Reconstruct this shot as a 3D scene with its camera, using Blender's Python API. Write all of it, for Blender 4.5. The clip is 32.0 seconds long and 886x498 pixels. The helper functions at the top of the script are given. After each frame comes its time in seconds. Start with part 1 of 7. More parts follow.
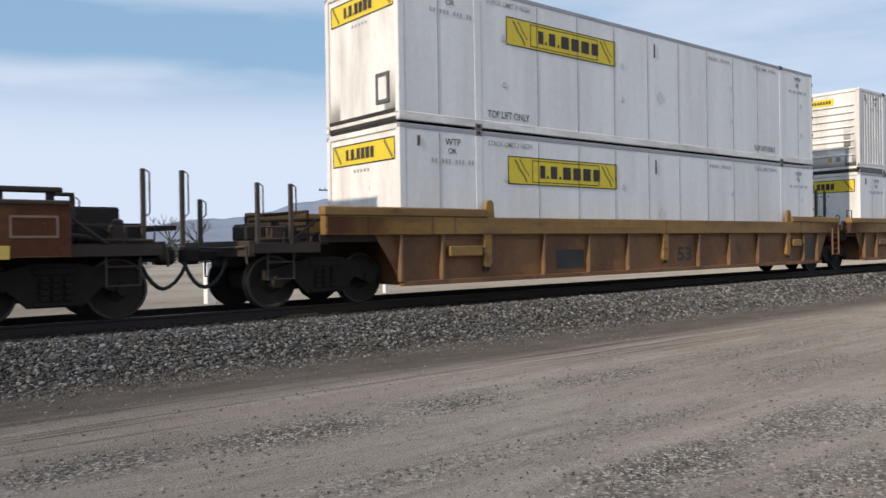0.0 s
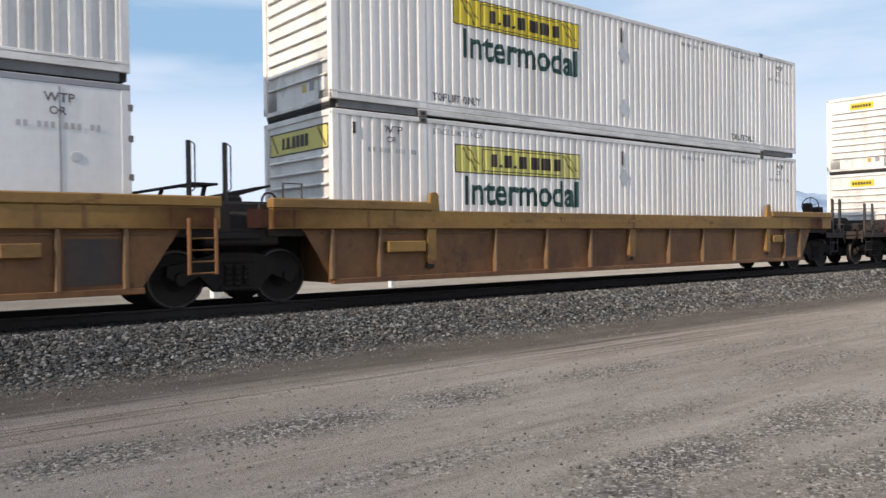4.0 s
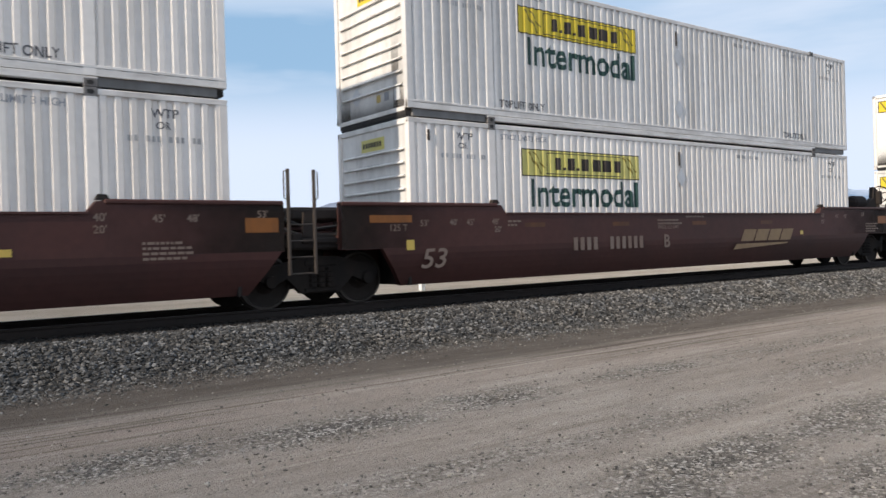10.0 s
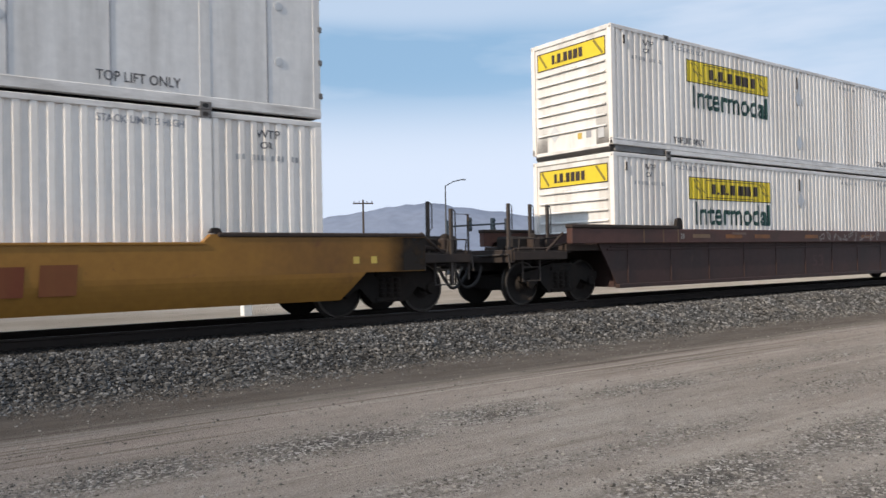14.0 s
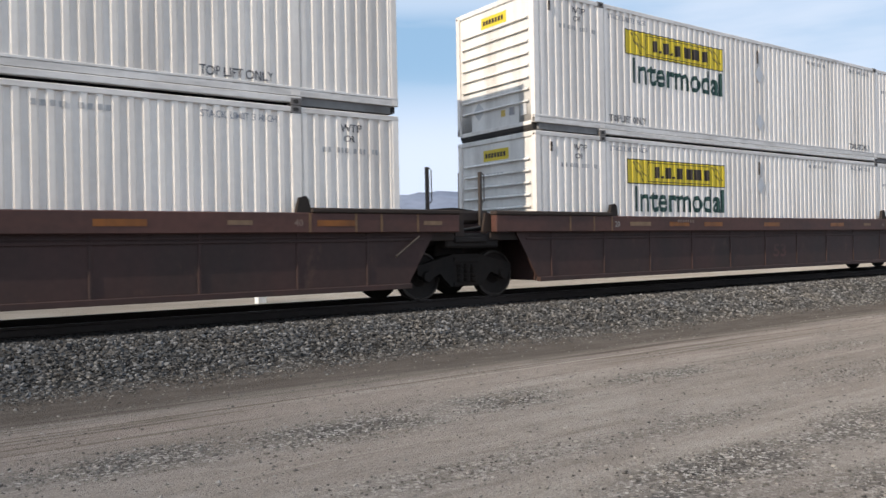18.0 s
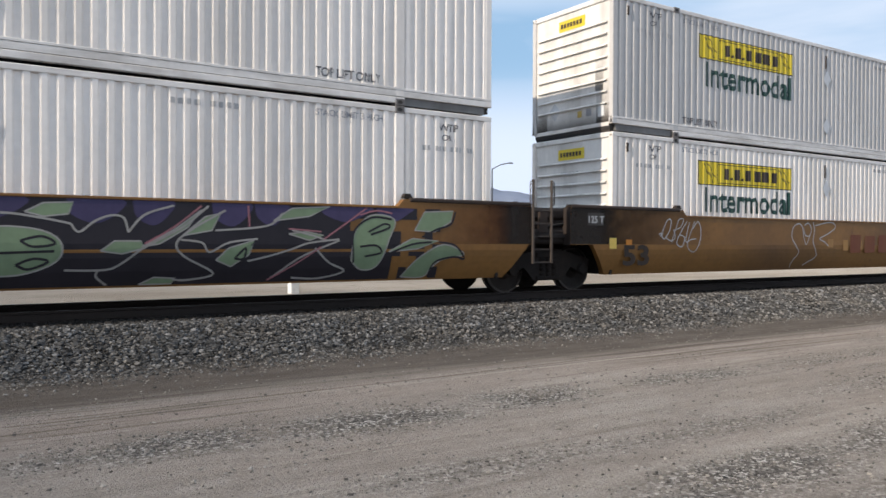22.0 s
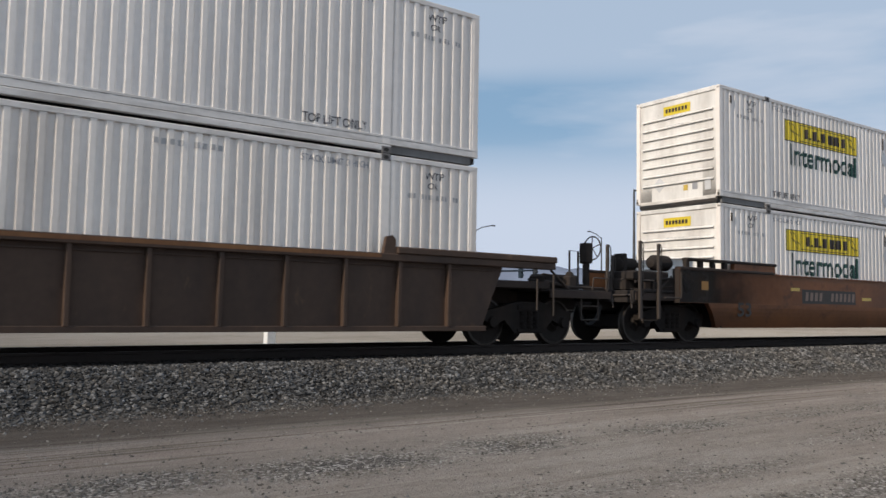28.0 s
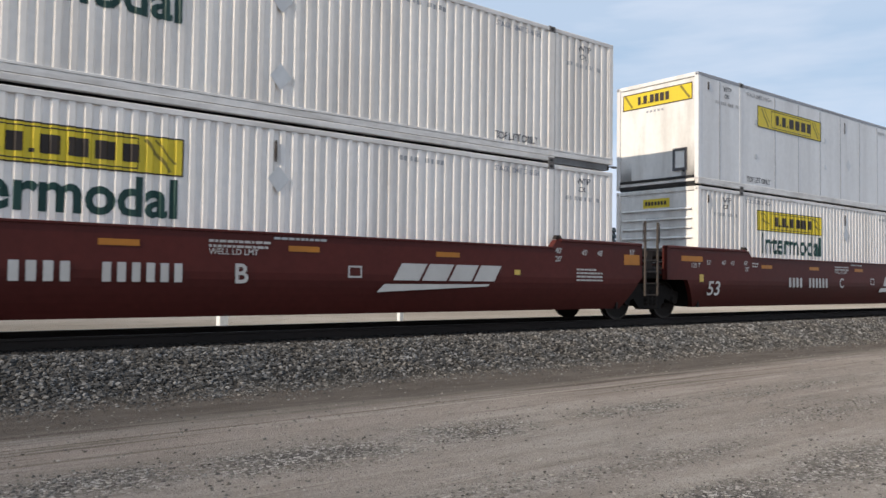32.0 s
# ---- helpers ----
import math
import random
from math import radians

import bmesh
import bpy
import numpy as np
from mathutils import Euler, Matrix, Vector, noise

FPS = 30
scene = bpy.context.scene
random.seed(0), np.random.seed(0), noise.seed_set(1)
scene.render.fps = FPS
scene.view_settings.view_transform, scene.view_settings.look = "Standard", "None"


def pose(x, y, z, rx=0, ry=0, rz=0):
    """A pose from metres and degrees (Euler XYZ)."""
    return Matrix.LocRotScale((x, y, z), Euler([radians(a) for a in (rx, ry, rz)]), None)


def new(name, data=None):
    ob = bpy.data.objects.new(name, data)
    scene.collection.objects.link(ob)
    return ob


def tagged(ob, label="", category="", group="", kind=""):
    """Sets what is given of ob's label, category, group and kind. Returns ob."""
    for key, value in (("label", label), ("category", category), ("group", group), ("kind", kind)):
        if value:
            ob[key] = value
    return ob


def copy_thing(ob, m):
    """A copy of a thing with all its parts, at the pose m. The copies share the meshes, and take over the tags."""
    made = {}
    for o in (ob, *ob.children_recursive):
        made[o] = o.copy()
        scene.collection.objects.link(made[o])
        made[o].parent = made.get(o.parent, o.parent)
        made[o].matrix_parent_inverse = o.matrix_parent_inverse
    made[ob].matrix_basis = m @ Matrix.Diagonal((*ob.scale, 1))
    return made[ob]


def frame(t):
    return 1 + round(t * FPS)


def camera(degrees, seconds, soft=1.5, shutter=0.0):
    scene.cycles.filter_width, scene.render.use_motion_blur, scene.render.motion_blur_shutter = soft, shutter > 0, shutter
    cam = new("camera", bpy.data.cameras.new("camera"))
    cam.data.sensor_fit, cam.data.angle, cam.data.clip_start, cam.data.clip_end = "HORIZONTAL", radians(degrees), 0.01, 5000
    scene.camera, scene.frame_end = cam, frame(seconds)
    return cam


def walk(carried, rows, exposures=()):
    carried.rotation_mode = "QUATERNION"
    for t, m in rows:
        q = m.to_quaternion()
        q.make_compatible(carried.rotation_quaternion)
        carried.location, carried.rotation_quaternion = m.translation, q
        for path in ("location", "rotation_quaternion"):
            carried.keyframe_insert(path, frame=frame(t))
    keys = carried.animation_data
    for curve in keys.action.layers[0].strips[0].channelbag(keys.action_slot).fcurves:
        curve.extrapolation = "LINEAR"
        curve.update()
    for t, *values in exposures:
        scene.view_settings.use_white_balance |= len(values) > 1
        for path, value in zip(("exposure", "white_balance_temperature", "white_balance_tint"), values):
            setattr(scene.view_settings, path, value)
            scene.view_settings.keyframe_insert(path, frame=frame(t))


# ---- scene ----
# ------------------------------------------------------------ camera and its walk
# seconds, x, y, z, pitch, roll, yaw: a phone held at eye height beside the line
VIEW = (
    (0.0, 0.01, -0.02, 1.60, -0.28, 0.88, -39.37),
    (0.5, 0.01, -0.02, 1.60, -0.78, 1.59, -39.07),
    (1.0, 0.01, -0.01, 1.59, -0.74, 1.47, -38.82),
    (1.5, 0.01, -0.01, 1.59, -0.65, 1.04, -39.26),
    (2.0, 0.01, -0.01, 1.59, -0.50, 0.95, -39.39),
    (2.5, 0.01, -0.01, 1.59, -0.04, 1.67, -39.44),
    (3.0, 0.01, -0.01, 1.59, -1.25, 0.89, -38.80),
    (3.5, 0.01, -0.00, 1.59, -1.13, 0.92, -38.54),
    (4.0, 0.01, -0.00, 1.58, -0.62, 0.71, -38.97),
    (4.5, 0.01, 0.00, 1.58, -0.36, 0.42, -38.33),
    (6.5, 0.00, 0.01, 1.58, -0.91, 0.38, -37.23),
    (7.0, 0.00, 0.01, 1.58, -0.26, 0.64, -37.04),
    (7.5, 0.00, 0.01, 1.58, -0.21, 0.54, -37.33),
    (8.0, 0.00, 0.01, 1.58, -0.09, 0.70, -36.94),
    (8.5, 0.00, 0.01, 1.58, -0.14, 0.76, -37.30),
    (9.0, 0.00, 0.01, 1.57, -0.44, 0.67, -36.92),
    (9.5, 0.00, 0.01, 1.57, -0.40, 0.58, -36.99),
    (10.0, -0.00, 0.01, 1.57, -0.36, 1.64, -36.84),
    (10.5, -0.00, 0.01, 1.57, -0.54, 1.39, -36.86),
    (11.0, -0.00, 0.01, 1.57, 0.60, 0.79, -37.73),
    (11.5, -0.00, 0.01, 1.57, 0.11, 0.86, -36.81),
    (12.0, -0.00, 0.01, 1.57, -0.21, 0.69, -36.28),
    (12.5, -0.00, 0.01, 1.57, -0.24, 0.45, -35.98),
    (13.0, -0.00, 0.01, 1.57, 0.48, 0.01, -35.88),
    (13.5, -0.00, 0.01, 1.57, 1.01, 0.72, -36.42),
    (15.5, -0.01, 0.01, 1.57, -0.47, 0.96, -37.49),
    (16.0, -0.01, 0.01, 1.57, -0.42, 1.26, -36.57),
    (16.5, -0.01, 0.00, 1.57, -0.26, 1.03, -36.66),
    (17.0, -0.01, 0.00, 1.57, -0.19, 1.20, -36.16),
    (17.5, -0.01, 0.00, 1.57, -0.03, 0.96, -35.96),
    (18.0, -0.01, 0.00, 1.57, -0.17, 1.08, -35.99),
    (18.5, -0.01, 0.00, 1.57, -0.46, 0.73, -36.43),
    (19.0, -0.01, 0.00, 1.57, -0.63, 0.90, -36.01),
    (19.5, -0.01, 0.00, 1.57, -0.82, 0.74, -35.64),
    (20.0, -0.01, 0.00, 1.57, -0.83, 1.29, -35.41),
    (20.5, -0.02, -0.00, 1.57, -0.80, 1.20, -34.79),
    (21.0, -0.02, -0.00, 1.57, -0.62, 0.90, -34.74),
    (21.5, -0.03, -0.00, 1.57, -0.57, 0.65, -34.24),
    (22.0, -0.03, -0.00, 1.57, -0.54, -0.25, -33.66),
    (22.5, -0.03, 0.01, 1.58, 0.55, -0.72, -34.00),
    (23.0, -0.03, 0.02, 1.59, 0.13, -0.59, -34.39),
    (23.5, -0.03, 0.03, 1.59, 1.32, 0.07, -36.39),
    (24.0, -0.01, 0.02, 1.59, 1.60, 0.12, -37.52),
    (24.5, 0.00, 0.01, 1.59, 1.97, -0.64, -36.13),
    (25.0, 0.02, 0.00, 1.59, 2.13, -0.77, -36.49),
    (25.5, 0.01, 0.02, 1.58, 2.84, -0.97, -36.97),
    (26.0, 0.01, 0.03, 1.58, 2.12, -0.83, -37.68),
    (26.5, 0.00, 0.05, 1.57, 2.53, -0.34, -37.38),
    (28.5, 0.19, 0.25, 1.28, 4.28, -1.31, -34.67),
    (29.0, 0.16, 0.28, 1.36, 3.64, -0.98, -35.94),
    (29.5, 0.13, 0.32, 1.45, 2.86, 0.27, -38.21),
    (30.0, 0.14, 0.32, 1.43, 3.17, 0.48, -37.38),
    (30.5, 0.15, 0.31, 1.42, 3.28, 1.01, -37.78),
    (31.0, 0.17, 0.31, 1.40, 3.38, 0.30, -38.37),
    (31.5, 0.15, 0.31, 1.43, 2.18, -0.15, -38.25),
    (32.0, 0.14, 0.30, 1.46, 2.18, -0.80, -38.40),
)
cam = camera(58.8, 32.0, soft=1.5, shutter=0.08)
# the phone's own exposure drifts as white containers and sky fill its view
EXPOSED = ((0.0, -0.17), (1.0, 0.15), (2.0, 0.00), (3.0, 0.07), (4.0, 0.01), (7.0, 0.00), (10.0, -0.03), (11.0, -0.07), (12.0, -0.10), (13.0, -0.17), (15.0, 0.03), (16.0, 0.08), (17.0, 0.08), (18.0, 0.03), (19.0, 0.03),
           (20.0, -0.07), (21.0, -0.03), (22.0, 0.05), (23.0, 0.14), (24.0, -0.04), (25.0, -0.13), (26.0, -0.32), (26.5, -0.41), (28.5, -0.45), (29.0, -0.48), (30.0, -0.17), (31.0, -0.37), (32.0, -0.13))
walk(cam, [(t, pose(x, y, z, 90 + p, r, yaw)) for t, x, y, z, p, r, yaw in VIEW], exposures=EXPOSED)

# ------------------------------------------------------------ world, sun, exposure
TO_SUN = Vector((-1.0, -0.11, 0.57)).normalized()
ELEV = math.asin(TO_SUN.z)
AZIM = math.atan2(TO_SUN.x, TO_SUN.y)


def sky_world():
    """Nishita sky behind a thin bluish veil, with white cloud, haze at the horizon and one clear blue streak."""
    w = bpy.data.worlds.new("sky")
    scene.world = w
    w.use_nodes = True
    nt = w.node_tree
    nt.nodes.clear()
    ln = nt.links.new
    out = nt.nodes.new("ShaderNodeOutputWorld")
    bg = nt.nodes.new("ShaderNodeBackground")
    bg.inputs["Strength"].default_value = 0.125
    sky = nt.nodes.new("ShaderNodeTexSky")
    sky.sky_type = "NISHITA"
    sky.sun_disc = False
    sky.sun_elevation = ELEV
    sky.sun_rotation = AZIM
    sky.air_density, sky.dust_density, sky.ozone_density = 1.0, 1.0, 2.0
    co = nt.nodes.new("ShaderNodeTexCoord")
    sep = nt.nodes.new("ShaderNodeSeparateXYZ")
    ln(co.outputs["Generated"], sep.inputs["Vector"])

    def ramped(source, a, b, lo=0.0, hi=1.0):
        r = nt.nodes.new("ShaderNodeMapRange")
        r.interpolation_type = "SMOOTHSTEP"
        for key, v in (("From Min", a), ("From Max", b), ("To Min", lo), ("To Max", hi)):
            r.inputs[key].default_value = v
        ln(source, r.inputs["Value"])
        return r.outputs["Result"]

    def cloud(scale, stretch, place, detail, turn=(0.0, 0.0, 0.0)):
        mp = nt.nodes.new("ShaderNodeMapping")
        mp.inputs["Scale"].default_value, mp.inputs["Location"].default_value, mp.inputs["Rotation"].default_value = stretch, place, turn
        ns = nt.nodes.new("ShaderNodeTexNoise")
        ns.inputs["Scale"].default_value, ns.inputs["Detail"].default_value, ns.inputs["Roughness"].default_value = scale, detail, 0.5
        ln(co.outputs["Generated"], mp.inputs["Vector"])
        ln(mp.outputs["Vector"], ns.inputs["Vector"])
        return ns.outputs["Fac"]

    def calc(op, a, b):
        m = nt.nodes.new("ShaderNodeMath")
        m.operation = op
        m.use_clamp = op != "MULTIPLY"
        for i, v in enumerate((a, b)):
            if isinstance(v, float):
                m.inputs[i].default_value = v
            else:
                ln(v, m.inputs[i])
        return m.outputs["Value"]

    def mixed(a, b, fac):
        m = nt.nodes.new("ShaderNodeMix")
        m.data_type = "RGBA"
        for key, v in (("A", a), ("B", b), ("Factor", fac)):
            if isinstance(v, tuple):
                m.inputs[key].default_value = (*v, 1)
            elif isinstance(v, float):
                m.inputs[key].default_value = v
            else:
                ln(v, m.inputs[key])
        return m.outputs["Result"]

    z = sep.outputs["Z"]
    veil = mixed(sky.outputs["Color"], (2.9, 4.7, 6.8), 0.75)
    soft = ramped(cloud(2.2, (1.0, 1.0, 5.0), (0.3, 0.1, 0.0), 5.0, (0.08, -0.05, 0.0)), 0.36, 0.66, 0.05, 0.85)
    haze = ramped(z, 0.235, 0.10, 0.0, 0.80)
    white = calc("MAXIMUM", calc("MAXIMUM", soft, haze), ramped(z, 0.245, 0.30, 0.0, 0.55))
    # the streak: a lens of clear sky about 14 degrees up, fading along +x
    waver = calc("ADD", z, calc("MULTIPLY", cloud(3.0, (1.0, 1.0, 2.0), (0.0, 0.4, 0.2), 3.0), 0.05))
    band = calc("MULTIPLY", ramped(waver, 0.222, 0.255), ramped(waver, 0.325, 0.275))
    along = calc("MULTIPLY", band, ramped(sep.outputs["X"], 0.85, 0.35))
    white = calc("SUBTRACT", white, calc("MULTIPLY", along, 0.85))
    colour = mixed(mixed(veil, (6.05, 6.8, 8.1), white), (6.45, 7.25, 8.75), calc("MULTIPLY", haze, calc("SUBTRACT", 1.0, calc("MULTIPLY", along, 0.85))))
    ln(colour, bg.inputs["Color"])
    ln(bg.outputs["Background"], out.inputs["Surface"])


sky_world()
sun = new("sun", bpy.data.lights.new("sun", "SUN"))
sun.data.energy = 4.6
sun.data.angle = radians(0.53)
sun.data.color = (1.0, 0.88, 0.73)
sun.rotation_mode = "QUATERNION"
sun.rotation_quaternion = TO_SUN.to_track_quat("Z", "Y")

# ------------------------------------------------------------ materials


def links(nt, *pairs):
    for a, b in pairs:
        nt.links.new(a, b)


def paint(name, base, rough=0.55, metal=0.0, dirt=(0.12, 0.09, 0.07), amount=0.35, fine=9.0, coarse=0.7, streak=(1, 1, 0.25), bump=0.06, bump_scale=60.0, vary=0.05, spots=None, spot_at=0.62, gloss=0.3):
    """A weathered surface: a base colour, dirt in streaks, fine grain, a little relief; spots: a third colour such as rust."""
    m = bpy.data.materials.new(name)
    m.use_nodes = True
    nt = m.node_tree
    bs = nt.nodes["Principled BSDF"]
    co = nt.nodes.new("ShaderNodeTexCoord")
    info = nt.nodes.new("ShaderNodeObjectInfo")
    mp = nt.nodes.new("ShaderNodeMapping")
    mp.inputs["Scale"].default_value = streak
    off = nt.nodes.new("ShaderNodeCombineXYZ")
    mul = nt.nodes.new("ShaderNodeMath")
    mul.operation = "MULTIPLY"
    mul.inputs[1].default_value = 37.0
    va = nt.nodes.new("ShaderNodeVectorMath")
    links(nt, (info.outputs["Random"], mul.inputs[0]), (mul.outputs[0], off.inputs[0]), (mul.outputs[0], off.inputs[2]),
          (co.outputs["Object"], mp.inputs["Vector"]), (mp.outputs[0], va.inputs[0]), (off.outputs[0], va.inputs[1]))
    n1 = nt.nodes.new("ShaderNodeTexNoise")
    n1.inputs["Scale"].default_value, n1.inputs["Detail"].default_value, n1.inputs["Roughness"].default_value = coarse, 5, 0.62
    n2 = nt.nodes.new("ShaderNodeTexNoise")
    n2.inputs["Scale"].default_value, n2.inputs["Detail"].default_value = fine, 4
    r1 = nt.nodes.new("ShaderNodeMapRange")
    r1.inputs["From Min"].default_value, r1.inputs["From Max"].default_value, r1.inputs["To Max"].default_value = 0.42, 0.72, amount
    m1 = nt.nodes.new("ShaderNodeMix")
    m1.data_type = "RGBA"
    m1.inputs["A"].default_value, m1.inputs["B"].default_value = (*base, 1), (*dirt, 1)
    hs = nt.nodes.new("ShaderNodeHueSaturation")
    r2 = nt.nodes.new("ShaderNodeMapRange")
    r2.inputs["To Min"].default_value, r2.inputs["To Max"].default_value = 1 - 4 * vary, 1 + 4 * vary
    links(nt, (va.outputs[0], n1.inputs["Vector"]), (co.outputs["Object"], n2.inputs["Vector"]), (n1.outputs["Fac"], r1.inputs["Value"]),
          (r1.outputs[0], m1.inputs["Factor"]), (n2.outputs["Fac"], r2.inputs["Value"]), (r2.outputs[0], hs.inputs["Value"]))
    colour = m1.outputs["Result"]
    if spots:
        n3 = nt.nodes.new("ShaderNodeTexNoise")
        n3.inputs["Scale"].default_value, n3.inputs["Detail"].default_value, n3.inputs["Roughness"].default_value = 2.6, 7, 0.7
        r3 = nt.nodes.new("ShaderNodeMapRange")
        r3.inputs["From Min"].default_value, r3.inputs["From Max"].default_value = spot_at - 0.04, spot_at + 0.05
        m2 = nt.nodes.new("ShaderNodeMix")
        m2.data_type = "RGBA"
        m2.inputs["B"].default_value = (*spots, 1)
        links(nt, (va.outputs[0], n3.inputs["Vector"]), (n3.outputs["Fac"], r3.inputs["Value"]), (r3.outputs[0], m2.inputs["Factor"]), (colour, m2.inputs["A"]))
        colour = m2.outputs["Result"]
    links(nt, (colour, hs.inputs["Color"]), (hs.outputs[0], bs.inputs["Base Color"]))
    bs.inputs["Roughness"].default_value, bs.inputs["Metallic"].default_value = rough, metal
    bs.inputs["Specular IOR Level"].default_value = gloss
    if bump:
        nb = nt.nodes.new("ShaderNodeTexNoise")
        nb.inputs["Scale"].default_value, nb.inputs["Detail"].default_value = bump_scale, 3
        bm = nt.nodes.new("ShaderNodeBump")
        bm.inputs["Strength"].default_value, bm.inputs["Distance"].default_value = bump, 0.01
        links(nt, (co.outputs["Object"], nb.inputs["Vector"]), (nb.outputs["Fac"], bm.inputs["Height"]), (bm.outputs[0], bs.inputs["Normal"]))
    return m


WHITE = paint("white_container_paint", (0.885, 0.822, 0.762), 0.45, dirt=(0.48, 0.432, 0.385), amount=0.5, coarse=0.9, streak=(1.4, 1.4, 0.16), vary=0.02, bump=0.02)
WHITE_CREAM = paint("creamy_container_paint", (0.875, 0.810, 0.740), 0.45, dirt=(0.48, 0.415, 0.36), amount=0.55, coarse=0.9, streak=(1.4, 1.4, 0.16), vary=0.02, bump=0.02)
COOL_WHITE = paint("cool_container_paint", (0.78, 0.758, 0.738), 0.45, dirt=(0.50, 0.465, 0.44), amount=0.5, coarse=0.9, streak=(1.4, 1.4, 0.16), vary=0.02, bump=0.02)
# dark grey that holds the shade of the rail's set-back end bays
RECESS_SHADE = paint("shaded_rail_grey", (0.20, 0.195, 0.19), 0.6, dirt=(0.09, 0.08, 0.07), amount=0.7, coarse=1.6, vary=0.04, bump=0.03)
WHITE_OLD = paint("greyed_container_paint", (0.57, 0.545, 0.525), 0.5, dirt=(0.33, 0.32, 0.31), amount=0.5, coarse=0.9, streak=(1.4, 1.4, 0.16), vary=0.02, bump=0.02)
WHITE_MID = paint("dulled_container_paint", (0.77, 0.735, 0.70), 0.5, dirt=(0.36, 0.33, 0.30), amount=0.7, coarse=1.0, streak=(1.6, 1.6, 0.13), vary=0.03, bump=0.02, spots=(0.42, 0.37, 0.32), spot_at=0.70)
RAIL_WHITE = paint("container_rail_paint", (0.79, 0.745, 0.70), 0.5, dirt=(0.36, 0.32, 0.285), amount=0.7, coarse=1.6, streak=(0.5, 1, 3), vary=0.03, bump=0.03)
END_WHITE = paint("end_wall_paint", (0.78, 0.752, 0.712), 0.5, dirt=(0.32, 0.285, 0.25), amount=0.55, coarse=1.1, streak=(1.5, 1.5, 0.3), vary=0.02, bump=0.02, spots=(0.13, 0.12, 0.11), spot_at=0.71)
CAST = paint("corner_casting_steel", (0.20, 0.185, 0.175), 0.7, 0.2, vary=0.06)
# near-black of floors and joints, also put where slots and stack gaps are shaded
DARK_FILL = paint("dark_gap_fill", (0.03, 0.03, 0.03), 0.9, vary=0.03)
YELLOW = paint("banner_yellow", (0.70, 0.53, 0.035), 0.45, dirt=(0.55, 0.42, 0.08), amount=0.35, streak=(1.4, 1.4, 0.2), vary=0.02, bump=0.0)
YELLOW_PALE = paint("faded_banner_yellow", (0.66, 0.58, 0.16), 0.5, dirt=(0.5, 0.46, 0.25), amount=0.5, streak=(1.4, 1.4, 0.2), vary=0.02, bump=0.0)
INK = paint("lettering_dark_brown", (0.035, 0.025, 0.02), 0.55, vary=0.02, bump=0.0)
SCROLL = paint("scroll_line_olive", (0.26, 0.20, 0.03), 0.55, vary=0.02, bump=0.0)
GREEN_INK = paint("lettering_dark_green", (0.014, 0.052, 0.043), 0.5, dirt=(0.05, 0.09, 0.08), amount=0.35, vary=0.02, bump=0.0)
GREY_INK = paint("stencil_grey", (0.10, 0.10, 0.11), 0.6, vary=0.02, bump=0.0)
FAINT_INK = paint("faint_stencil", (0.47, 0.455, 0.445), 0.6, vary=0.03, bump=0.0)
PALE_INK = paint("worn_stencil", (0.34, 0.34, 0.36), 0.6, vary=0.02, bump=0.0)
PLACARD = paint("placard_holder", (0.62, 0.62, 0.62), 0.4, vary=0.03, bump=0.0)

OCHRE = paint("weathered_ochre_paint", (0.213, 0.099, 0.039), 0.62, dirt=(0.103, 0.044, 0.023), amount=0.95, coarse=0.9, streak=(1.0, 1.0, 0.55), spots=(0.115, 0.057, 0.032), spot_at=0.62, bump=0.12, vary=0.06)
OCHRE_RIB = paint("ochre_rib_paint", (0.190, 0.110, 0.055), 0.6, dirt=(0.095, 0.052, 0.030), amount=0.9, coarse=2.0, streak=(1, 1, 0.8), bump=0.1)
OCHRE_TOP = paint("ochre_chord_paint", (0.285, 0.158, 0.044), 0.6, dirt=(0.125, 0.068, 0.034), amount=0.85, coarse=0.9, streak=(0.5, 1, 1.5), spots=(0.13, 0.055, 0.026), spot_at=0.62, bump=0.1)
AMBER = paint("amber_well_paint", (0.289, 0.137, 0.025), 0.5, dirt=(0.121, 0.055, 0.019), amount=0.75, coarse=0.5, streak=(0.5, 0.5, 0.5), spots=(0.158, 0.065, 0.023), spot_at=0.64, bump=0.06)
AMBER_OLD = paint("dirty_amber_paint", (0.240, 0.114, 0.031), 0.55, dirt=(0.100, 0.050, 0.022), amount=0.85, coarse=0.45, streak=(0.5, 0.5, 0.45), spots=(0.145, 0.062, 0.025), spot_at=0.66, bump=0.07)
RUSTBROWN = paint("orange_brown_paint", (0.192, 0.072, 0.025), 0.55, dirt=(0.078, 0.033, 0.017), amount=0.95, coarse=0.55, streak=(0.5, 0.5, 0.7), spots=(0.095, 0.038, 0.018), spot_at=0.61, bump=0.06)
MAROON = paint("dull_maroon_paint", (0.070, 0.026, 0.021), 0.6, dirt=(0.034, 0.019, 0.017), amount=0.8, coarse=0.4, streak=(0.5, 0.5, 0.6), bump=0.05)
OXIDE = paint("red_oxide_paint", (0.086, 0.0175, 0.0135), 0.5, dirt=(0.052, 0.015, 0.012), amount=0.6, coarse=0.4, streak=(0.5, 0.5, 0.6), bump=0.04, gloss=0.18)
UMBER = paint("dark_umber_paint", (0.061, 0.032, 0.027), 0.65, dirt=(0.038, 0.027, 0.023), amount=0.9, coarse=0.7, streak=(1, 1, 0.4), spots=(0.088, 0.049, 0.036), spot_at=0.66, bump=0.1)
UMBER_TOP = paint("umber_chord_paint", (0.094, 0.043, 0.034), 0.6, dirt=(0.044, 0.027, 0.023), amount=0.8, coarse=1.0, streak=(0.6, 1, 1.5), bump=0.08)
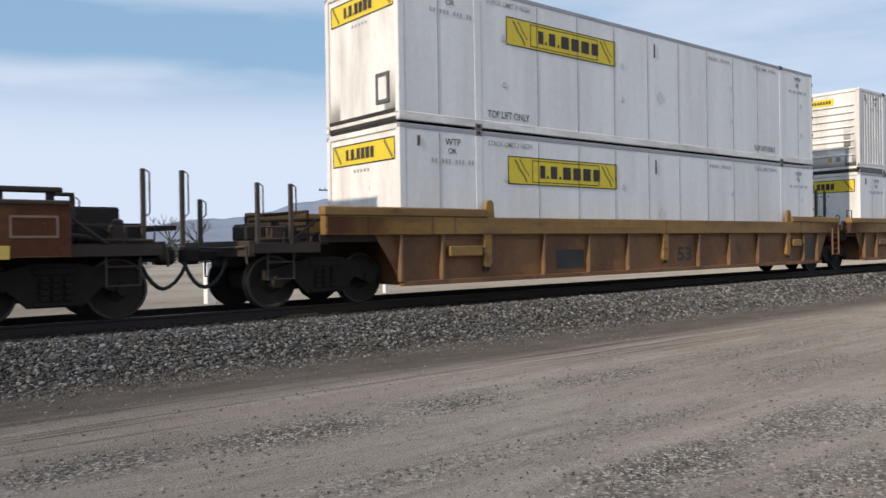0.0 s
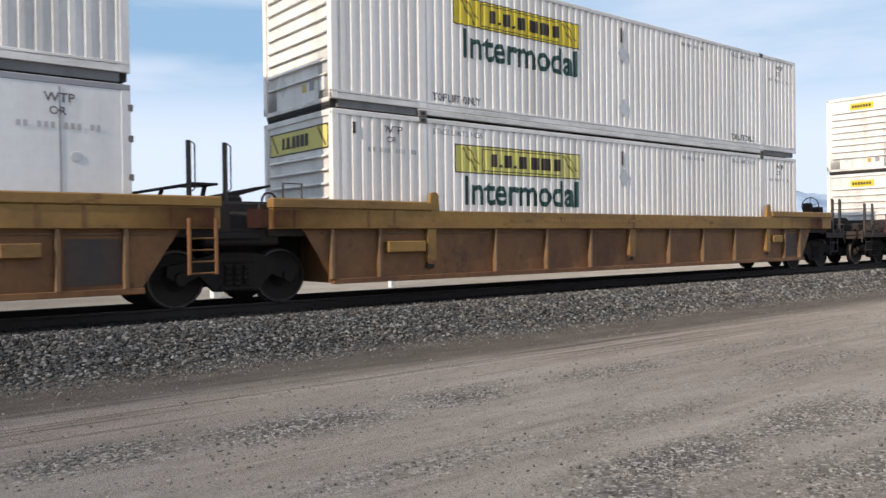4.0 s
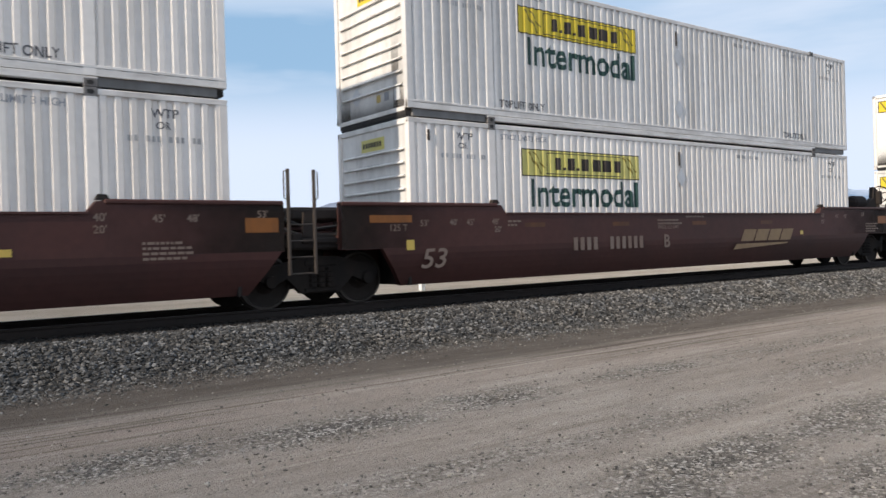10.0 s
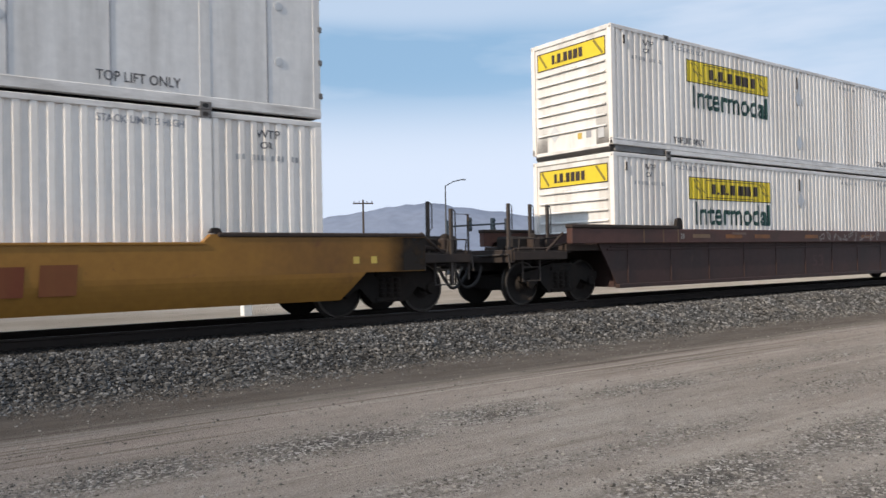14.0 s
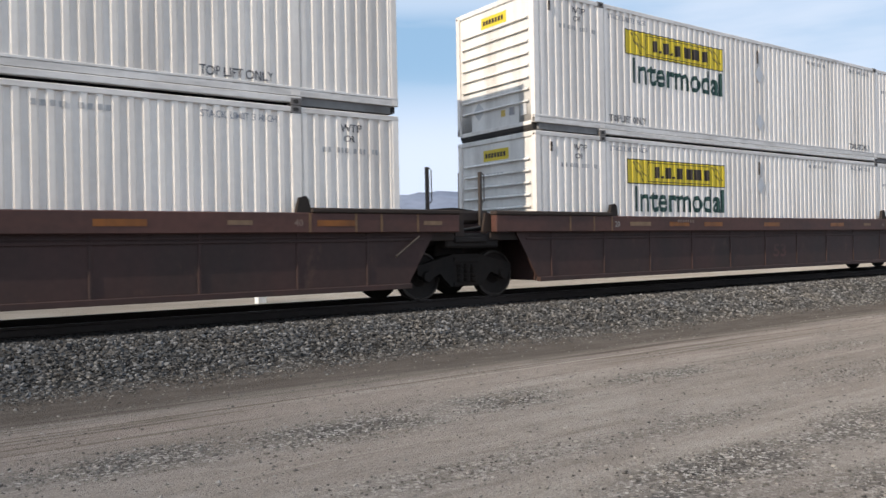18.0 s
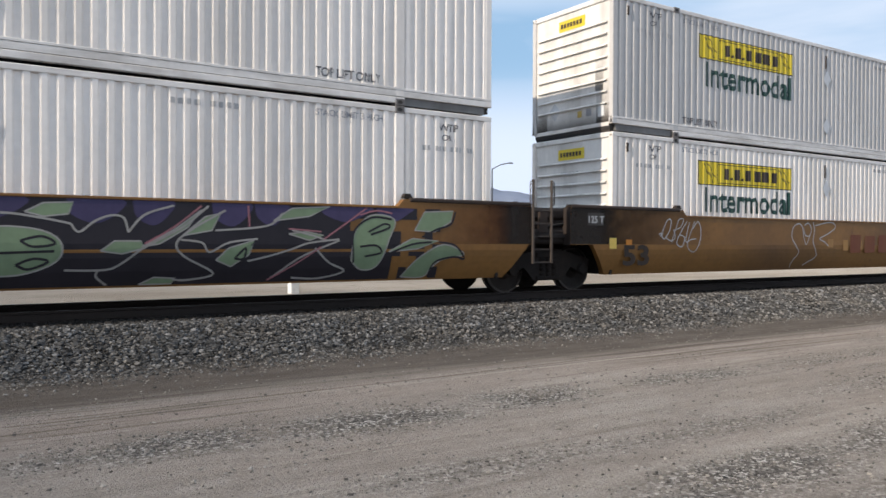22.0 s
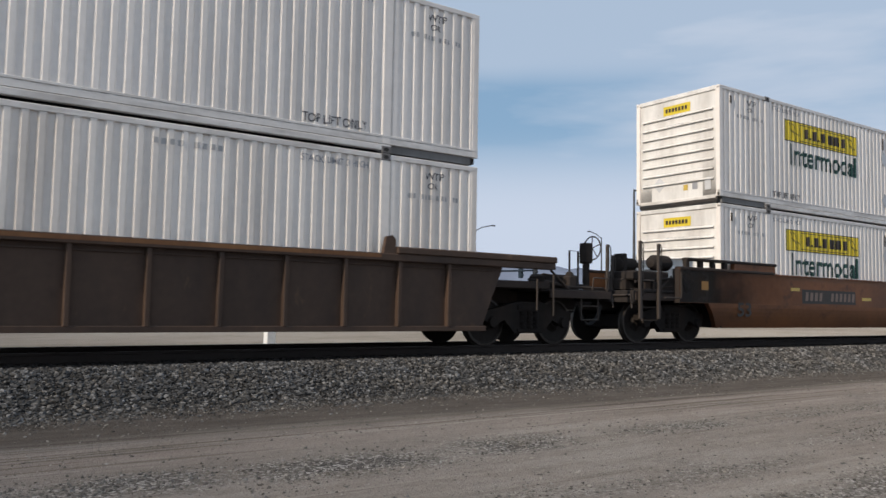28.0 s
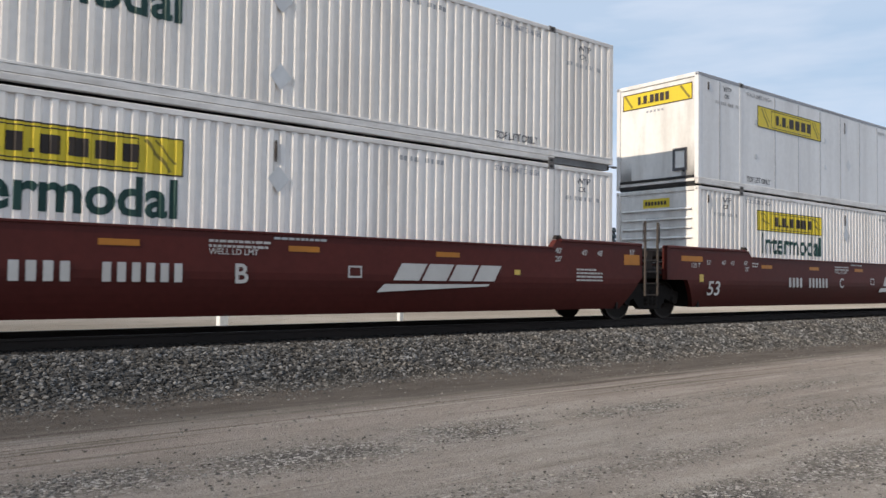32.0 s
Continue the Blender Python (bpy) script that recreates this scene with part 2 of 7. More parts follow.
RUST_RIB = paint("rusted_rib_paint", (0.082, 0.050, 0.034), 0.65, dirt=(0.040, 0.027, 0.021), amount=0.9, coarse=0.7, streak=(1, 1, 0.4), spots=(0.14, 0.085, 0.050), spot_at=0.66, bump=0.1)
SOOTED = paint("oiled_cast_steel", (0.021, 0.0175, 0.0155), 0.8, 0.0, dirt=(0.036, 0.026, 0.020), amount=0.8, coarse=2.0, bump=0.15, gloss=0.12)
DECAL_CLEAN = paint("clean_white_decal", (0.50, 0.48, 0.455), 0.5, dirt=(0.30, 0.26, 0.23), amount=0.5, vary=0.02, bump=0.0)
BLACK = paint("sooty_steel", (0.034, 0.029, 0.027), 0.85, 0.0, dirt=(0.050, 0.038, 0.030), amount=0.6, bump=0.1, gloss=0.08)
WHEEL = paint("wheel_steel", (0.034, 0.029, 0.026), 0.8, 0.0, dirt=(0.050, 0.037, 0.029), amount=0.5, bump=0.08, gloss=0.1)
TREAD = paint("worn_wheel_rim", (0.085, 0.072, 0.062), 0.45, 0.4, dirt=(0.035, 0.027, 0.022), amount=0.8, coarse=2.0, bump=0.02)
IRON = paint("grey_brown_iron", (0.070, 0.055, 0.046), 0.6, 0.2, dirt=(0.03, 0.025, 0.022), amount=0.7, bump=0.08)
GRIME = paint("grimy_brown_steel", (0.046, 0.031, 0.024), 0.75, dirt=(0.022, 0.018, 0.016), amount=0.9, bump=0.1)
HOSE = paint("hose_rubber", (0.028, 0.028, 0.029), 0.7, bump=0.02)
DECAL_W = paint("white_decal", (0.62, 0.61, 0.59), 0.5, dirt=(0.3, 0.27, 0.25), amount=0.5, vary=0.02, bump=0.0)
DECAL_PALE = paint("faded_tan_decal", (0.21, 0.155, 0.125), 0.6, dirt=(0.18, 0.11, 0.08), amount=0.7, vary=0.03, bump=0.0)
DECAL_O = paint("orange_reflector", (0.45, 0.17, 0.02), 0.4, dirt=(0.2, 0.09, 0.02), amount=0.5, vary=0.03, bump=0.0)
DECAL_DIM = paint("grimed_reflector", (0.115, 0.046, 0.018), 0.5, dirt=(0.06, 0.026, 0.015), amount=0.9, coarse=3.0, vary=0.04, bump=0.0)
DECAL_Y = paint("yellow_reflector", (0.62, 0.44, 0.10), 0.4, dirt=(0.3, 0.2, 0.06), amount=0.5, vary=0.03, bump=0.0)
DECAL_K = paint("black_panel", (0.035, 0.033, 0.032), 0.55, dirt=(0.07, 0.05, 0.035), amount=0.6, vary=0.03, bump=0.0)
PAINTED_OUT = paint("painted_out_panel", (0.062, 0.047, 0.040), 0.6, dirt=(0.11, 0.06, 0.035), amount=0.8, coarse=1.5, vary=0.05, bump=0.02)
DECAL_MID = paint("dulled_reflector", (0.24, 0.085, 0.018), 0.45, dirt=(0.10, 0.04, 0.016), amount=0.8, coarse=2.5, vary=0.04, bump=0.0)
DECAL_R = paint("faded_red_mark", (0.150, 0.040, 0.016), 0.6, dirt=(0.20, 0.085, 0.025), amount=0.8, vary=0.03, bump=0.0)
DECAL_T = paint("tan_panel", (0.36, 0.19, 0.06), 0.6, dirt=(0.2, 0.1, 0.04), amount=0.6, vary=0.03, bump=0.0)
TAG_W = paint("white_spray", (0.46, 0.45, 0.44), 0.6, dirt=(0.22, 0.17, 0.13), amount=0.5, vary=0.03, bump=0.0)
SPRAY_G = paint("green_spray", (0.20, 0.265, 0.155), 0.6, dirt=(0.11, 0.145, 0.085), amount=0.6, vary=0.04, bump=0.0)
SPRAY_K = paint("black_violet_spray", (0.018, 0.015, 0.019), 0.6, dirt=(0.030, 0.024, 0.030), amount=0.8, vary=0.04, bump=0.0)
SPRAY_V = paint("violet_spray", (0.060, 0.046, 0.105), 0.6, dirt=(0.03, 0.028, 0.06), amount=0.6, vary=0.04, bump=0.0)
SPRAY_W = paint("pale_outline_spray", (0.33, 0.31, 0.285), 0.6, vary=0.04, bump=0.0)
GHOST = paint("ghost_letter_paint", (0.23, 0.150, 0.090), 0.7, dirt=(0.10, 0.06, 0.04), amount=0.7, coarse=2.0, vary=0.05, bump=0.0)
DECAL_SOFT = paint("dulled_white_decal", (0.34, 0.32, 0.29), 0.55, dirt=(0.15, 0.13, 0.11), amount=0.6, vary=0.02, bump=0.0)
INK_OLD = paint("worn_black_stencil", (0.022, 0.016, 0.012), 0.6, dirt=(0.06, 0.032, 0.018), amount=0.5, coarse=2.5, vary=0.03, bump=0.0)
GHOST_PALE = paint("thin_grey_spray", (0.30, 0.26, 0.235), 0.7, dirt=(0.07, 0.05, 0.045), amount=0.6, coarse=3.0, vary=0.04, bump=0.0)
EMBLEM_GOLD = paint("faded_gold_emblem", (0.26, 0.175, 0.095), 0.6, dirt=(0.13, 0.08, 0.05), amount=0.7, vary=0.03, bump=0.0)
SPRAY_P = paint("pink_spray", (0.32, 0.13, 0.15), 0.6, vary=0.04, bump=0.0)

RAIL_STEEL = paint("rail_steel", (0.034, 0.024, 0.019), 0.75, 0.0, dirt=(0.026, 0.021, 0.018), amount=0.6, bump=0.05)
RAIL_HEAD = paint("polished_rail_head", (0.07, 0.06, 0.055), 0.5, 0.5, dirt=(0.2, 0.17, 0.15), amount=0.4, bump=0.02)
TIE = paint("creosoted_tie", (0.035, 0.028, 0.023), 0.85, dirt=(0.10, 0.085, 0.075), amount=0.6, bump=0.3)
POST_W = paint("white_post_paint", (0.78, 0.78, 0.76), 0.5, dirt=(0.5, 0.47, 0.42), amount=0.4, bump=0.03)
GALV = paint("galvanised_pole", (0.075, 0.08, 0.09), 0.55, 0.3, vary=0.04)
WOODPOLE = paint("weathered_pole_wood", (0.06, 0.048, 0.04), 0.9, vary=0.08, bump=0.2)
SIGNAL = paint("signal_housing", (0.02, 0.035, 0.05), 0.5, vary=0.03)
BARK = paint("bare_twig_bark", (0.075, 0.058, 0.05), 0.9, vary=0.1, bump=0.2)
BRUSH = paint("dry_brush", (0.075, 0.070, 0.064), 0.95, dirt=(0.045, 0.045, 0.040), amount=0.8, vary=0.1, bump=0.0)
# distance haze is mixed into the blue of hill and mountain
HILL = paint("hazed_hill_scrub", (0.200, 0.228, 0.295), 1.0, dirt=(0.155, 0.180, 0.245), amount=0.9, fine=0.05, coarse=0.008, streak=(1, 1, 1.5), vary=0.05, bump=0.0)
PEAK = paint("hazed_mountain_rock", (0.18, 0.25, 0.36), 1.0, dirt=(0.72, 0.76, 0.82), amount=1.0, fine=0.02, coarse=0.004, streak=(1, 1, 0.6), vary=0.03, bump=0.0)



def stain(name, tone, most, grow, full=1.0, axis="X"):
    """A stain that thickens towards one end of its patch, broken up by noise, clear elsewhere."""
    m = bpy.data.materials.new(name)
    m.use_nodes = True
    nt = m.node_tree
    bs = nt.nodes["Principled BSDF"]
    bs.inputs["Base Color"].default_value, bs.inputs["Roughness"].default_value = (*tone, 1), 0.8
    bs.inputs["Specular IOR Level"].default_value = 0.2
    co = nt.nodes.new("ShaderNodeTexCoord")
    sep = nt.nodes.new("ShaderNodeSeparateXYZ")
    n = nt.nodes.new("ShaderNodeTexNoise")
    n.inputs["Scale"].default_value, n.inputs["Detail"].default_value, n.inputs["Roughness"].default_value = 1.7, 6, 0.65
    g = nt.nodes.new("ShaderNodeMapRange")
    g.inputs["From Min"].default_value, g.inputs["From Max"].default_value = (0.0, full) if grow > 0 else (1.0, 1.0 - full)
    r = nt.nodes.new("ShaderNodeMath")
    r.operation = "MULTIPLY_ADD"
    r.inputs[1].default_value, r.inputs[2].default_value = 1.6, -0.8
    s = nt.nodes.new("ShaderNodeMath")
    s.operation = "ADD"
    s.use_clamp = True
    k = nt.nodes.new("ShaderNodeMath")
    k.operation = "MULTIPLY"
    q = nt.nodes.new("ShaderNodeMath")
    q.operation = "MULTIPLY"
    q.inputs[1].default_value = most
    links(nt, (co.outputs["Generated"], sep.inputs[0]), (sep.outputs[axis], g.inputs["Value"]), (co.outputs["Object"], n.inputs["Vector"]),
          (n.outputs["Fac"], r.inputs[0]), (r.outputs[0], s.inputs[0]), (g.outputs[0], s.inputs[1]), (s.outputs[0], k.inputs[0]), (g.outputs[0], k.inputs[1]), (k.outputs[0], q.inputs[0]), (q.outputs[0], bs.inputs["Alpha"]))
    return m


RUST_AFT = stain("rust_bloom_aft", (0.085, 0.030, 0.016), 0.95, 1)
RUST_FORE = stain("rust_bloom_fore", (0.085, 0.030, 0.016), 0.95, -1)
SOOT_AFT = stain("brake_dust_aft", (0.022, 0.015, 0.012), 0.95, 1)
SOOT_FORE = stain("brake_dust_fore", (0.022, 0.015, 0.012), 0.95, -1)
END_SOOT = stain("end_wall_soot", (0.060, 0.050, 0.042), 0.55, -1, 1.0, "Z")
SOOT_THICK_AFT = stain("thick_soot_aft", (0.024, 0.019, 0.016), 0.96, 1, 0.55)
SOOT_THICK_FORE = stain("thick_soot_fore", (0.024, 0.019, 0.016), 0.96, -1, 0.55)


# heaps of loose gravel on the road: x, y, half length, half width, density
GRAVEL_HEAPS = ((1.6, 6.18, 1.1, 0.28, 0.8), (3.4, 6.02, 0.75, 0.34, 1.0), (5.2, 6.12, 0.65, 0.32, 0.95), (7.5, 6.08, 0.8, 0.25, 0.8), (4.8, 3.28, 0.95, 0.34, 1.0), (7.1, 3.25, 1.0, 0.4, 0.75),
                (3.3, 4.35, 1.1, 0.22, 0.45), (5.8, 4.3, 1.2, 0.22, 0.4), (3.4, 2.7, 0.9, 0.4, 0.7), (9.5, 4.7, 1.6, 0.3, 0.4), (11.0, 6.0, 2.0, 0.3, 0.35), (5.5, 2.3, 0.9, 0.35, 0.8))


def ground_material():
    """Dusty gravel track: tan fines, grey gravel patches, darker wheel ruts along the line, and a field beyond."""
    m = bpy.data.materials.new("dusty_gravel_ground")
    m.use_nodes = True
    nt = m.node_tree
    bs = nt.nodes["Principled BSDF"]
    bs.inputs["Roughness"].default_value = 0.95
    bs.inputs["Specular IOR Level"].default_value = 0.15
    bs.inputs["Diffuse Roughness"].default_value = 1.0
    co = nt.nodes.new("ShaderNodeTexCoord")

    def noise_fac(scale, stretch, lo, hi, detail=6, rough=0.6):
        mp = nt.nodes.new("ShaderNodeMapping")
        mp.inputs["Scale"].default_value = stretch
        n = nt.nodes.new("ShaderNodeTexNoise")
        n.inputs["Scale"].default_value, n.inputs["Detail"].default_value, n.inputs["Roughness"].default_value = scale, detail, rough
        r = nt.nodes.new("ShaderNodeMapRange")
        r.inputs["From Min"].default_value, r.inputs["From Max"].default_value = lo, hi
        links(nt, (co.outputs["Object"], mp.inputs[0]), (mp.outputs[0], n.inputs["Vector"]), (n.outputs["Fac"], r.inputs["Value"]))
        return r.outputs[0]

    def mixed(a, b, fac):
        x = nt.nodes.new("ShaderNodeMix")
        x.data_type = "RGBA"
        for key, v in (("A", a), ("B", b)):
            if isinstance(v, tuple):
                x.inputs[key].default_value = (*v, 1)
            else:
                nt.links.new(v, x.inputs[key])
        nt.links.new(fac, x.inputs["Factor"])
        return x.outputs["Result"]

    sep = nt.nodes.new("ShaderNodeSeparateXYZ")
    nt.links.new(co.outputs["Object"], sep.inputs[0])
    wob = nt.nodes.new("ShaderNodeMath")
    wob.operation = "MULTIPLY_ADD"
    wob.inputs[1].default_value = 1.5
    nt.links.new(noise_fac(0.35, (0.35, 0.8, 1), 0.0, 1.0), wob.inputs[0])
    nt.links.new(sep.outputs["Y"], wob.inputs[2])

    def band(y0, y1, edge=0.45, most=1.0):
        """One inside y0..y1 (offset by the wobble), fading over edge."""
        r = []
        for a, b in ((y0 - edge, y0 + edge), (y1 + edge, y1 - edge)):
            k = nt.nodes.new("ShaderNodeMapRange")
            k.inputs["From Min"].default_value, k.inputs["From Max"].default_value = a + 0.75, b + 0.75
            nt.links.new(wob.outputs[0], k.inputs["Value"])
            r.append(k.outputs[0])
        m = nt.nodes.new("ShaderNodeMath")
        m.operation = "MULTIPLY"
        links(nt, (r[0], m.inputs[0]), (r[1], m.inputs[1]))
        n = nt.nodes.new("ShaderNodeMath")
        n.operation = "MULTIPLY"
        n.inputs[1].default_value = most
        nt.links.new(m.outputs[0], n.inputs[0])
        return n.outputs[0]

    def cells_of(scale, seed):
        """Random grey of each pebble-sized cell."""
        mp = nt.nodes.new("ShaderNodeMapping")
        mp.inputs["Location"].default_value = (seed, seed, 0)
        v = nt.nodes.new("ShaderNodeTexVoronoi")
        v.voronoi_dimensions = "2D"
        v.inputs["Scale"].default_value = scale
        s = nt.nodes.new("ShaderNodeSeparateColor")
        links(nt, (co.outputs["Object"], mp.inputs[0]), (mp.outputs[0], v.inputs["Vector"]), (v.outputs["Color"], s.inputs[0]))
        return s.outputs[0], v.outputs["Distance"]

    def times(a, b, op="MULTIPLY"):
        m = nt.nodes.new("ShaderNodeMath")
        m.operation = op
        m.use_clamp = True
        for i, v in enumerate((a, b)):
            if isinstance(v, float):
                m.inputs[i].default_value = v
            else:
                nt.links.new(v, m.inputs[i])
        return m.outputs[0]

    c = mixed((0.290, 0.268, 0.248), (0.238, 0.208, 0.186), noise_fac(0.45, (0.30, 1.2, 1), 0.38, 0.66))
    c = mixed(c, (0.240, 0.203, 0.180), band(6.5, 7.8, 0.35, 0.5))
    c = mixed(c, (0.150, 0.130, 0.116), times(noise_fac(1.1, (0.16, 1.9, 1), 0.50, 0.72), 0.55))
    c = mixed(c, (0.320, 0.298, 0.276), times(noise_fac(1.5, (0.2, 1.7, 1), 0.54, 0.72), 0.5))
    c = mixed(c, (0.100, 0.082, 0.070), times(noise_fac(1.2, (0.14, 4.5, 1), 0.60, 0.70, 3), band(3.9, 6.4, 0.4, 0.45)))
    # damp blotches and thin tyre streaks along the road
    c = mixed(c, (0.165, 0.140, 0.122), times(noise_fac(0.9, (0.35, 1.0, 1), 0.50, 0.64, 5), 0.42))
    c = mixed(c, (0.350, 0.322, 0.292), times(noise_fac(0.8, (0.09, 2.6, 1), 0.55, 0.66, 4), 0.45))
    c = mixed(c, (0.105, 0.085, 0.072), times(noise_fac(2.6, (0.06, 3.4, 1), 0.56, 0.62, 3), band(6.7, 9.0, 0.3, 0.75)))
    c = mixed(c, (0.125, 0.104, 0.090), times(noise_fac(3.4, (0.05, 3.0, 1), 0.60, 0.66, 3), band(2.0, 6.4, 0.5, 0.45)))
    g1, d1 = cells_of(40.0, 0.0)
    g2, d2 = cells_of(95.0, 3.3)
    ramp = nt.nodes.new("ShaderNodeValToRGB")
    for e, (at, col) in zip((ramp.color_ramp.elements[0], ramp.color_ramp.elements[1]), ((0.0, 0.030), (1.0, 0.50))):
        e.position, e.color = at, (col, col * 0.96, col * 0.92, 1)
    mid = ramp.color_ramp.elements.new(0.7)
    mid.color = (0.165, 0.154, 0.144, 1)
    nt.links.new(g1, ramp.inputs[0])
    ramp2 = nt.nodes.new("ShaderNodeValToRGB")
    ramp2.color_ramp.elements[0].color = (0.40, 0.38, 0.36, 1)
    ramp2.color_ramp.elements[1].color = (1.0, 1.0, 1.0, 1)
    up = nt.nodes.new("ShaderNodeMix")
    up.data_type, up.blend_type = "RGBA", "MULTIPLY"
    up.inputs["Factor"].default_value = 1.0
    up.clamp_result = False
    up.inputs["B"].default_value = (1.45, 1.45, 1.45, 1)
    links(nt, (g2, ramp2.inputs[0]), (ramp2.outputs[0], up.inputs["A"]))

    # gravel lies in heaps: each an ellipse broken up by noise
    strewn = None
    for px, py, rx, ry, most in GRAVEL_HEAPS:
        off = nt.nodes.new("ShaderNodeVectorMath")
        off.operation = "SUBTRACT"
        off.inputs[1].default_value = (px, py, 0)
        grow = nt.nodes.new("ShaderNodeVectorMath")
        grow.operation = "MULTIPLY"
        grow.inputs[1].default_value = (1 / rx, 1 / ry, 0)
        size = nt.nodes.new("ShaderNodeVectorMath")
        size.operation = "LENGTH"
        k = nt.nodes.new("ShaderNodeMapRange")
        k.inputs["From Min"].default_value, k.inputs["From Max"].default_value, k.inputs["To Max"].default_value = 1.6, 0.5, most
        links(nt, (co.outputs["Object"], off.inputs[0]), (off.outputs[0], grow.inputs[0]), (grow.outputs[0], size.inputs[0]), (size.outputs["Value"], k.inputs["Value"]))
        strewn = k.outputs[0] if strewn is None else times(strewn, k.outputs[0], "ADD")
    strewn = times(strewn, noise_fac(1.8, (0.8, 1.3, 1), 0.30, 0.52))
    strewn = times(strewn, times(noise_fac(0.8, (0.7, 1.2, 1), 0.58, 0.74), 0.5), "ADD")
    fine = nt.nodes.new("ShaderNodeMath")
    fine.operation = "MULTIPLY_ADD"
    fine.inputs[1].default_value, fine.inputs[2].default_value = 0.50, 0.36
    nt.links.new(strewn, fine.inputs[0])
    def speckled(a, ramp_out, fac):
        """Multiplies the colour by a speckle that is one in the mean."""
        x = nt.nodes.new("ShaderNodeMix")
        x.data_type, x.blend_type = "RGBA", "MULTIPLY"
        links(nt, (a, x.inputs["A"]), (ramp_out, x.inputs["B"]), (fac, x.inputs["Factor"]))
        return x.outputs["Result"]

    c = speckled(c, up.outputs["Result"], fine.outputs[0])
    c = mixed(c, ramp.outputs[0], strewn)
    c = mixed(c, (0.120, 0.102, 0.088), times(noise_fac(5.5, (0.5, 1.3, 1), 0.50, 0.68, 6, 0.75), 0.40))
    c = mixed(c, (0.34, 0.32, 0.30), times(noise_fac(9.0, (0.7, 1.4, 1), 0.56, 0.72, 5, 0.75), 0.35))
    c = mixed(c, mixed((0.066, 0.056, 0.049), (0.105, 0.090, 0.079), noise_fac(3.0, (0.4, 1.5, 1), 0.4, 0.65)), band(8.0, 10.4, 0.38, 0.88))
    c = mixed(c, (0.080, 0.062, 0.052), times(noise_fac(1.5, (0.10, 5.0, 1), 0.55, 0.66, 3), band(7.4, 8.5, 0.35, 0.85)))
    # ground under the ballast is darkened for the shade between its stones
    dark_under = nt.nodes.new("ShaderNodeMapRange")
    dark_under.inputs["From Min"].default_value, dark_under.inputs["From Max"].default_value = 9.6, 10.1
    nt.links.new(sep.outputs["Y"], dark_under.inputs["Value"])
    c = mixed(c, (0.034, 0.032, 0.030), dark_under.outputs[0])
    # the train's shade is put into the ground colour from here inwards
    train_shade = nt.nodes.new("ShaderNodeMapRange")
    train_shade.inputs["From Min"].default_value, train_shade.inputs["From Max"].default_value = 11.35, 11.6
    nt.links.new(sep.outputs["Y"], train_shade.inputs["Value"])
    c = mixed(c, (0.015, 0.012, 0.010), train_shade.outputs[0])
    # the field behind the line
    far = nt.nodes.new("ShaderNodeMapRange")
    far.inputs["From Min"].default_value, far.inputs["From Max"].default_value = 15.0, 17.0
    nt.links.new(sep.outputs["Y"], far.inputs["Value"])
    field = mixed((0.335, 0.300, 0.258), (0.25, 0.215, 0.178), noise_fac(0.12, (0.5, 1, 1), 0.42, 0.6))
    field = mixed(field, (0.17, 0.150, 0.115), times(noise_fac(1.1, (0.7, 1, 1), 0.54, 0.66, 7, 0.7), 0.6))
    c = mixed(c, field, far.outputs[0])
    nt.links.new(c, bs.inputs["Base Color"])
    b1 = nt.nodes.new("ShaderNodeBump")
    b1.inputs["Strength"].default_value, b1.inputs["Distance"].default_value = 1.0, 0.045
    n = nt.nodes.new("ShaderNodeTexNoise")
    n.inputs["Scale"].default_value, n.inputs["Detail"].default_value, n.inputs["Roughness"].default_value = 26.0, 5, 0.7
    links(nt, (co.outputs["Object"], n.inputs["Vector"]), (n.outputs["Fac"], b1.inputs["Height"]), (b1.outputs[0], bs.inputs["Normal"]))
    return m


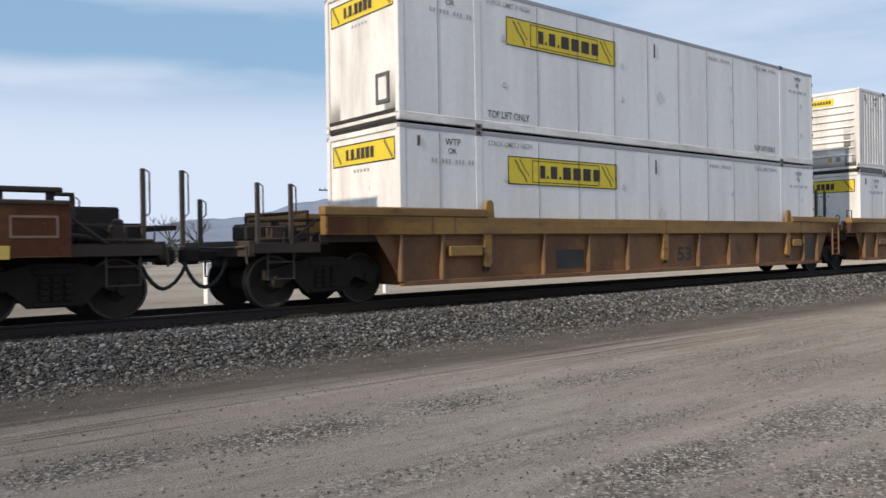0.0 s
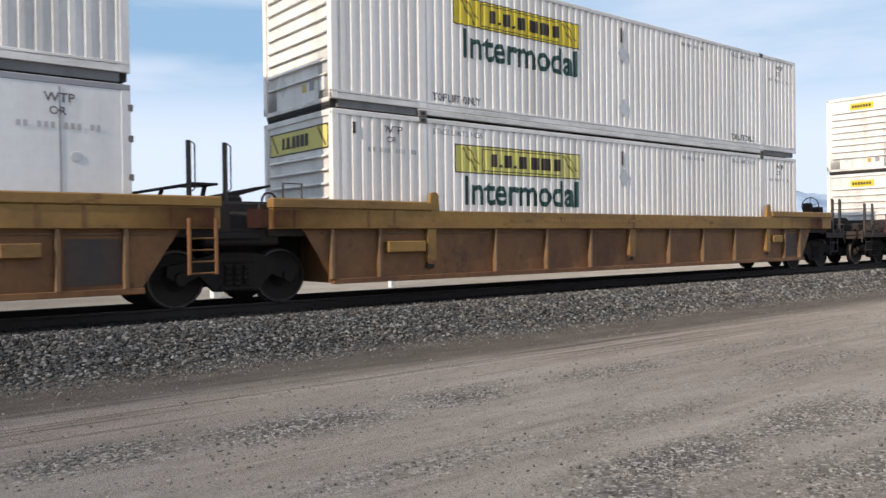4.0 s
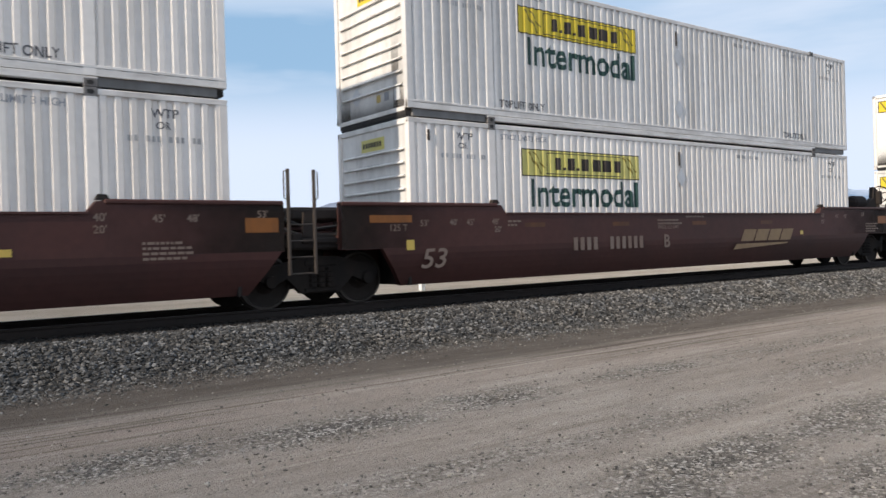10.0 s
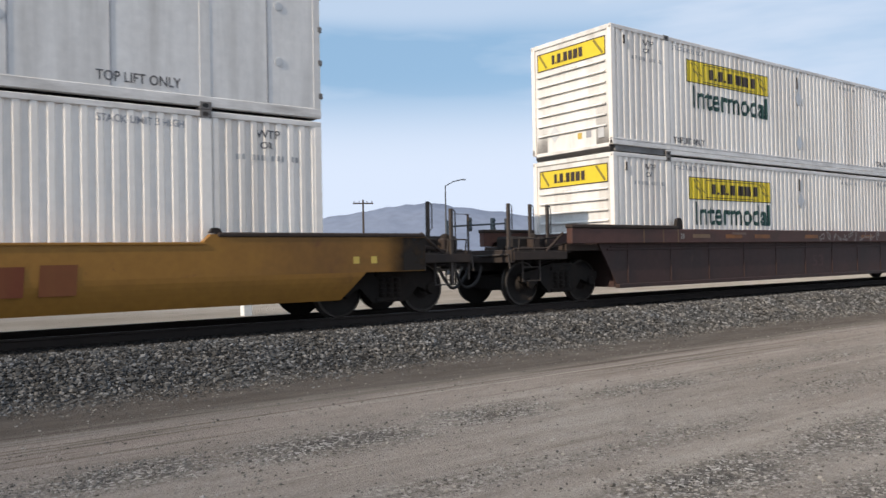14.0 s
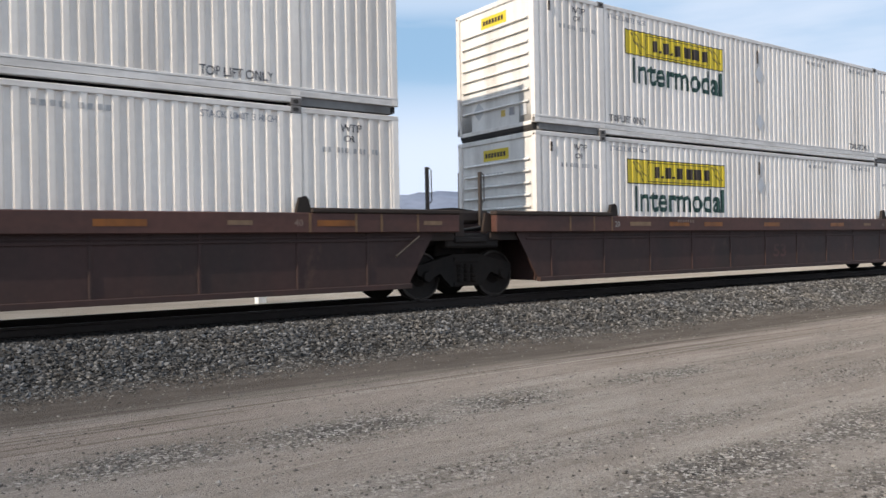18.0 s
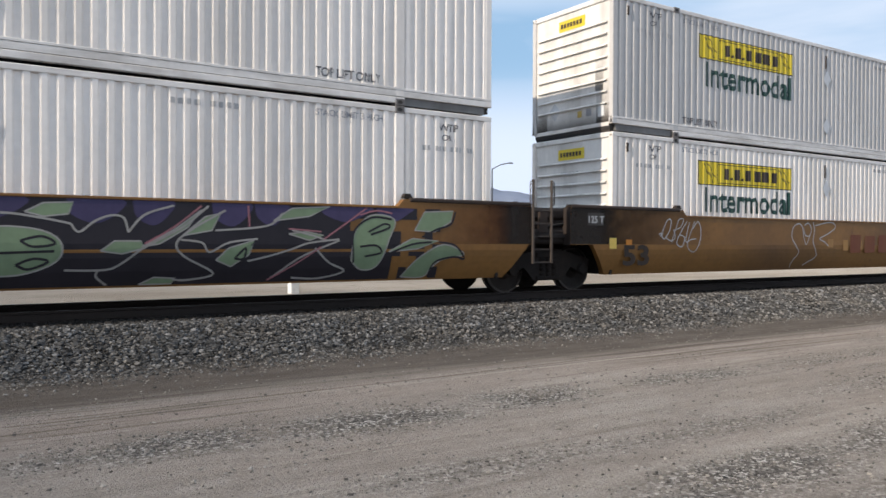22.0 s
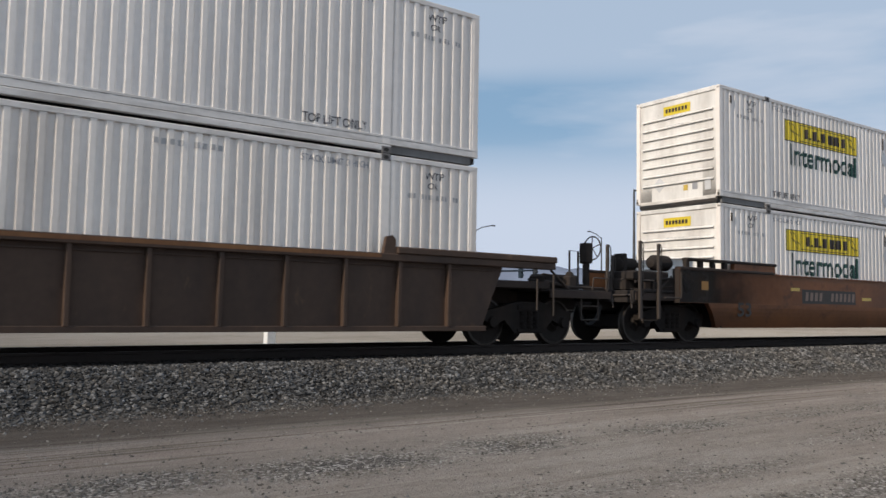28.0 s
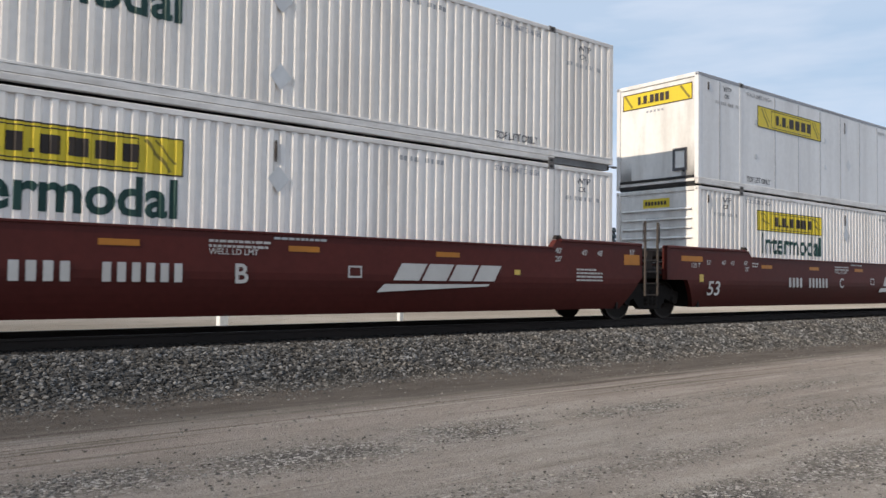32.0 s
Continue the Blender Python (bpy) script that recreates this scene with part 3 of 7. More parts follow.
def stone_material(name, dark, light):
    m = bpy.data.materials.new(name)
    m.use_nodes = True
    nt = m.node_tree
    bs = nt.nodes["Principled BSDF"]
    bs.inputs["Roughness"].default_value = 0.85
    bs.inputs["Diffuse Roughness"].default_value = 1.0
    g = nt.nodes.new("ShaderNodeNewGeometry")
    ramp = nt.nodes.new("ShaderNodeValToRGB")
    ramp.color_ramp.elements[0].color = (*dark, 1)
    ramp.color_ramp.elements[1].color = (*light, 1)
    e = ramp.color_ramp.elements.new(0.72)
    e.color = (*[0.66 * a + 0.34 * b for a, b in zip(dark, light)], 1)
    co = nt.nodes.new("ShaderNodeTexCoord")
    n = nt.nodes.new("ShaderNodeTexNoise")
    n.inputs["Scale"].default_value, n.inputs["Detail"].default_value = 70.0, 3
    hs = nt.nodes.new("ShaderNodeHueSaturation")
    r = nt.nodes.new("ShaderNodeMapRange")
    r.inputs["To Min"].default_value, r.inputs["To Max"].default_value = 0.7, 1.3
    links(nt, (g.outputs["Random Per Island"], ramp.inputs[0]), (co.outputs["Object"], n.inputs["Vector"]), (n.outputs["Fac"], r.inputs["Value"]),
          (r.outputs[0], hs.inputs["Value"]), (ramp.outputs[0], hs.inputs["Color"]))
    # dust and tint drift from slate to brown along the line
    far = nt.nodes.new("ShaderNodeTexNoise")
    far.inputs["Scale"].default_value, far.inputs["Detail"].default_value = 2.2, 5
    rr = nt.nodes.new("ShaderNodeMapRange")
    rr.inputs["From Min"].default_value, rr.inputs["From Max"].default_value = 0.38, 0.64
    tint = nt.nodes.new("ShaderNodeMix")
    tint.data_type = "RGBA"
    tint.inputs["A"].default_value, tint.inputs["B"].default_value = (0.99, 1.0, 1.02, 1), (1.06, 1.0, 0.93, 1)
    mu = nt.nodes.new("ShaderNodeMix")
    mu.data_type, mu.blend_type = "RGBA", "MULTIPLY"
    mu.inputs["Factor"].default_value = 1.0
    links(nt, (co.outputs["Object"], far.inputs["Vector"]), (far.outputs["Fac"], rr.inputs["Value"]), (rr.outputs[0], tint.inputs["Factor"]),
          (hs.outputs[0], mu.inputs["A"]), (tint.outputs["Result"], mu.inputs["B"]), (mu.outputs["Result"], bs.inputs["Base Color"]))
    return m


GROUND = ground_material()
STONE = stone_material("ballast_stone", (0.024, 0.023, 0.022), (0.262, 0.255, 0.247))
# near-black stone that carries the train's shade in its colour
SHADED_STONE = stone_material("train_shaded_stone", (0.012, 0.0095, 0.008), (0.034, 0.027, 0.022))
GRIT = stone_material("loose_gravel", (0.040, 0.036, 0.033), (0.33, 0.315, 0.295))

# ------------------------------------------------------------ mesh building


class Shape:
    """Collects boxes, plates, rods and the like into one mesh."""

    def __init__(self):
        self.v, self.f = [], []

    def add(self, verts, faces):
        n = len(self.v)
        self.v += verts
        self.f += [[i + n for i in f] for f in faces]
        return self

    def box(self, x0, x1, y0, y1, z0, z1, b=0.0):
        if b <= 0:
            v = [(x, y, z) for x in (x0, x1) for y in (y0, y1) for z in (z0, z1)]
            return self.add(v, [(0, 1, 3, 2), (4, 6, 7, 5), (0, 4, 5, 1), (2, 3, 7, 6), (0, 2, 6, 4), (1, 5, 7, 3)])
        v, at = [], {}
        for i, (x, sx) in enumerate(((x0, 1), (x1, -1))):
            for j, (y, sy) in enumerate(((y0, 1), (y1, -1))):
                for k, (z, sz) in enumerate(((z0, 1), (z1, -1))):
                    for a in range(3):
                        p = [x + sx * b, y + sy * b, z + sz * b]
                        p[a] = (x, y, z)[a]
                        at[i, j, k, a] = len(v)
                        v.append(tuple(p))
        f = []
        sq = ((0, 0), (1, 0), (1, 1), (0, 1))
        for s in (0, 1):
            for a in range(3):
                q = []
                for m, n in sq:
                    key = [m, n]
                    key.insert(a, s)
                    q.append(at[(*key, a)])
                f.append(q if (s == 1) != (a == 1) else q[::-1])
        for a in range(3):
            o = [c for c in range(3) if c != a]
            for m in (0, 1):
                for n in (0, 1):
                    lo = [m, n]
                    lo.insert(a, 0)
                    hi = [m, n]
                    hi.insert(a, 1)
                    f.append([at[(*lo, o[0])], at[(*hi, o[0])], at[(*hi, o[1])], at[(*lo, o[1])]])
        for i in (0, 1):
            for j in (0, 1):
                for k in (0, 1):
                    f.append([at[i, j, k, a] for a in range(3)])
        return self.add(v, f)

    def plate(self, poly, y0, y1):
        """A plate with the outline poly in x and z; y0 and y1 are numbers or functions of z."""
        a = y0 if callable(y0) else (lambda z: y0)
        b = y1 if callable(y1) else (lambda z: y1)
        n = len(poly)
        v = [(x, a(z), z) for x, z in poly] + [(x, b(z), z) for x, z in poly]
        return self.add(v, [list(range(n)), list(range(2 * n - 1, n - 1, -1))] + [[i, i + n, (i + 1) % n + n, (i + 1) % n] for i in range(n)])

    def rod(self, path, r, n=8):
        """A round rod along a path of points."""
        pts = [Vector(p) for p in path]
        rings = []
        for i, p in enumerate(pts):
            d = (pts[min(i + 1, len(pts) - 1)] - pts[max(i - 1, 0)]).normalized()
            side = d.orthogonal().normalized() if i == 0 else (side - d * side.dot(d)).normalized()
            up = d.cross(side)
            rings.append([tuple(p + r * (math.cos(2 * math.pi * k / n) * side + math.sin(2 * math.pi * k / n) * up)) for k in range(n)])
        v = [q for ring in rings for q in ring]
        f = [[i * n + k, i * n + (k + 1) % n, (i + 1) * n + (k + 1) % n, (i + 1) * n + k] for i in range(len(pts) - 1) for k in range(n)]
        return self.add(v, f + [list(range(n))[::-1], [(len(pts) - 1) * n + k for k in range(n)]])

    def lathe(self, profile, centre, axis=1, n=24):
        """Turns a profile of (along, radius) round an axis through centre."""
        v = []
        for along, r in profile:
            for k in range(n):
                a = 2 * math.pi * k / n
                p = [r * math.cos(a), r * math.sin(a)]
                p.insert(axis, along)
                v.append(tuple(c + q for c, q in zip(centre, p)))
        m = len(profile)
        f = [[i * n + k, (i + 1) * n + k, (i + 1) * n + (k + 1) % n, i * n + (k + 1) % n] for i in range(m - 1) for k in range(n)]
        return self.add(v, f + [list(range(n)), [(m - 1) * n + k for k in range(n)][::-1]])

    def ring(self, centre, big, small, axis=0, n=24, k=6):
        """A torus."""
        v = []
        for i in range(n):
            a = 2 * math.pi * i / n
            for j in range(k):
                b = 2 * math.pi * j / k
                p = [(big + small * math.cos(b)) * math.cos(a), (big + small * math.cos(b)) * math.sin(a)]
                p.insert(axis, small * math.sin(b))
                v.append(tuple(c + q for c, q in zip(centre, p)))
        return self.add(v, [[i * k + j, ((i + 1) % n) * k + j, ((i + 1) % n) * k + (j + 1) % k, i * k + (j + 1) % k] for i in range(n) for j in range(k)])

    def mesh(self, name):
        me = bpy.data.meshes.new(name)
        me.from_pydata(self.v, [], self.f)
        bm = bmesh.new()
        bm.from_mesh(me)
        bmesh.ops.recalc_face_normals(bm, faces=bm.faces)
        bm.to_mesh(me)
        bm.free()
        return me


def part(name, shape, mat, parent, label="", at=None, smooth=False):
    me = shape if isinstance(shape, bpy.types.Mesh) else shape.mesh(name)
    if not me.materials:
        me.materials.append(mat)
    if smooth:
        me.shade_smooth()
    ob = new(name, me)
    ob.parent = parent
    if at is not None:
        ob.matrix_basis = at
    if label:
        ob["label"] = label
    return ob


def thing(name, label, category, group="", at=None):
    ob = new(name)
    ob.empty_display_size = 0.3
    if at is not None:
        ob.matrix_basis = at
    return tagged(ob, label, category, group)


LETTERS = {}


def lettering(text, height, bold=0.0, slant=0.0):
    """Flat lettering in the xz plane, its lower left corner at the origin: vertices, faces, width."""
    key = (text, height, bold, slant)
    if key not in LETTERS:
        cu = bpy.data.curves.new("lettering", "FONT")
        cu.body, cu.size, cu.shear, cu.offset = text, 1.0, slant, bold
        cu.resolution_u = 3
        ob = bpy.data.objects.new("lettering", cu)
        scene.collection.objects.link(ob)
        me = bpy.data.meshes.new_from_object(ob.evaluated_get(bpy.context.evaluated_depsgraph_get()))
        bpy.data.objects.remove(ob)
        pts = np.array([v.co[:2] for v in me.vertices])
        low, high = pts.min(0), pts.max(0)
        k = height / (high[1] - low[1])
        pts = (pts - low) * k
        LETTERS[key] = (pts, [list(p.vertices) for p in me.polygons], (high[0] - low[0]) * k)
        bpy.data.meshes.remove(me)
    return LETTERS[key]


# the corrugation of a container's long side: depth inwards as a function of x
PITCH, DEEP = 0.2102, 0.034
WAVE = ((0.0, 0.0), (0.078, 0.0), (0.105, 1.0), (0.183, 1.0), (0.2102, 0.0))


def wave(x):
    u = x % PITCH
    for (a, p), (b, q) in zip(WAVE, WAVE[1:]):
        if u <= b:
            return DEEP * (p + (q - p) * (u - a) / (b - a))
    return 0.0


def wave_cuts(x0, x1):
    cuts = []
    k = math.floor(x0 / PITCH)
    while k * PITCH < x1:
        cuts += [k * PITCH + a for a, _ in WAVE[:-1]]
        k += 1
    return [x0] + [c for c in cuts if x0 + 1e-4 < c < x1 - 1e-4] + [x1]


def painted(s, pts, faces, x, z, y, flat, width=None, tall=None):
    """Lays flat lettering on the side at y (near side, facing -y): on corrugation it follows the waves."""
    pts = np.array(pts, float)
    if width:
        pts[:, 0] *= width / max(pts[:, 0].max(), 1e-6)
    if flat:
        return s.add([(x + p[0], y, z + p[1]) for p in pts], [f for f in faces])
    bm = bmesh.new()
    vs = [bm.verts.new((x + p[0], 0, z + p[1])) for p in pts]
    for f in faces:
        try:
            bm.faces.new([vs[i] for i in f])
        except ValueError:
            pass
    for c in wave_cuts(x + pts[:, 0].min(), x + pts[:, 0].max())[1:-1]:
        bmesh.ops.bisect_plane(bm, geom=bm.verts[:] + bm.edges[:] + bm.faces[:], plane_co=(c, 0, 0), plane_no=(1, 0, 0), dist=1e-5)
    bm.verts.index_update()
    v = [(p.co.x, y + wave(p.co.x + 1e-6), p.co.z) for p in bm.verts]
    f = [[q.index for q in p.verts] for p in bm.faces]
    bm.free()
    return s.add(v, f)


def words(text, x, z, height, y, flat=True, bold=0.0, slant=0.0, width=None):
    pts, faces, w = lettering(text, height, bold, slant)
    return painted(Shape(), pts, faces, x, z, y, flat, width)


def bars(spec, y, flat=True):
    """Flat shapes on the side at y: a list of corner lists (x, z); shapes that share corners are joined."""
    pts, faces, at = [], [], {}
    for poly in spec:
        f = []
        for x, z in poly:
            key = (round(x, 4), round(z, 4))
            if key not in at:
                at[key] = len(pts)
                pts.append((x, z))
            f.append(at[key])
        faces.append(f)
    return painted(Shape(), pts, faces, 0, 0, y, flat)


def each(name, spec, y, mat, parent, label="", flat=True):
    """One part for each shape."""
    for poly in spec:
        part(name, bars([poly], y, flat), mat, parent, label)


def rect(x0, x1, z0, z1, lean=0.0):
    return [(x0, z0), (x1, z0), (x1 + lean, z1), (x0 + lean, z1)]


def frame_bars(x0, x1, z0, z1, w):
    return [rect(x0, x1, z0, z0 + w), rect(x0, x1, z1 - w, z1), rect(x0, x0 + w, z0 + w, z1 - w), rect(x1 - w, x1, z0 + w, z1 - w)]


def stroke(pts, w):
    """A flat brush stroke of width w through points (x, z), as quads that share their corners."""
    sides = []
    for i, (x, z) in enumerate(pts):
        (a, b), (c, d) = pts[max(i - 1, 0)], pts[min(i + 1, len(pts) - 1)]
        n = math.hypot(c - a, d - b) or 1
        ex, ez = -(d - b) / n * w / 2, (c - a) / n * w / 2
        sides.append(((x - ex, z - ez), (x + ex, z + ez)))
    return [[p[0], q[0], q[1], p[1]] for p, q in zip(sides, sides[1:])]


# ------------------------------------------------------------ the ground, the line, the distance
TRACK_Y, RAIL_Z, CAR_Z = 13.03, 0.565, 0.66
TOE_Y, CREST_Y = 9.85, 11.05


def ground_height(x, y):
    d = abs(y - TRACK_Y)
    crest, toe = TRACK_Y - CREST_Y, TRACK_Y - TOE_Y
    k = min(max((toe - d) / (toe - crest), 0.0), 1.0)
    h = 0.40 * (k * k * (3 - 2 * k) * 0.35 + k * 0.65)
    if y < TOE_Y:
        h += 0.018 * noise.noise(Vector((x * 0.25, y * 1.1, 0.0))) + 0.010 * noise.noise(Vector((x * 0.9, y * 2.6, 4.0)))
        h -= 0.05 * math.exp(-((y - 8.9) / 0.45) ** 2)
    return h


def build_ground():
    xs = sorted(set([-3000, -1200, -500, -200, -90, -45, -25, -15] + [round(-10 + 0.35 * i, 3) for i in range(180)] + [58, 66, 80, 110, 160, 260, 500, 1200, 3000]))
    ys = sorted(set([-3000, -1000, -300, -90, -35, -14, -7, -4] + [round(-2 + 0.16 * i, 3) for i in range(72)] + [round(9.6 + 0.15 * i, 3) for i in range(48)] + [17.2, 19, 22, 26, 32, 42, 60, 100, 200, 500, 1200, 4500]))
    v = [(x, y, ground_height(x, y) if -40 < x < 140 or abs(y - TRACK_Y) < 4 else 0.0) for x in xs for y in ys]
    n = len(ys)
    f = [[i * n + j, (i + 1) * n + j, (i + 1) * n + j + 1, i * n + j + 1] for i in range(len(xs) - 1) for j in range(n - 1)]
    me = bpy.data.meshes.new("ground")
    me.from_pydata(v, [], f)
    me.materials.append(GROUND)
    me.shade_smooth()
    tagged(new("ground", me), "dusty tan dirt road with gravel patches beside the line", "ground", kind="structure")


def scatter(name, spots, sizes, mat, label, category, coarse=False):
    """Many small angular stones in one mesh."""
    rng = np.random.default_rng(5)
    n = len(spots)
    cube = np.array([(x, y, z) for x in (-1, 1) for y in (-1, 1) for z in (-1, 1)], float)
    quad = np.array([(0, 1, 3, 2), (4, 6, 7, 5), (0, 4, 5, 1), (2, 3, 7, 6), (0, 2, 6, 4), (1, 5, 7, 3)])
    if coarse:
        cube = np.array([(1, 0, 0), (-1, 0, 0), (0, 1, 0), (0, -1, 0), (0, 0, 1), (0, 0, -1)], float) * 1.25
        quad = np.array([(0, 2, 4), (2, 1, 4), (1, 3, 4), (3, 0, 4), (2, 0, 5), (1, 2, 5), (3, 1, 5), (0, 3, 5)])
    k = len(cube)
    pts = cube[None] * rng.uniform(0.35, 1.0, (n, k, 3))
    pts *= sizes[:, None, None] * rng.uniform(0.6, 1.0, (n, 1, 3)) * 0.5
    ax = rng.normal(size=(n, 4))
    ax /= np.linalg.norm(ax, axis=1)[:, None]
    w, x, y, z = ax.T
    rot = np.stack([1 - 2 * (y * y + z * z), 2 * (x * y - z * w), 2 * (x * z + y * w), 2 * (x * y + z * w), 1 - 2 * (x * x + z * z), 2 * (y * z - x * w),
                    2 * (x * z - y * w), 2 * (y * z + x * w), 1 - 2 * (x * x + y * y)], -1).reshape(n, 3, 3)
    pts = np.einsum("nij,nkj->nki", rot, pts) * np.array((1.12, 1.0, 0.72)) + spots[:, None, :]
    faces = (quad[None] + k * np.arange(n)[:, None, None]).reshape(-1, quad.shape[1])
    me = bpy.data.meshes.new(name)
    me.from_pydata(pts.reshape(-1, 3), [], faces)
    me.materials.append(mat)
    tagged(new(name, me), label, category, kind="stuff")


def build_stones():
    rng = np.random.default_rng(3)
    # ballast: dense on the near shoulder where the line is close, thinner far along it
    out = []
    for x0, x1, count, lo, hi in ((-2, 12, 46000, 0.024, 0.086), (12, 26, 28000, 0.040, 0.104), (26, 60, 12000, 0.08, 0.14)):
        x = rng.uniform(x0, x1, count)
        y = TOE_Y - 1.0 + (CREST_Y + 0.50 - TOE_Y + 1.0) * rng.random(count) ** 0.85
        edge = np.array([0.30 * noise.noise(Vector((float(k) * 0.55, 1.7, 0))) for k in x])
        thin = (y > TOE_Y - 0.12 + edge + 0.34 * rng.normal(size=count)) & (y < CREST_Y + 0.40 + 0.07 * rng.normal(size=count))
        x, y = x[thin], y[thin]
        sink = np.clip((TOE_Y + 0.35 - y) / 0.9, 0, 1)
        size = (lo + (hi - lo) * rng.random(len(x)) ** 1.9) * (1 - 0.45 * sink)
        z = np.array([ground_height(a, b) for a, b in zip(x, y)]) + rng.uniform(-0.012, 0.026, len(x)) * (1 - 0.7 * sink)
        out.append((np.stack([x, y, z], -1), size))
    scatter("ballast", np.concatenate([o[0] for o in out]), np.concatenate([o[1] for o in out]), STONE, "crushed grey stone ballast along the railway shoulder", "ballast")
    # dark stones beside the rail, coloured for the shade under the train
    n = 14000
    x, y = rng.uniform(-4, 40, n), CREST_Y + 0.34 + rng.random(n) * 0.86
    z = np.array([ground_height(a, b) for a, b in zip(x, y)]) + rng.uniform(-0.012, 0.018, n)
    scatter("greased_ballast", np.stack([x, y, z], -1), rng.uniform(0.04, 0.085, n), SHADED_STONE, "ballast darkened beside the rail to stand for the train's shade", "ballast")
    # loose gravel in patches on the road
    n = 420000
    x, y = rng.uniform(0, 1, n) ** 1.3 * 24, rng.uniform(0.8, TOE_Y + 0.2, n)
    keep = []
    for a, b in zip(x, y):
        heap = max(h[4] * math.exp(-((a - h[0]) / h[2]) ** 2 - ((b - h[1]) / h[3]) ** 2) for h in GRAVEL_HEAPS)
        heap = max(heap, 0.55 * math.exp(-((b - 9.7) / 0.35) ** 2))
        p = 0.55 + 0.45 * noise.noise(Vector((a * 1.7, b * 3.1, 7.0)))
        keep.append(rng.random() < 0.80 * p * heap + 0.014 + 0.060 * max(0.0, noise.noise(Vector((a * 0.6, b * 1.5, 2.0)))))
    keep = np.array(keep)
    x, y = x[keep], y[keep]
    z = np.array([ground_height(a, b) for a, b in zip(x, y)]) + 0.002
    scatter("loose_gravel", np.stack([x, y, z], -1), 0.016 + 0.036 * rng.random(len(x)) ** 2.2, GRIT, "small loose gravel stones strewn over the dirt road", "gravel", True)


def build_track():
    line = tagged(new("railway_track"), "steel rails on creosoted wooden ties in grey ballast", "track", kind="structure")
    line.matrix_basis = pose(0, TRACK_Y, 0)
    head = [(-0.036, 0), (-0.036, -0.03), (-0.010, -0.042), (-0.009, -0.135), (-0.07, -0.155), (-0.07, -0.17), (0.07, -0.17), (0.07, -0.155), (0.009, -0.135), (0.010, -0.042), (0.036, -0.03), (0.036, 0)]
    for side in (-1, 1):
        s = Shape()
        n = len(head)
        v = [(x, side * 0.7535 + a, RAIL_Z + b) for x in (-500, 700) for a, b in head]
        s.add(v, [list(range(n)), list(range(2 * n - 1, n - 1, -1))] + [[i, i + n, (i + 1) % n + n, (i + 1) % n] for i in range(n)])
        rail = part("rail", s, RAIL_STEEL, line)
        part("rail_head", Shape().box(-500, 700, side * 0.7535 - 0.030, side * 0.7535 + 0.030, RAIL_Z - 0.002, RAIL_Z + 0.003), RAIL_HEAD, rail, "polished running surface")
    tie = Shape().box(-0.115, 0.115, -1.30, 1.30, 0.22, 0.395, 0.012).mesh("tie")
    tie.materials.append(TIE)
    for i in range(130):
        part("tie", tie, TIE, line, at=pose(-6 + 0.51 * i, 0, random.uniform(-0.006, 0.006), 0, 0, random.uniform(-0.8, 0.8)))


build_ground()
build_stones()
build_track()


def build_distance():
    def ridge(name, az0, az1, far, heights, mat, label):
        """A far ridge: heights in degrees above the eye at even steps between two bearings."""
        v, n = [], 60
        for i in range(n + 1):
            a = radians(az0 + (az1 - az0) * i / n)
            k = i / n * (len(heights) - 1)
            j = min(int(k), len(heights) - 2)
            h = heights[j] + (heights[j + 1] - heights[j]) * (k - j)
            top = 1.6 + far * math.tan(radians(h)) * (1 + 0.06 * noise.noise(Vector((i * 0.6, far, 0))))
            for m, (d, z) in enumerate(((0.80, -5), (0.90, 0.45), (0.96, 0.8), (1.0, 1.0), (1.12, 0.4), (1.3, -5))):
                zz = top * z if z > 0 else z
                if 0 < m < 5:
                    zz *= 1 + 0.07 * noise.noise(Vector((i * 0.5, m * 3.1, 9)))
                v.append((far * d * math.sin(a), far * d * math.cos(a), zz))
        f = [[i * 6 + m, (i + 1) * 6 + m, (i + 1) * 6 + m + 1, i * 6 + m + 1] for i in range(n) for m in range(5)]
        me = bpy.data.meshes.new(name)
        me.from_pydata(v, [], f)
        me.materials.append(mat)
        me.shade_smooth()
        tagged(new(name, me), label, "hill" if "hill" in name else "mountain", kind="structure")

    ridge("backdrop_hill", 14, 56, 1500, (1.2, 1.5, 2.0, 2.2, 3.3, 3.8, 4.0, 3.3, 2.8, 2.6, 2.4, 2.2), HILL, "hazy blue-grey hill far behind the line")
    ridge("backdrop_mountain", 50, 75, 2900, (1.5, 2.6, 3.1, 2.9, 3.6, 2.8, 2.6, 2.4, 2.7, 1.8), PEAK, "snow-capped mountains on the horizon, blue haze in their colour")


build_distance()


def lamp_post(az, dist, tall, arm, rise=0.32):
    a = radians(az)
    post = thing("street_lamp", "tall dark metal street lamp with a curved arm", "street lamp", "street lamps", pose(dist * math.sin(a), dist * math.cos(a), 0))
    part("pole", Shape().lathe([(0, 0.14), (tall * 0.5, 0.11), (tall, 0.07)], (0, 0, 0), 2, 10), GALV, post)
    top = [(0, 0, tall - 0.1), (arm * 0.45, 0, tall + abs(arm) * rise * 0.6), (arm, 0, tall + abs(arm) * rise)]
    part("arm", Shape().rod(top, 0.06), GALV, post)
    x = arm
    part("lamp_head", Shape().box(min(x, x * 1.2), max(x, x * 1.2), -0.16, 0.16, tall + abs(arm) * rise - 0.08, tall + abs(arm) * rise + 0.06, 0.03), GALV, post)
    part("base_plate", Shape().box(-0.25, 0.25, -0.25, 0.25, 0, 0.08, 0.01), GALV, post)


lamp_post(37.2, 95, 10.4, 2.6)
lamp_post(48.57, 60, 10.2, 2.9, 0.03)
lamp_post(59.6, 90, 11.5, -4.6, 0.06)
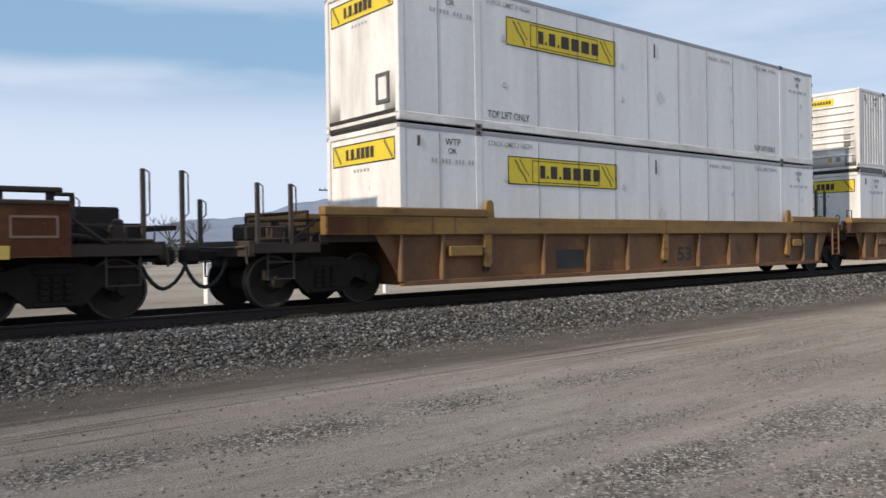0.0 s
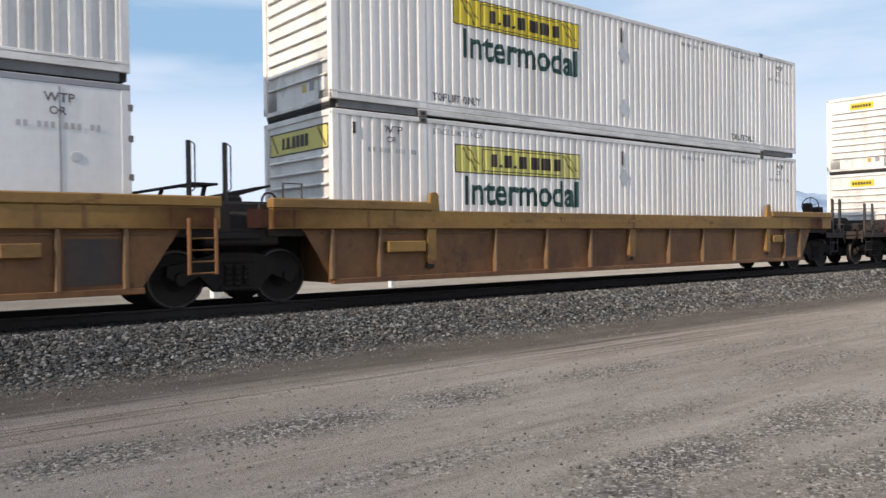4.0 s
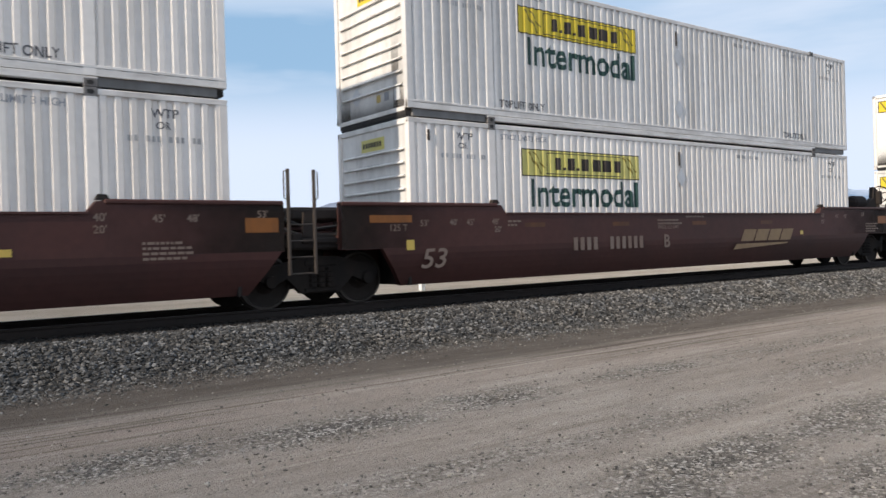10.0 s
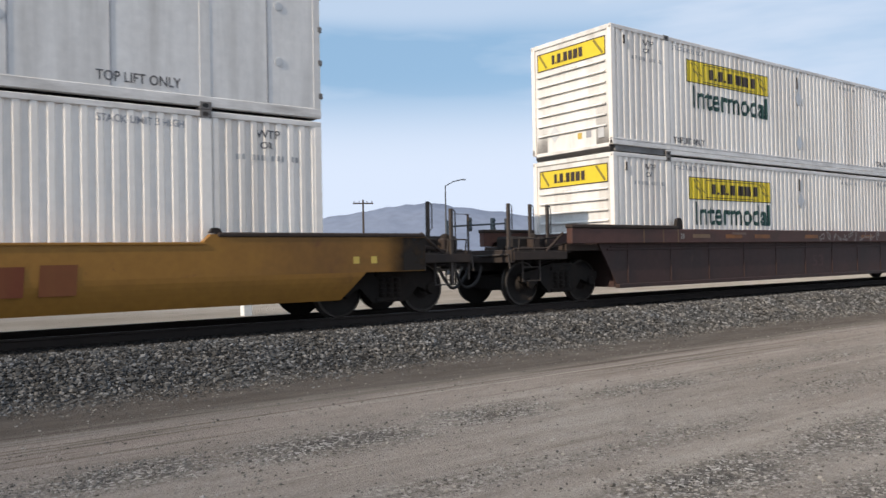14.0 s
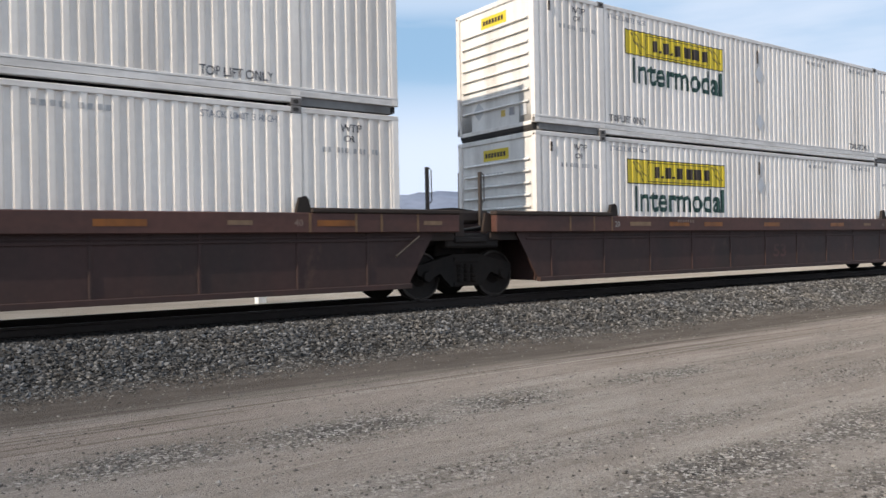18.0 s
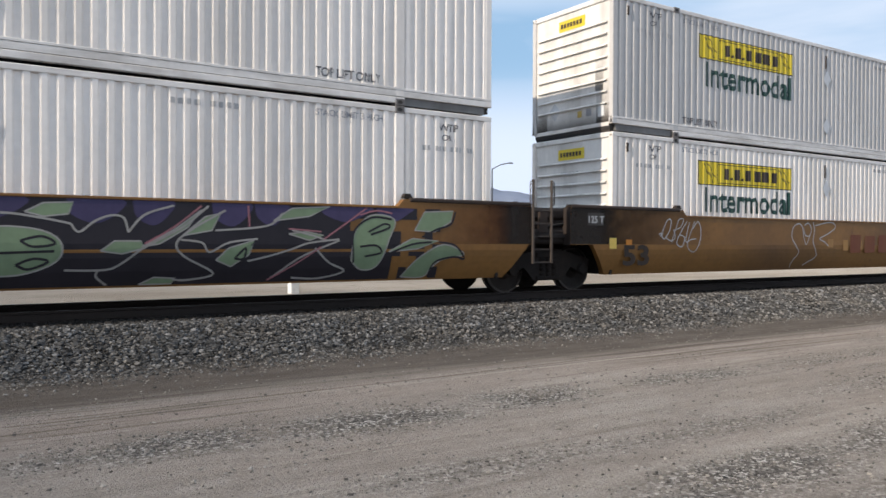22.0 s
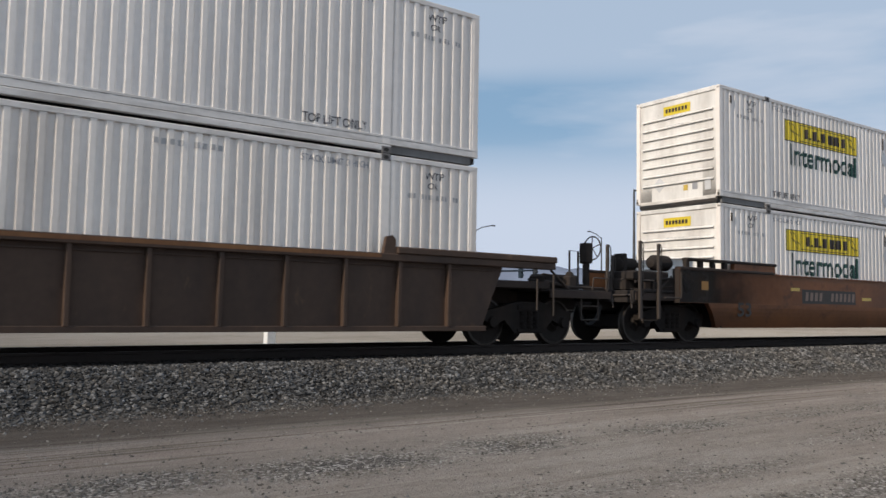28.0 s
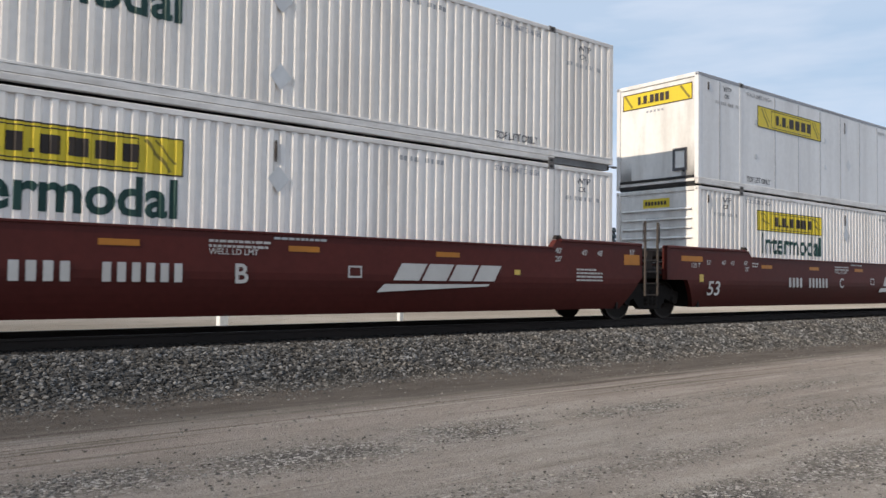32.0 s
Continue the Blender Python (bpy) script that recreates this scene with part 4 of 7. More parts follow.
lamp_post(46.33, 110, 11.0, -2.2)


def utility_pole(az, dist, tall):
    a = radians(az)
    p = thing("utility_pole", "weathered wooden utility pole with a crossarm", "utility pole", "", pose(dist * math.sin(a), dist * math.cos(a), 0, 0, 0, -20))
    part("pole", Shape().lathe([(0, 0.17), (tall, 0.11)], (0, 0, 0), 2, 8), WOODPOLE, p)
    part("crossarm", Shape().box(-1.3, 1.3, -0.06, 0.06, tall - 0.55, tall - 0.38, 0.01), WOODPOLE, p)
    for x in (-1.15, -0.5, 0.5, 1.15):
        part("insulator", Shape().lathe([(0, 0.03), (0.08, 0.06), (0.2, 0.05)], (x, 0, tall - 0.38), 2, 6), GALV, p)


utility_pole(31.2, 100, 9.2)


def traffic_signal(az, dist, arm, tall):
    a = radians(az)
    p = thing("traffic_signal", "dark mast-arm traffic signal at the far crossing", "traffic signal", "", pose(dist * math.sin(a), dist * math.cos(a), 0))
    part("mast", Shape().lathe([(0, 0.16), (tall + 0.2, 0.11)], (0, 0, 0), 2, 10), SIGNAL, p)
    part("mast_arm", Shape().rod([(0, 0, tall - 0.4), (arm, 0, tall)], 0.09), SIGNAL, p)
    for k in (0.35, 0.75, 1.0):
        h = part("signal_head", Shape().box(arm * k - 0.2, arm * k + 0.2, -0.25, 0.1, tall - 0.85, tall + 0.5, 0.03), SIGNAL, p)
        for z in (0.25, -0.15, -0.55):
            part("visor", Shape().lathe([(-0.15, 0.13), (0, 0.14)], (arm * k, -0.25, tall + z), 1, 8), SIGNAL, h)


traffic_signal(60.0, 85, -6.5, 5.8)
traffic_signal(48.8, 60.6, 7.2, 5.1)
traffic_signal(37.3, 75, 7.5, 5.0)


def marker_post(x, y, w):
    p = thing("marker_post", "short white painted marker post in the dirt", "post", "marker posts", pose(x, y, 0))
    part("shaft", Shape().box(-w / 2, w / 2, -w / 2, w / 2, -0.2, 1.15, 0.02), POST_W, p)
    part("cap", Shape().box(-w / 2 - 0.015, w / 2 + 0.015, -w / 2 - 0.015, w / 2 + 0.015, 1.15, 1.19, 0.01), POST_W, p)


marker_post(9.26, 22.0, 0.27)
marker_post(15.52, 22.0, 0.17)


def bare_tree(az, dist, tall, seed):
    """A leafless tree: trunk, limbs and a haze of twigs."""
    rng = random.Random(seed)
    a = radians(az)
    t = thing("bare_tree", "leafless grey-brown winter tree with fine twigs", "tree", "bare trees", pose(dist * math.sin(a), dist * math.cos(a), 0))
    part("trunk", Shape().rod([(0, 0, 0), (0.1, 0, tall * 0.16), (0.0, 0.1, tall * 0.36)], tall * 0.022, 7), BARK, t)
    twigs = Shape()

    def grow(p, d, length, r, depth, s):
        q = p + d * length
        s.rod([tuple(p), tuple((p + q) / 2 + Vector((rng.uniform(-1, 1), rng.uniform(-1, 1), 0.3)) * length * 0.07), tuple(q)], r, 4 if depth > 1 else 3)
        if depth:
            for _ in range(3 if depth > 1 else 4):
                n = (d + Vector((rng.uniform(-1, 1), rng.uniform(-1, 1), rng.uniform(-0.25, 0.75))) * 0.72).normalized()
                grow(p + d * length * rng.uniform(0.5, 1.0), n, length * rng.uniform(0.58, 0.8), r * 0.55, depth - 1, twigs)

    for k in range(5):
        s = Shape()
        d = Vector((math.cos(k * 1.26 + seed), math.sin(k * 1.26 + seed), rng.uniform(0.9, 1.6))).normalized()
        grow(Vector((0, 0, tall * rng.uniform(0.2, 0.36))), d, tall * 0.26, tall * 0.009, 3, s)
        part("limb", s, BARK, t)
    tagged(part("crown", twigs, BARK, t), kind="stuff")


bare_tree(6.4, 85, 13.0, 1)
bare_tree(4.2, 80, 11.0, 2)
bare_tree(20.2, 150, 10.5, 3)
bare_tree(22.0, 165, 9.5, 5)
bare_tree(9.2, 140, 8.5, 4)


def brush_belt():
    """Low dry brush in a ragged belt along the far side of the field."""
    rng = np.random.default_rng(11)
    n = 40000
    az = np.radians(rng.uniform(-2, 80, n))
    dist = rng.uniform(85, 210, n)
    clump = np.array([0.5 + 0.5 * noise.noise(Vector((float(a) * 22, float(d) * 0.05, 0))) for a, d in zip(az, dist)])
    near = np.clip((np.radians(34) - az) / np.radians(14), 0.25, 1.0)
    z = rng.random(n) ** 1.3 * (0.7 + 3.6 * clump * near)
    m = 26000
    az2, dist2 = np.radians(rng.uniform(-3, 17, m)), rng.uniform(70, 96, m)
    lump = np.array([0.5 + 0.5 * noise.noise(Vector((float(a) * 40, float(d) * 0.09, 5))) for a, d in zip(az2, dist2)])
    az, dist, z = np.concatenate([az, az2]), np.concatenate([dist, dist2]), np.concatenate([z, rng.random(m) ** 1.2 * (0.5 + 3.0 * lump)])
    n += m
    scatter("dry_brush", np.stack([dist * np.sin(az), dist * np.cos(az), z], -1), rng.uniform(0.2, 0.5, n), BRUSH, "ragged belt of dry grey-brown brush beyond the field", "brush")


brush_belt()

# ------------------------------------------------------------ containers
LONG, WIDE, TALL = 16.154, 2.59, 2.896
HALF = WIDE / 2


def side_wall(near, x0, x1, flat):
    """One stretch of a container's long side, closed to a thin slab."""
    s = Shape()
    sign = -1 if near else 1
    xs = [x0, x1] if flat else wave_cuts(x0, x1)
    y = [sign * (HALF - 0.006 - (0 if flat else wave(x + 1e-6 if i == 0 else x - 1e-9 if i == len(xs) - 1 else x))) for i, x in enumerate(xs)]
    v = []
    for x, q in zip(xs, y):
        v += [(x, q, 0.20), (x, q, TALL - 0.10), (x, q - sign * 0.02, TALL - 0.10), (x, q - sign * 0.02, 0.20)]
    f = []
    for i in range(len(xs) - 1):
        f += [[4 * i + k, 4 * i + 4 + k, 4 * i + 4 + (k + 1) % 4, 4 * i + (k + 1) % 4] for k in range(4)]
    n = 4 * (len(xs) - 1)
    s.add(v, f + [[0, 1, 2, 3], [n, n + 1, n + 2, n + 3]])
    return s


POSTS = (0.0, 1.98, LONG - 1.98, LONG)


def company_banner(c, x0, x1, z0, z1, y, flat, tone, name="banner"):
    """A yellow company banner: frame line, scrolls at both ends, and bars in place of the lettering."""
    w, h = x1 - x0, z1 - z0
    b = part(name, bars([rect(x0, x1, z0, z1)], y, flat), tone, c, "yellow company banner")
    part("border", bars(frame_bars(x0, x1, z0, z1, 0.022) + frame_bars(x0 + 0.20 * w, x1 - 0.18 * w, z0 + 0.10 * h, z1 - 0.10 * h, 0.018), y - 0.003, flat), INK, b)
    for e in (x0 + 0.055 * w, x1 - 0.155 * w):
        pts = [(e + 0.02 * w * k, z1 - 0.12 * h - 0.15 * h * k + 0.03 * h * math.sin(k * 2.2)) for k in range(6)]
        part("scroll", bars(stroke(pts, 0.05), y - 0.004, flat), SCROLL, b)
        part("scroll", bars(stroke([(p + 0.04 * w, q + 0.02 * h) for p, q in pts[:-1]], 0.03), y - 0.004, flat), SCROLL, b)
    # blocks with the widths of the characters
    cells = (0.060, 0.022, 0.076, 0.022, 0.096, 0.094, 0.098, 0.088)
    m, x = [], x0 + 0.268 * w
    for cell in cells:
        tall = 0.10 if cell < 0.03 else 0.46
        m.append(rect(x, x + cell * w * 0.74, z0 + 0.27 * h, z0 + (0.27 + tall) * h))
        x += cell * w + (0.012 * w if cell < 0.03 else 0)
    each("letter_block", m, y - 0.006, INK, b, flat=flat)
    return b


def container(flat, end, tone=None, label="", name="shipping_container", body=None, end_tone=None):
    """A 53-foot container lying along x from 0 to LONG, its floor at z 0. end: 'banner', 'small' or 'pale' marks on the end wall."""
    c = thing(name, label, "container", "containers on the train")
    body = body or WHITE
    tone = tone or YELLOW
    for near in (True, False):
        for x0, x1 in zip(POSTS, POSTS[1:]):
            part("side_panel", side_wall(near, x0 + 0.07, x1 - 0.07, flat), body, c)
        sg = -1 if near else 1
        for i, x in enumerate(POSTS):
            lo, hi = (x - 0.09, x + 0.09) if 0 < i < 3 else ((0, 0.14) if i == 0 else (LONG - 0.14, LONG))
            part("corner_post" if i in (0, 3) else "lift_post", Shape().box(lo, hi, min(sg * HALF, sg * (HALF - 0.12)), max(sg * HALF, sg * (HALF - 0.12)), 0.16, TALL - 0.06, 0.012), body, c)
            for z0, z1 in ((0.0, 0.13), (TALL - 0.13, TALL)):
                if i in (1, 2):
                    k = Shape().box(x - 0.10, x + 0.10, min(sg * (HALF + 0.008), sg * (HALF - 0.16)), max(sg * (HALF + 0.008), sg * (HALF - 0.16)), z0, z1, 0.012)
                    block = part("corner_casting", k, CAST, c, "dark steel casting")
                    if near:
                        # a dark plate on the casting's face stands for the shaded hole
                        part("casting_slot", Shape().plate([(x - 0.05, z0 + 0.04), (x + 0.02, z0 + 0.03), (x + 0.05, z0 + 0.065), (x + 0.02, z0 + 0.10), (x - 0.05, z0 + 0.09)], -HALF - 0.011, -HALF - 0.004), DARK_FILL, block)
        y0, y1 = sorted((sg * (HALF + 0.004), sg * (HALF - 0.10)))
        rail = part("bottom_rail", Shape().box(*((0.0, LONG) if flat else (1.88, LONG - 1.88)), y0, y1, 0.045, 0.205 if flat else 0.15, 0.01), RAIL_WHITE, c)
        if not flat:
            y0, y1 = sorted((sg * (HALF - 0.001), sg * (HALF - 0.08)))
            for u, w in ((0.14, 1.88), (LONG - 1.88, LONG - 0.14)):
                part("rail_recess", Shape().box(u, w, *sorted((sg * (HALF - 0.045), sg * (HALF - 0.12))), 0.02, 0.158, 0.004), RECESS_SHADE, rail)
            part("rail_web", Shape().box(0.0, LONG, y0, y1, 0.158, 0.262, 0.004), RAIL_WHITE, rail)
            y0, y1 = sorted((sg * (HALF + 0.003), sg * (HALF - 0.08)))
            part("rail_lip", Shape().box(0.0, LONG, y0, y1, 0.268, 0.312, 0.006), RAIL_WHITE, rail)
        y0, y1 = sorted((sg * (HALF + 0.002), sg * (HALF - 0.09)))
        part("top_rail", Shape().box(0.0, LONG, y0, y1, TALL - 0.11, TALL - 0.015, 0.012), RAIL_WHITE if not flat else PALE_INK, c)
    roof = Shape().box(0.02, LONG - 0.02, -HALF + 0.09, HALF - 0.09, TALL - 0.05, TALL - 0.02)
    for i in range(40):
        roof.box(0.3 + i * 0.4, 0.42 + i * 0.4, -HALF + 0.12, HALF - 0.12, TALL - 0.021, TALL - 0.006)
    part("roof", roof, body, c)
    part("floor", Shape().box(0.02, LONG - 0.02, -HALF + 0.10, HALF - 0.10, 0.05, 0.16), DARK_FILL, c)
    # front wall (towards -x) and rear doors
    part("end_wall", Shape().box(0.045, 0.09, -HALF + 0.12, HALF - 0.12, 0.2, TALL - 0.1), END_WHITE, c)
    part("end_sill", Shape().box(0.012, 0.12, -HALF + 0.12, HALF - 0.12, 0.115, 0.20, 0.012), RAIL_WHITE, c)
    part("end_header", Shape().box(0.012, 0.12, -HALF + 0.12, HALF - 0.12, TALL - 0.12, TALL - 0.01, 0.012), END_WHITE, c)
    for side in (-1, 1):
        y0, y1 = sorted((side * 0.01, side * (HALF - 0.14)))
        door = part("rear_door", Shape().box(LONG - 0.07, LONG - 0.03, y0, y1, 0.2, TALL - 0.12, 0.01), body, c)
        for k in (0.3, 0.8):
            part("lock_rod", Shape().rod([(LONG - 0.012, side * k, 0.25), (LONG - 0.012, side * k, TALL - 0.2)], 0.018), IRON, door)
    for z in (0.42, 0.98, 1.54, 2.10, 2.55) if flat else ():
        part("door_hinge", Shape().box(LONG - 0.05, LONG + 0.035, -HALF - 0.006, -HALF + 0.07, z - 0.05, z + 0.05, 0.012), CAST, c)
    # dark bar added for the shade in the gap between stacked containers
    part("under_beam", Shape().box(0.035, 0.30, -HALF + 0.11, HALF - 0.11, 0.004, 0.112), DARK_FILL, c)
    ew = [o for o in c.children if o.name.startswith("end_wall")][0]

    def on_end(poly_yz, x, mat, nm, lab=""):
        s = Shape()
        for poly in poly_yz:
            n = len(poly)
            s.add([(x, a, b) for a, b in poly], [list(range(n))])
        return part(nm, s, mat, c, lab)

    on_end([rect(-HALF + 0.13, -0.78, 0.21, 1.35)], 0.0355, END_SOOT, "end_stain", "sooty streaks")
    on_end([rect(0.80, HALF - 0.13, 0.21, 1.0)], 0.0355, END_SOOT, "end_stain")
    if body is WHITE_MID or body is WHITE_OLD:
        on_end([rect(-0.98, -0.74, 0.9, 2.2)], 0.0345, END_SOOT, "end_stain", "dark streak of soot")
        on_end([rect(-HALF + 0.13, HALF - 0.13, 0.21, 0.62)], 0.0350, END_SOOT, "end_stain")
    if not flat:
        # horizontal pressed shelves of the front wall
        zs = [0.62 + 0.245 * i for i in range(7 if end == "banner" else 8)]
        for z in zs:
            part("end_rib", Shape().plate([(0.052, z - 0.022), (-0.010, z - 0.026), (-0.012, z - 0.012), (0.052, z + 0.030)], -HALF + 0.2, HALF - 0.2), END_WHITE, c)
        part("end_box", Shape().box(0.02, 0.05, -1.02, -0.84, 0.34, 0.62, 0.008), PLACARD, c)
        part("end_label", Shape().box(0.036, 0.048, -0.62, -0.47, 0.40, 0.56), PALE_INK, c)
        part("end_label", Shape().box(0.036, 0.048, -0.33, -0.20, 0.40, 0.54), DECAL_Y, c)
        part("end_placard", Shape().add([(0.040, 0.55 + a, 0.62 + b) for a, b in ((-0.2, 0), (0, -0.2), (0.2, 0), (0, 0.2))], [[0, 1, 2, 3]]), PLACARD, c)
    else:
        hatch = Shape()
        for a in (frame_bars(-0.95, -0.52, 0.42, 1.0, 0.07)):
            ys, zs = [p[0] for p in a], [p[1] for p in a]
            hatch.box(0.015, 0.05, min(ys), max(ys), min(zs), max(zs))
        part("end_hatch_frame", hatch, GREY_INK, c, "dark square hatch frame")
        part("end_hatch", Shape().box(0.03, 0.05, -0.88, -0.59, 0.49, 0.93), END_WHITE, c)
        part("end_bracket", Shape().box(0.0, 0.05, -HALF + 0.13, HALF - 0.13, 0.20, 0.27), DARK_FILL, c)
    if end == "banner":
        e = on_end([rect(-1.10, 1.10, TALL - 0.68, TALL - 0.24)], 0.040, end_tone or tone, "end_banner", "yellow company banner on the end wall")
        m, y = [], 0.60
        for cell in (0.11, 0.05, 0.14, 0.05, 0.15, 0.15, 0.16, 0.14):
            m.append(rect(y - cell * 0.85, y, TALL - 0.57, TALL - (0.35 if cell > 0.06 else 0.53)))
            y -= cell + 0.01
        for block in m:
            on_end([block], 0.034, INK, "letter_block")
        on_end(frame_bars(-1.10, 1.10, TALL - 0.68, TALL - 0.24, 0.025), 0.036, INK, "end_border")
        on_end(stroke([(1.02, TALL - 0.28), (0.92, TALL - 0.42), (0.78, TALL - 0.62)], 0.06), 0.033, SCROLL, "end_scroll")
        on_end(stroke([(-0.75, TALL - 0.28), (-0.9, TALL - 0.48), (-1.02, TALL - 0.63)], 0.06), 0.033, SCROLL, "end_scroll")
    else:
        t = YELLOW_PALE if end == "pale" else tone
        on_end([rect(-0.42, 0.42, TALL - 0.50, TALL - 0.26)], 0.040, t, "end_banner", "small yellow company plate")
        on_end([rect(0.28 - 0.1 * i, 0.35 - 0.1 * i, TALL - 0.43, TALL - 0.33) for i in range(7)], 0.034, INK, "end_lettering")
        on_end([rect(-0.32, 0.32, TALL - 0.585, TALL - 0.535)], 0.042, GREY_INK, "end_stencil")
    on_end([rect(-0.22 + 0.12 * i, -0.15 + 0.12 * i, TALL - 0.83, TALL - 0.77) for i in range(5)], 0.042, PALE_INK, "end_stencil")
    # near side marks
    y = -HALF - 0.002 if flat else -HALF + 0.001
    if flat:
        company_banner(c, 2.78, 6.35, TALL - 1.06, TALL - 0.47, y, True, tone)
        part("placard", bars([[(8.12 - 0.17, 1.30), (8.12, 1.12), (8.12 + 0.17, 1.30), (8.12, 1.48)]], y - 0.002, True), PLACARD, c)
        for i, x in enumerate([3.7, 5.0, 6.3, 7.6, 8.9, 10.2, 11.5, 12.8, 0.95, 15.2]):
            part("panel_seam", Shape().box(x - 0.012, x + 0.012, -HALF - 0.002, -HALF + 0.01, 0.22, TALL - 0.14), PALE_INK, c)
        for x, z in ((2.7, 1.95), (6.6, 1.9), (6.6, 1.1), (8.9, 1.75), (11.4, 1.0), (11.4, 1.9), (15.4, 1.8), (15.4, 0.9), (2.7, 1.0)):
            part("vent_cap", Shape().lathe([(-0.007, 0.045), (-0.006, 0.070), (0.0, 0.078)], (x, -HALF, z), 1, 10), PLACARD, c)
    else:
        company_banner(c, 2.75, 6.43, 1.89, 2.45, y, False, tone)
        part("word_lettering", words("Intermodal", 3.0, 1.26, 0.58, y - 0.003, False, 0.026, width=3.34), GREEN_INK, c, "dark green word lettering")
        part("placard", bars([[(7.95 - 0.19, 2.0), (7.95, 1.78), (7.95 + 0.19, 2.0), (7.95, 2.22)]], y - 0.004, True), PLACARD, c)
        part("placard", bars([[(7.95 - 0.19, 0.75), (7.95, 0.53), (7.95 + 0.19, 0.75), (7.95, 0.97)]], y - 0.004, True), PLACARD, c)
    for x in (2.24, 12.6):
        part("stencil", words("TOP LIFT ONLY", x, 0.28 if flat else 0.345, 0.15, y - 0.002, flat, 0.01, width=1.2), GREY_INK, c)
        part("stencil", words("STACK LIMIT 3 HIGH", x, TALL - 0.30, 0.11, y - 0.002, flat, 0.006, width=1.25), PALE_INK, c)
    for x in (1.1, 15.0):
        part("stencil", words("WTP", x, TALL - 0.36, 0.13, y - 0.002, flat, 0.01), GREY_INK, c)
        part("stencil", words("OR", x + 0.07, TALL - 0.53, 0.11, y - 0.002, flat, 0.01), GREY_INK, c)
        part("stencil", bars([rect(x - 0.34 + 0.085 * i, x - 0.29 + 0.085 * i, TALL - 0.72, TALL - 0.635) for i in range(13) if i not in (2, 6, 10)], y - 0.002, flat), FAINT_INK, c)
    part("stencil", bars([rect(10.3 + 0.12 * i, 10.37 + 0.12 * i, TALL - 0.33, TALL - 0.245) for i in range(9) if i != 4], y - 0.002, flat), FAINT_INK, c)
    for ob in c.children:
        if "stencil" in ob.name or "lettering" in ob.name:
            tagged(ob, kind="stuff")
    part("hook", Shape().box(0.42, 0.48, -HALF - 0.012, -HALF + 0.02, TALL - 0.42, TALL - 0.22, 0.008), IRON, c)
    part("hook", Shape().box(7.88, 7.92, -HALF - 0.012, -HALF + 0.02, TALL - 0.62, TALL - 0.28, 0.008), IRON, c)
    return c


RIBBED = container(False, "small", label="white corrugated 53-foot intermodal container with a yellow banner", body=WHITE)
RIBBED_B = container(False, "banner", label="creamy white corrugated intermodal container with a wide yellow end banner", body=WHITE_CREAM)
RIBBED_P = container(False, "pale", tone=YELLOW_PALE, label="white corrugated intermodal container with a faded yellow banner", body=WHITE)
RIBBED_G = container(False, "small", label="greyed corrugated intermodal container with a yellow banner", body=WHITE_OLD)
SMOOTH = container(True, "banner", label="smooth white sheet-sided container with a yellow banner", body=COOL_WHITE)
SMOOTH_G = container(True, "banner", label="smooth greyish sheet-sided container with a yellow banner", body=WHITE_MID)
RIBBED_W = container(False, "banner", label="white corrugated intermodal container with a white end banner", body=WHITE, end_tone=DECAL_W)
RIBBED_F = container(False, "banner", tone=YELLOW_PALE, label="white corrugated intermodal container with faded olive banners", body=WHITE)
RIBBED_M = container(False, "small", label="dulled white corrugated intermodal container with dirt streaks", body=WHITE_MID)
KINDS = {"m": RIBBED_M, "w": RIBBED_W, "f": RIBBED_F, "r": RIBBED, "b": RIBBED_B, "p": RIBBED_P, "g": RIBBED_G, "s": SMOOTH, "d": SMOOTH_G}

# where each well's front container end lies along the train, and its lower and upper container
WELLS = ((-14.85, "s", "r"), (8.65, "s", "s"), (28.20, "s", "m"), (47.73, "f", "r"), (71.40, "r", "r"), (90.81, "r", "r"), (110.35, "p", "m"), (133.93, "b", "d"),
         (157.40, "b", "b"), (176.82, "b", "b"), (196.25, "r", "r"), (219.65, "w", "r"), (238.97, "r", "g"), (258.45, "r", "m"), (281.94, "b", "r"), (305.40, "r", "r"),
         (328.79, "r", "b"), (348.24, "r", "s"))
FLOOR_Z = 0.354
MOVERS = []
used = set()
for col, low, high in WELLS:
    for level, kind in enumerate((low, high)):
        proto = KINDS[kind]
        if kind in used:
            ob = copy_thing(proto, pose(0, 0, 0))
        else:
            ob = proto
            used.add(kind)
        MOVERS.append((ob, col, CAR_Z + FLOOR_Z + level * TALL))

# ------------------------------------------------------------ well cars
WHEEL_R = 0.457
SPINNERS = []


def wheelset_mesh():
    s = Shape().lathe([(-1.05, 0.07), (-0.9, 0.08), (0.9, 0.08), (1.05, 0.07)], (0, 0, 0), 1, 10)
    for side in (-1, 1):
        p = [(0.685, 0.47), (0.69, 0.49), (0.715, 0.48), (0.725, WHEEL_R + 0.006), (0.82, WHEEL_R), (0.825, 0.42), (0.79, 0.39), (0.775, 0.20), (0.82, 0.15), (0.86, 0.12), (0.86, 0.02)]
        s.lathe([(side * a, r) for a, r in p], (0, 0, 0), 1, 28)
    me = s.mesh("wheelset")
    me.materials.append(WHEEL)
    me.materials.append(TREAD)
    # the running tread and the rim's edge are worn bright
    for p in me.polygons:
        if 0.715 < abs(p.center.y) < 0.83 and math.hypot(p.center.x, p.center.z) > 0.43:
            p.material_index = 1
    return me


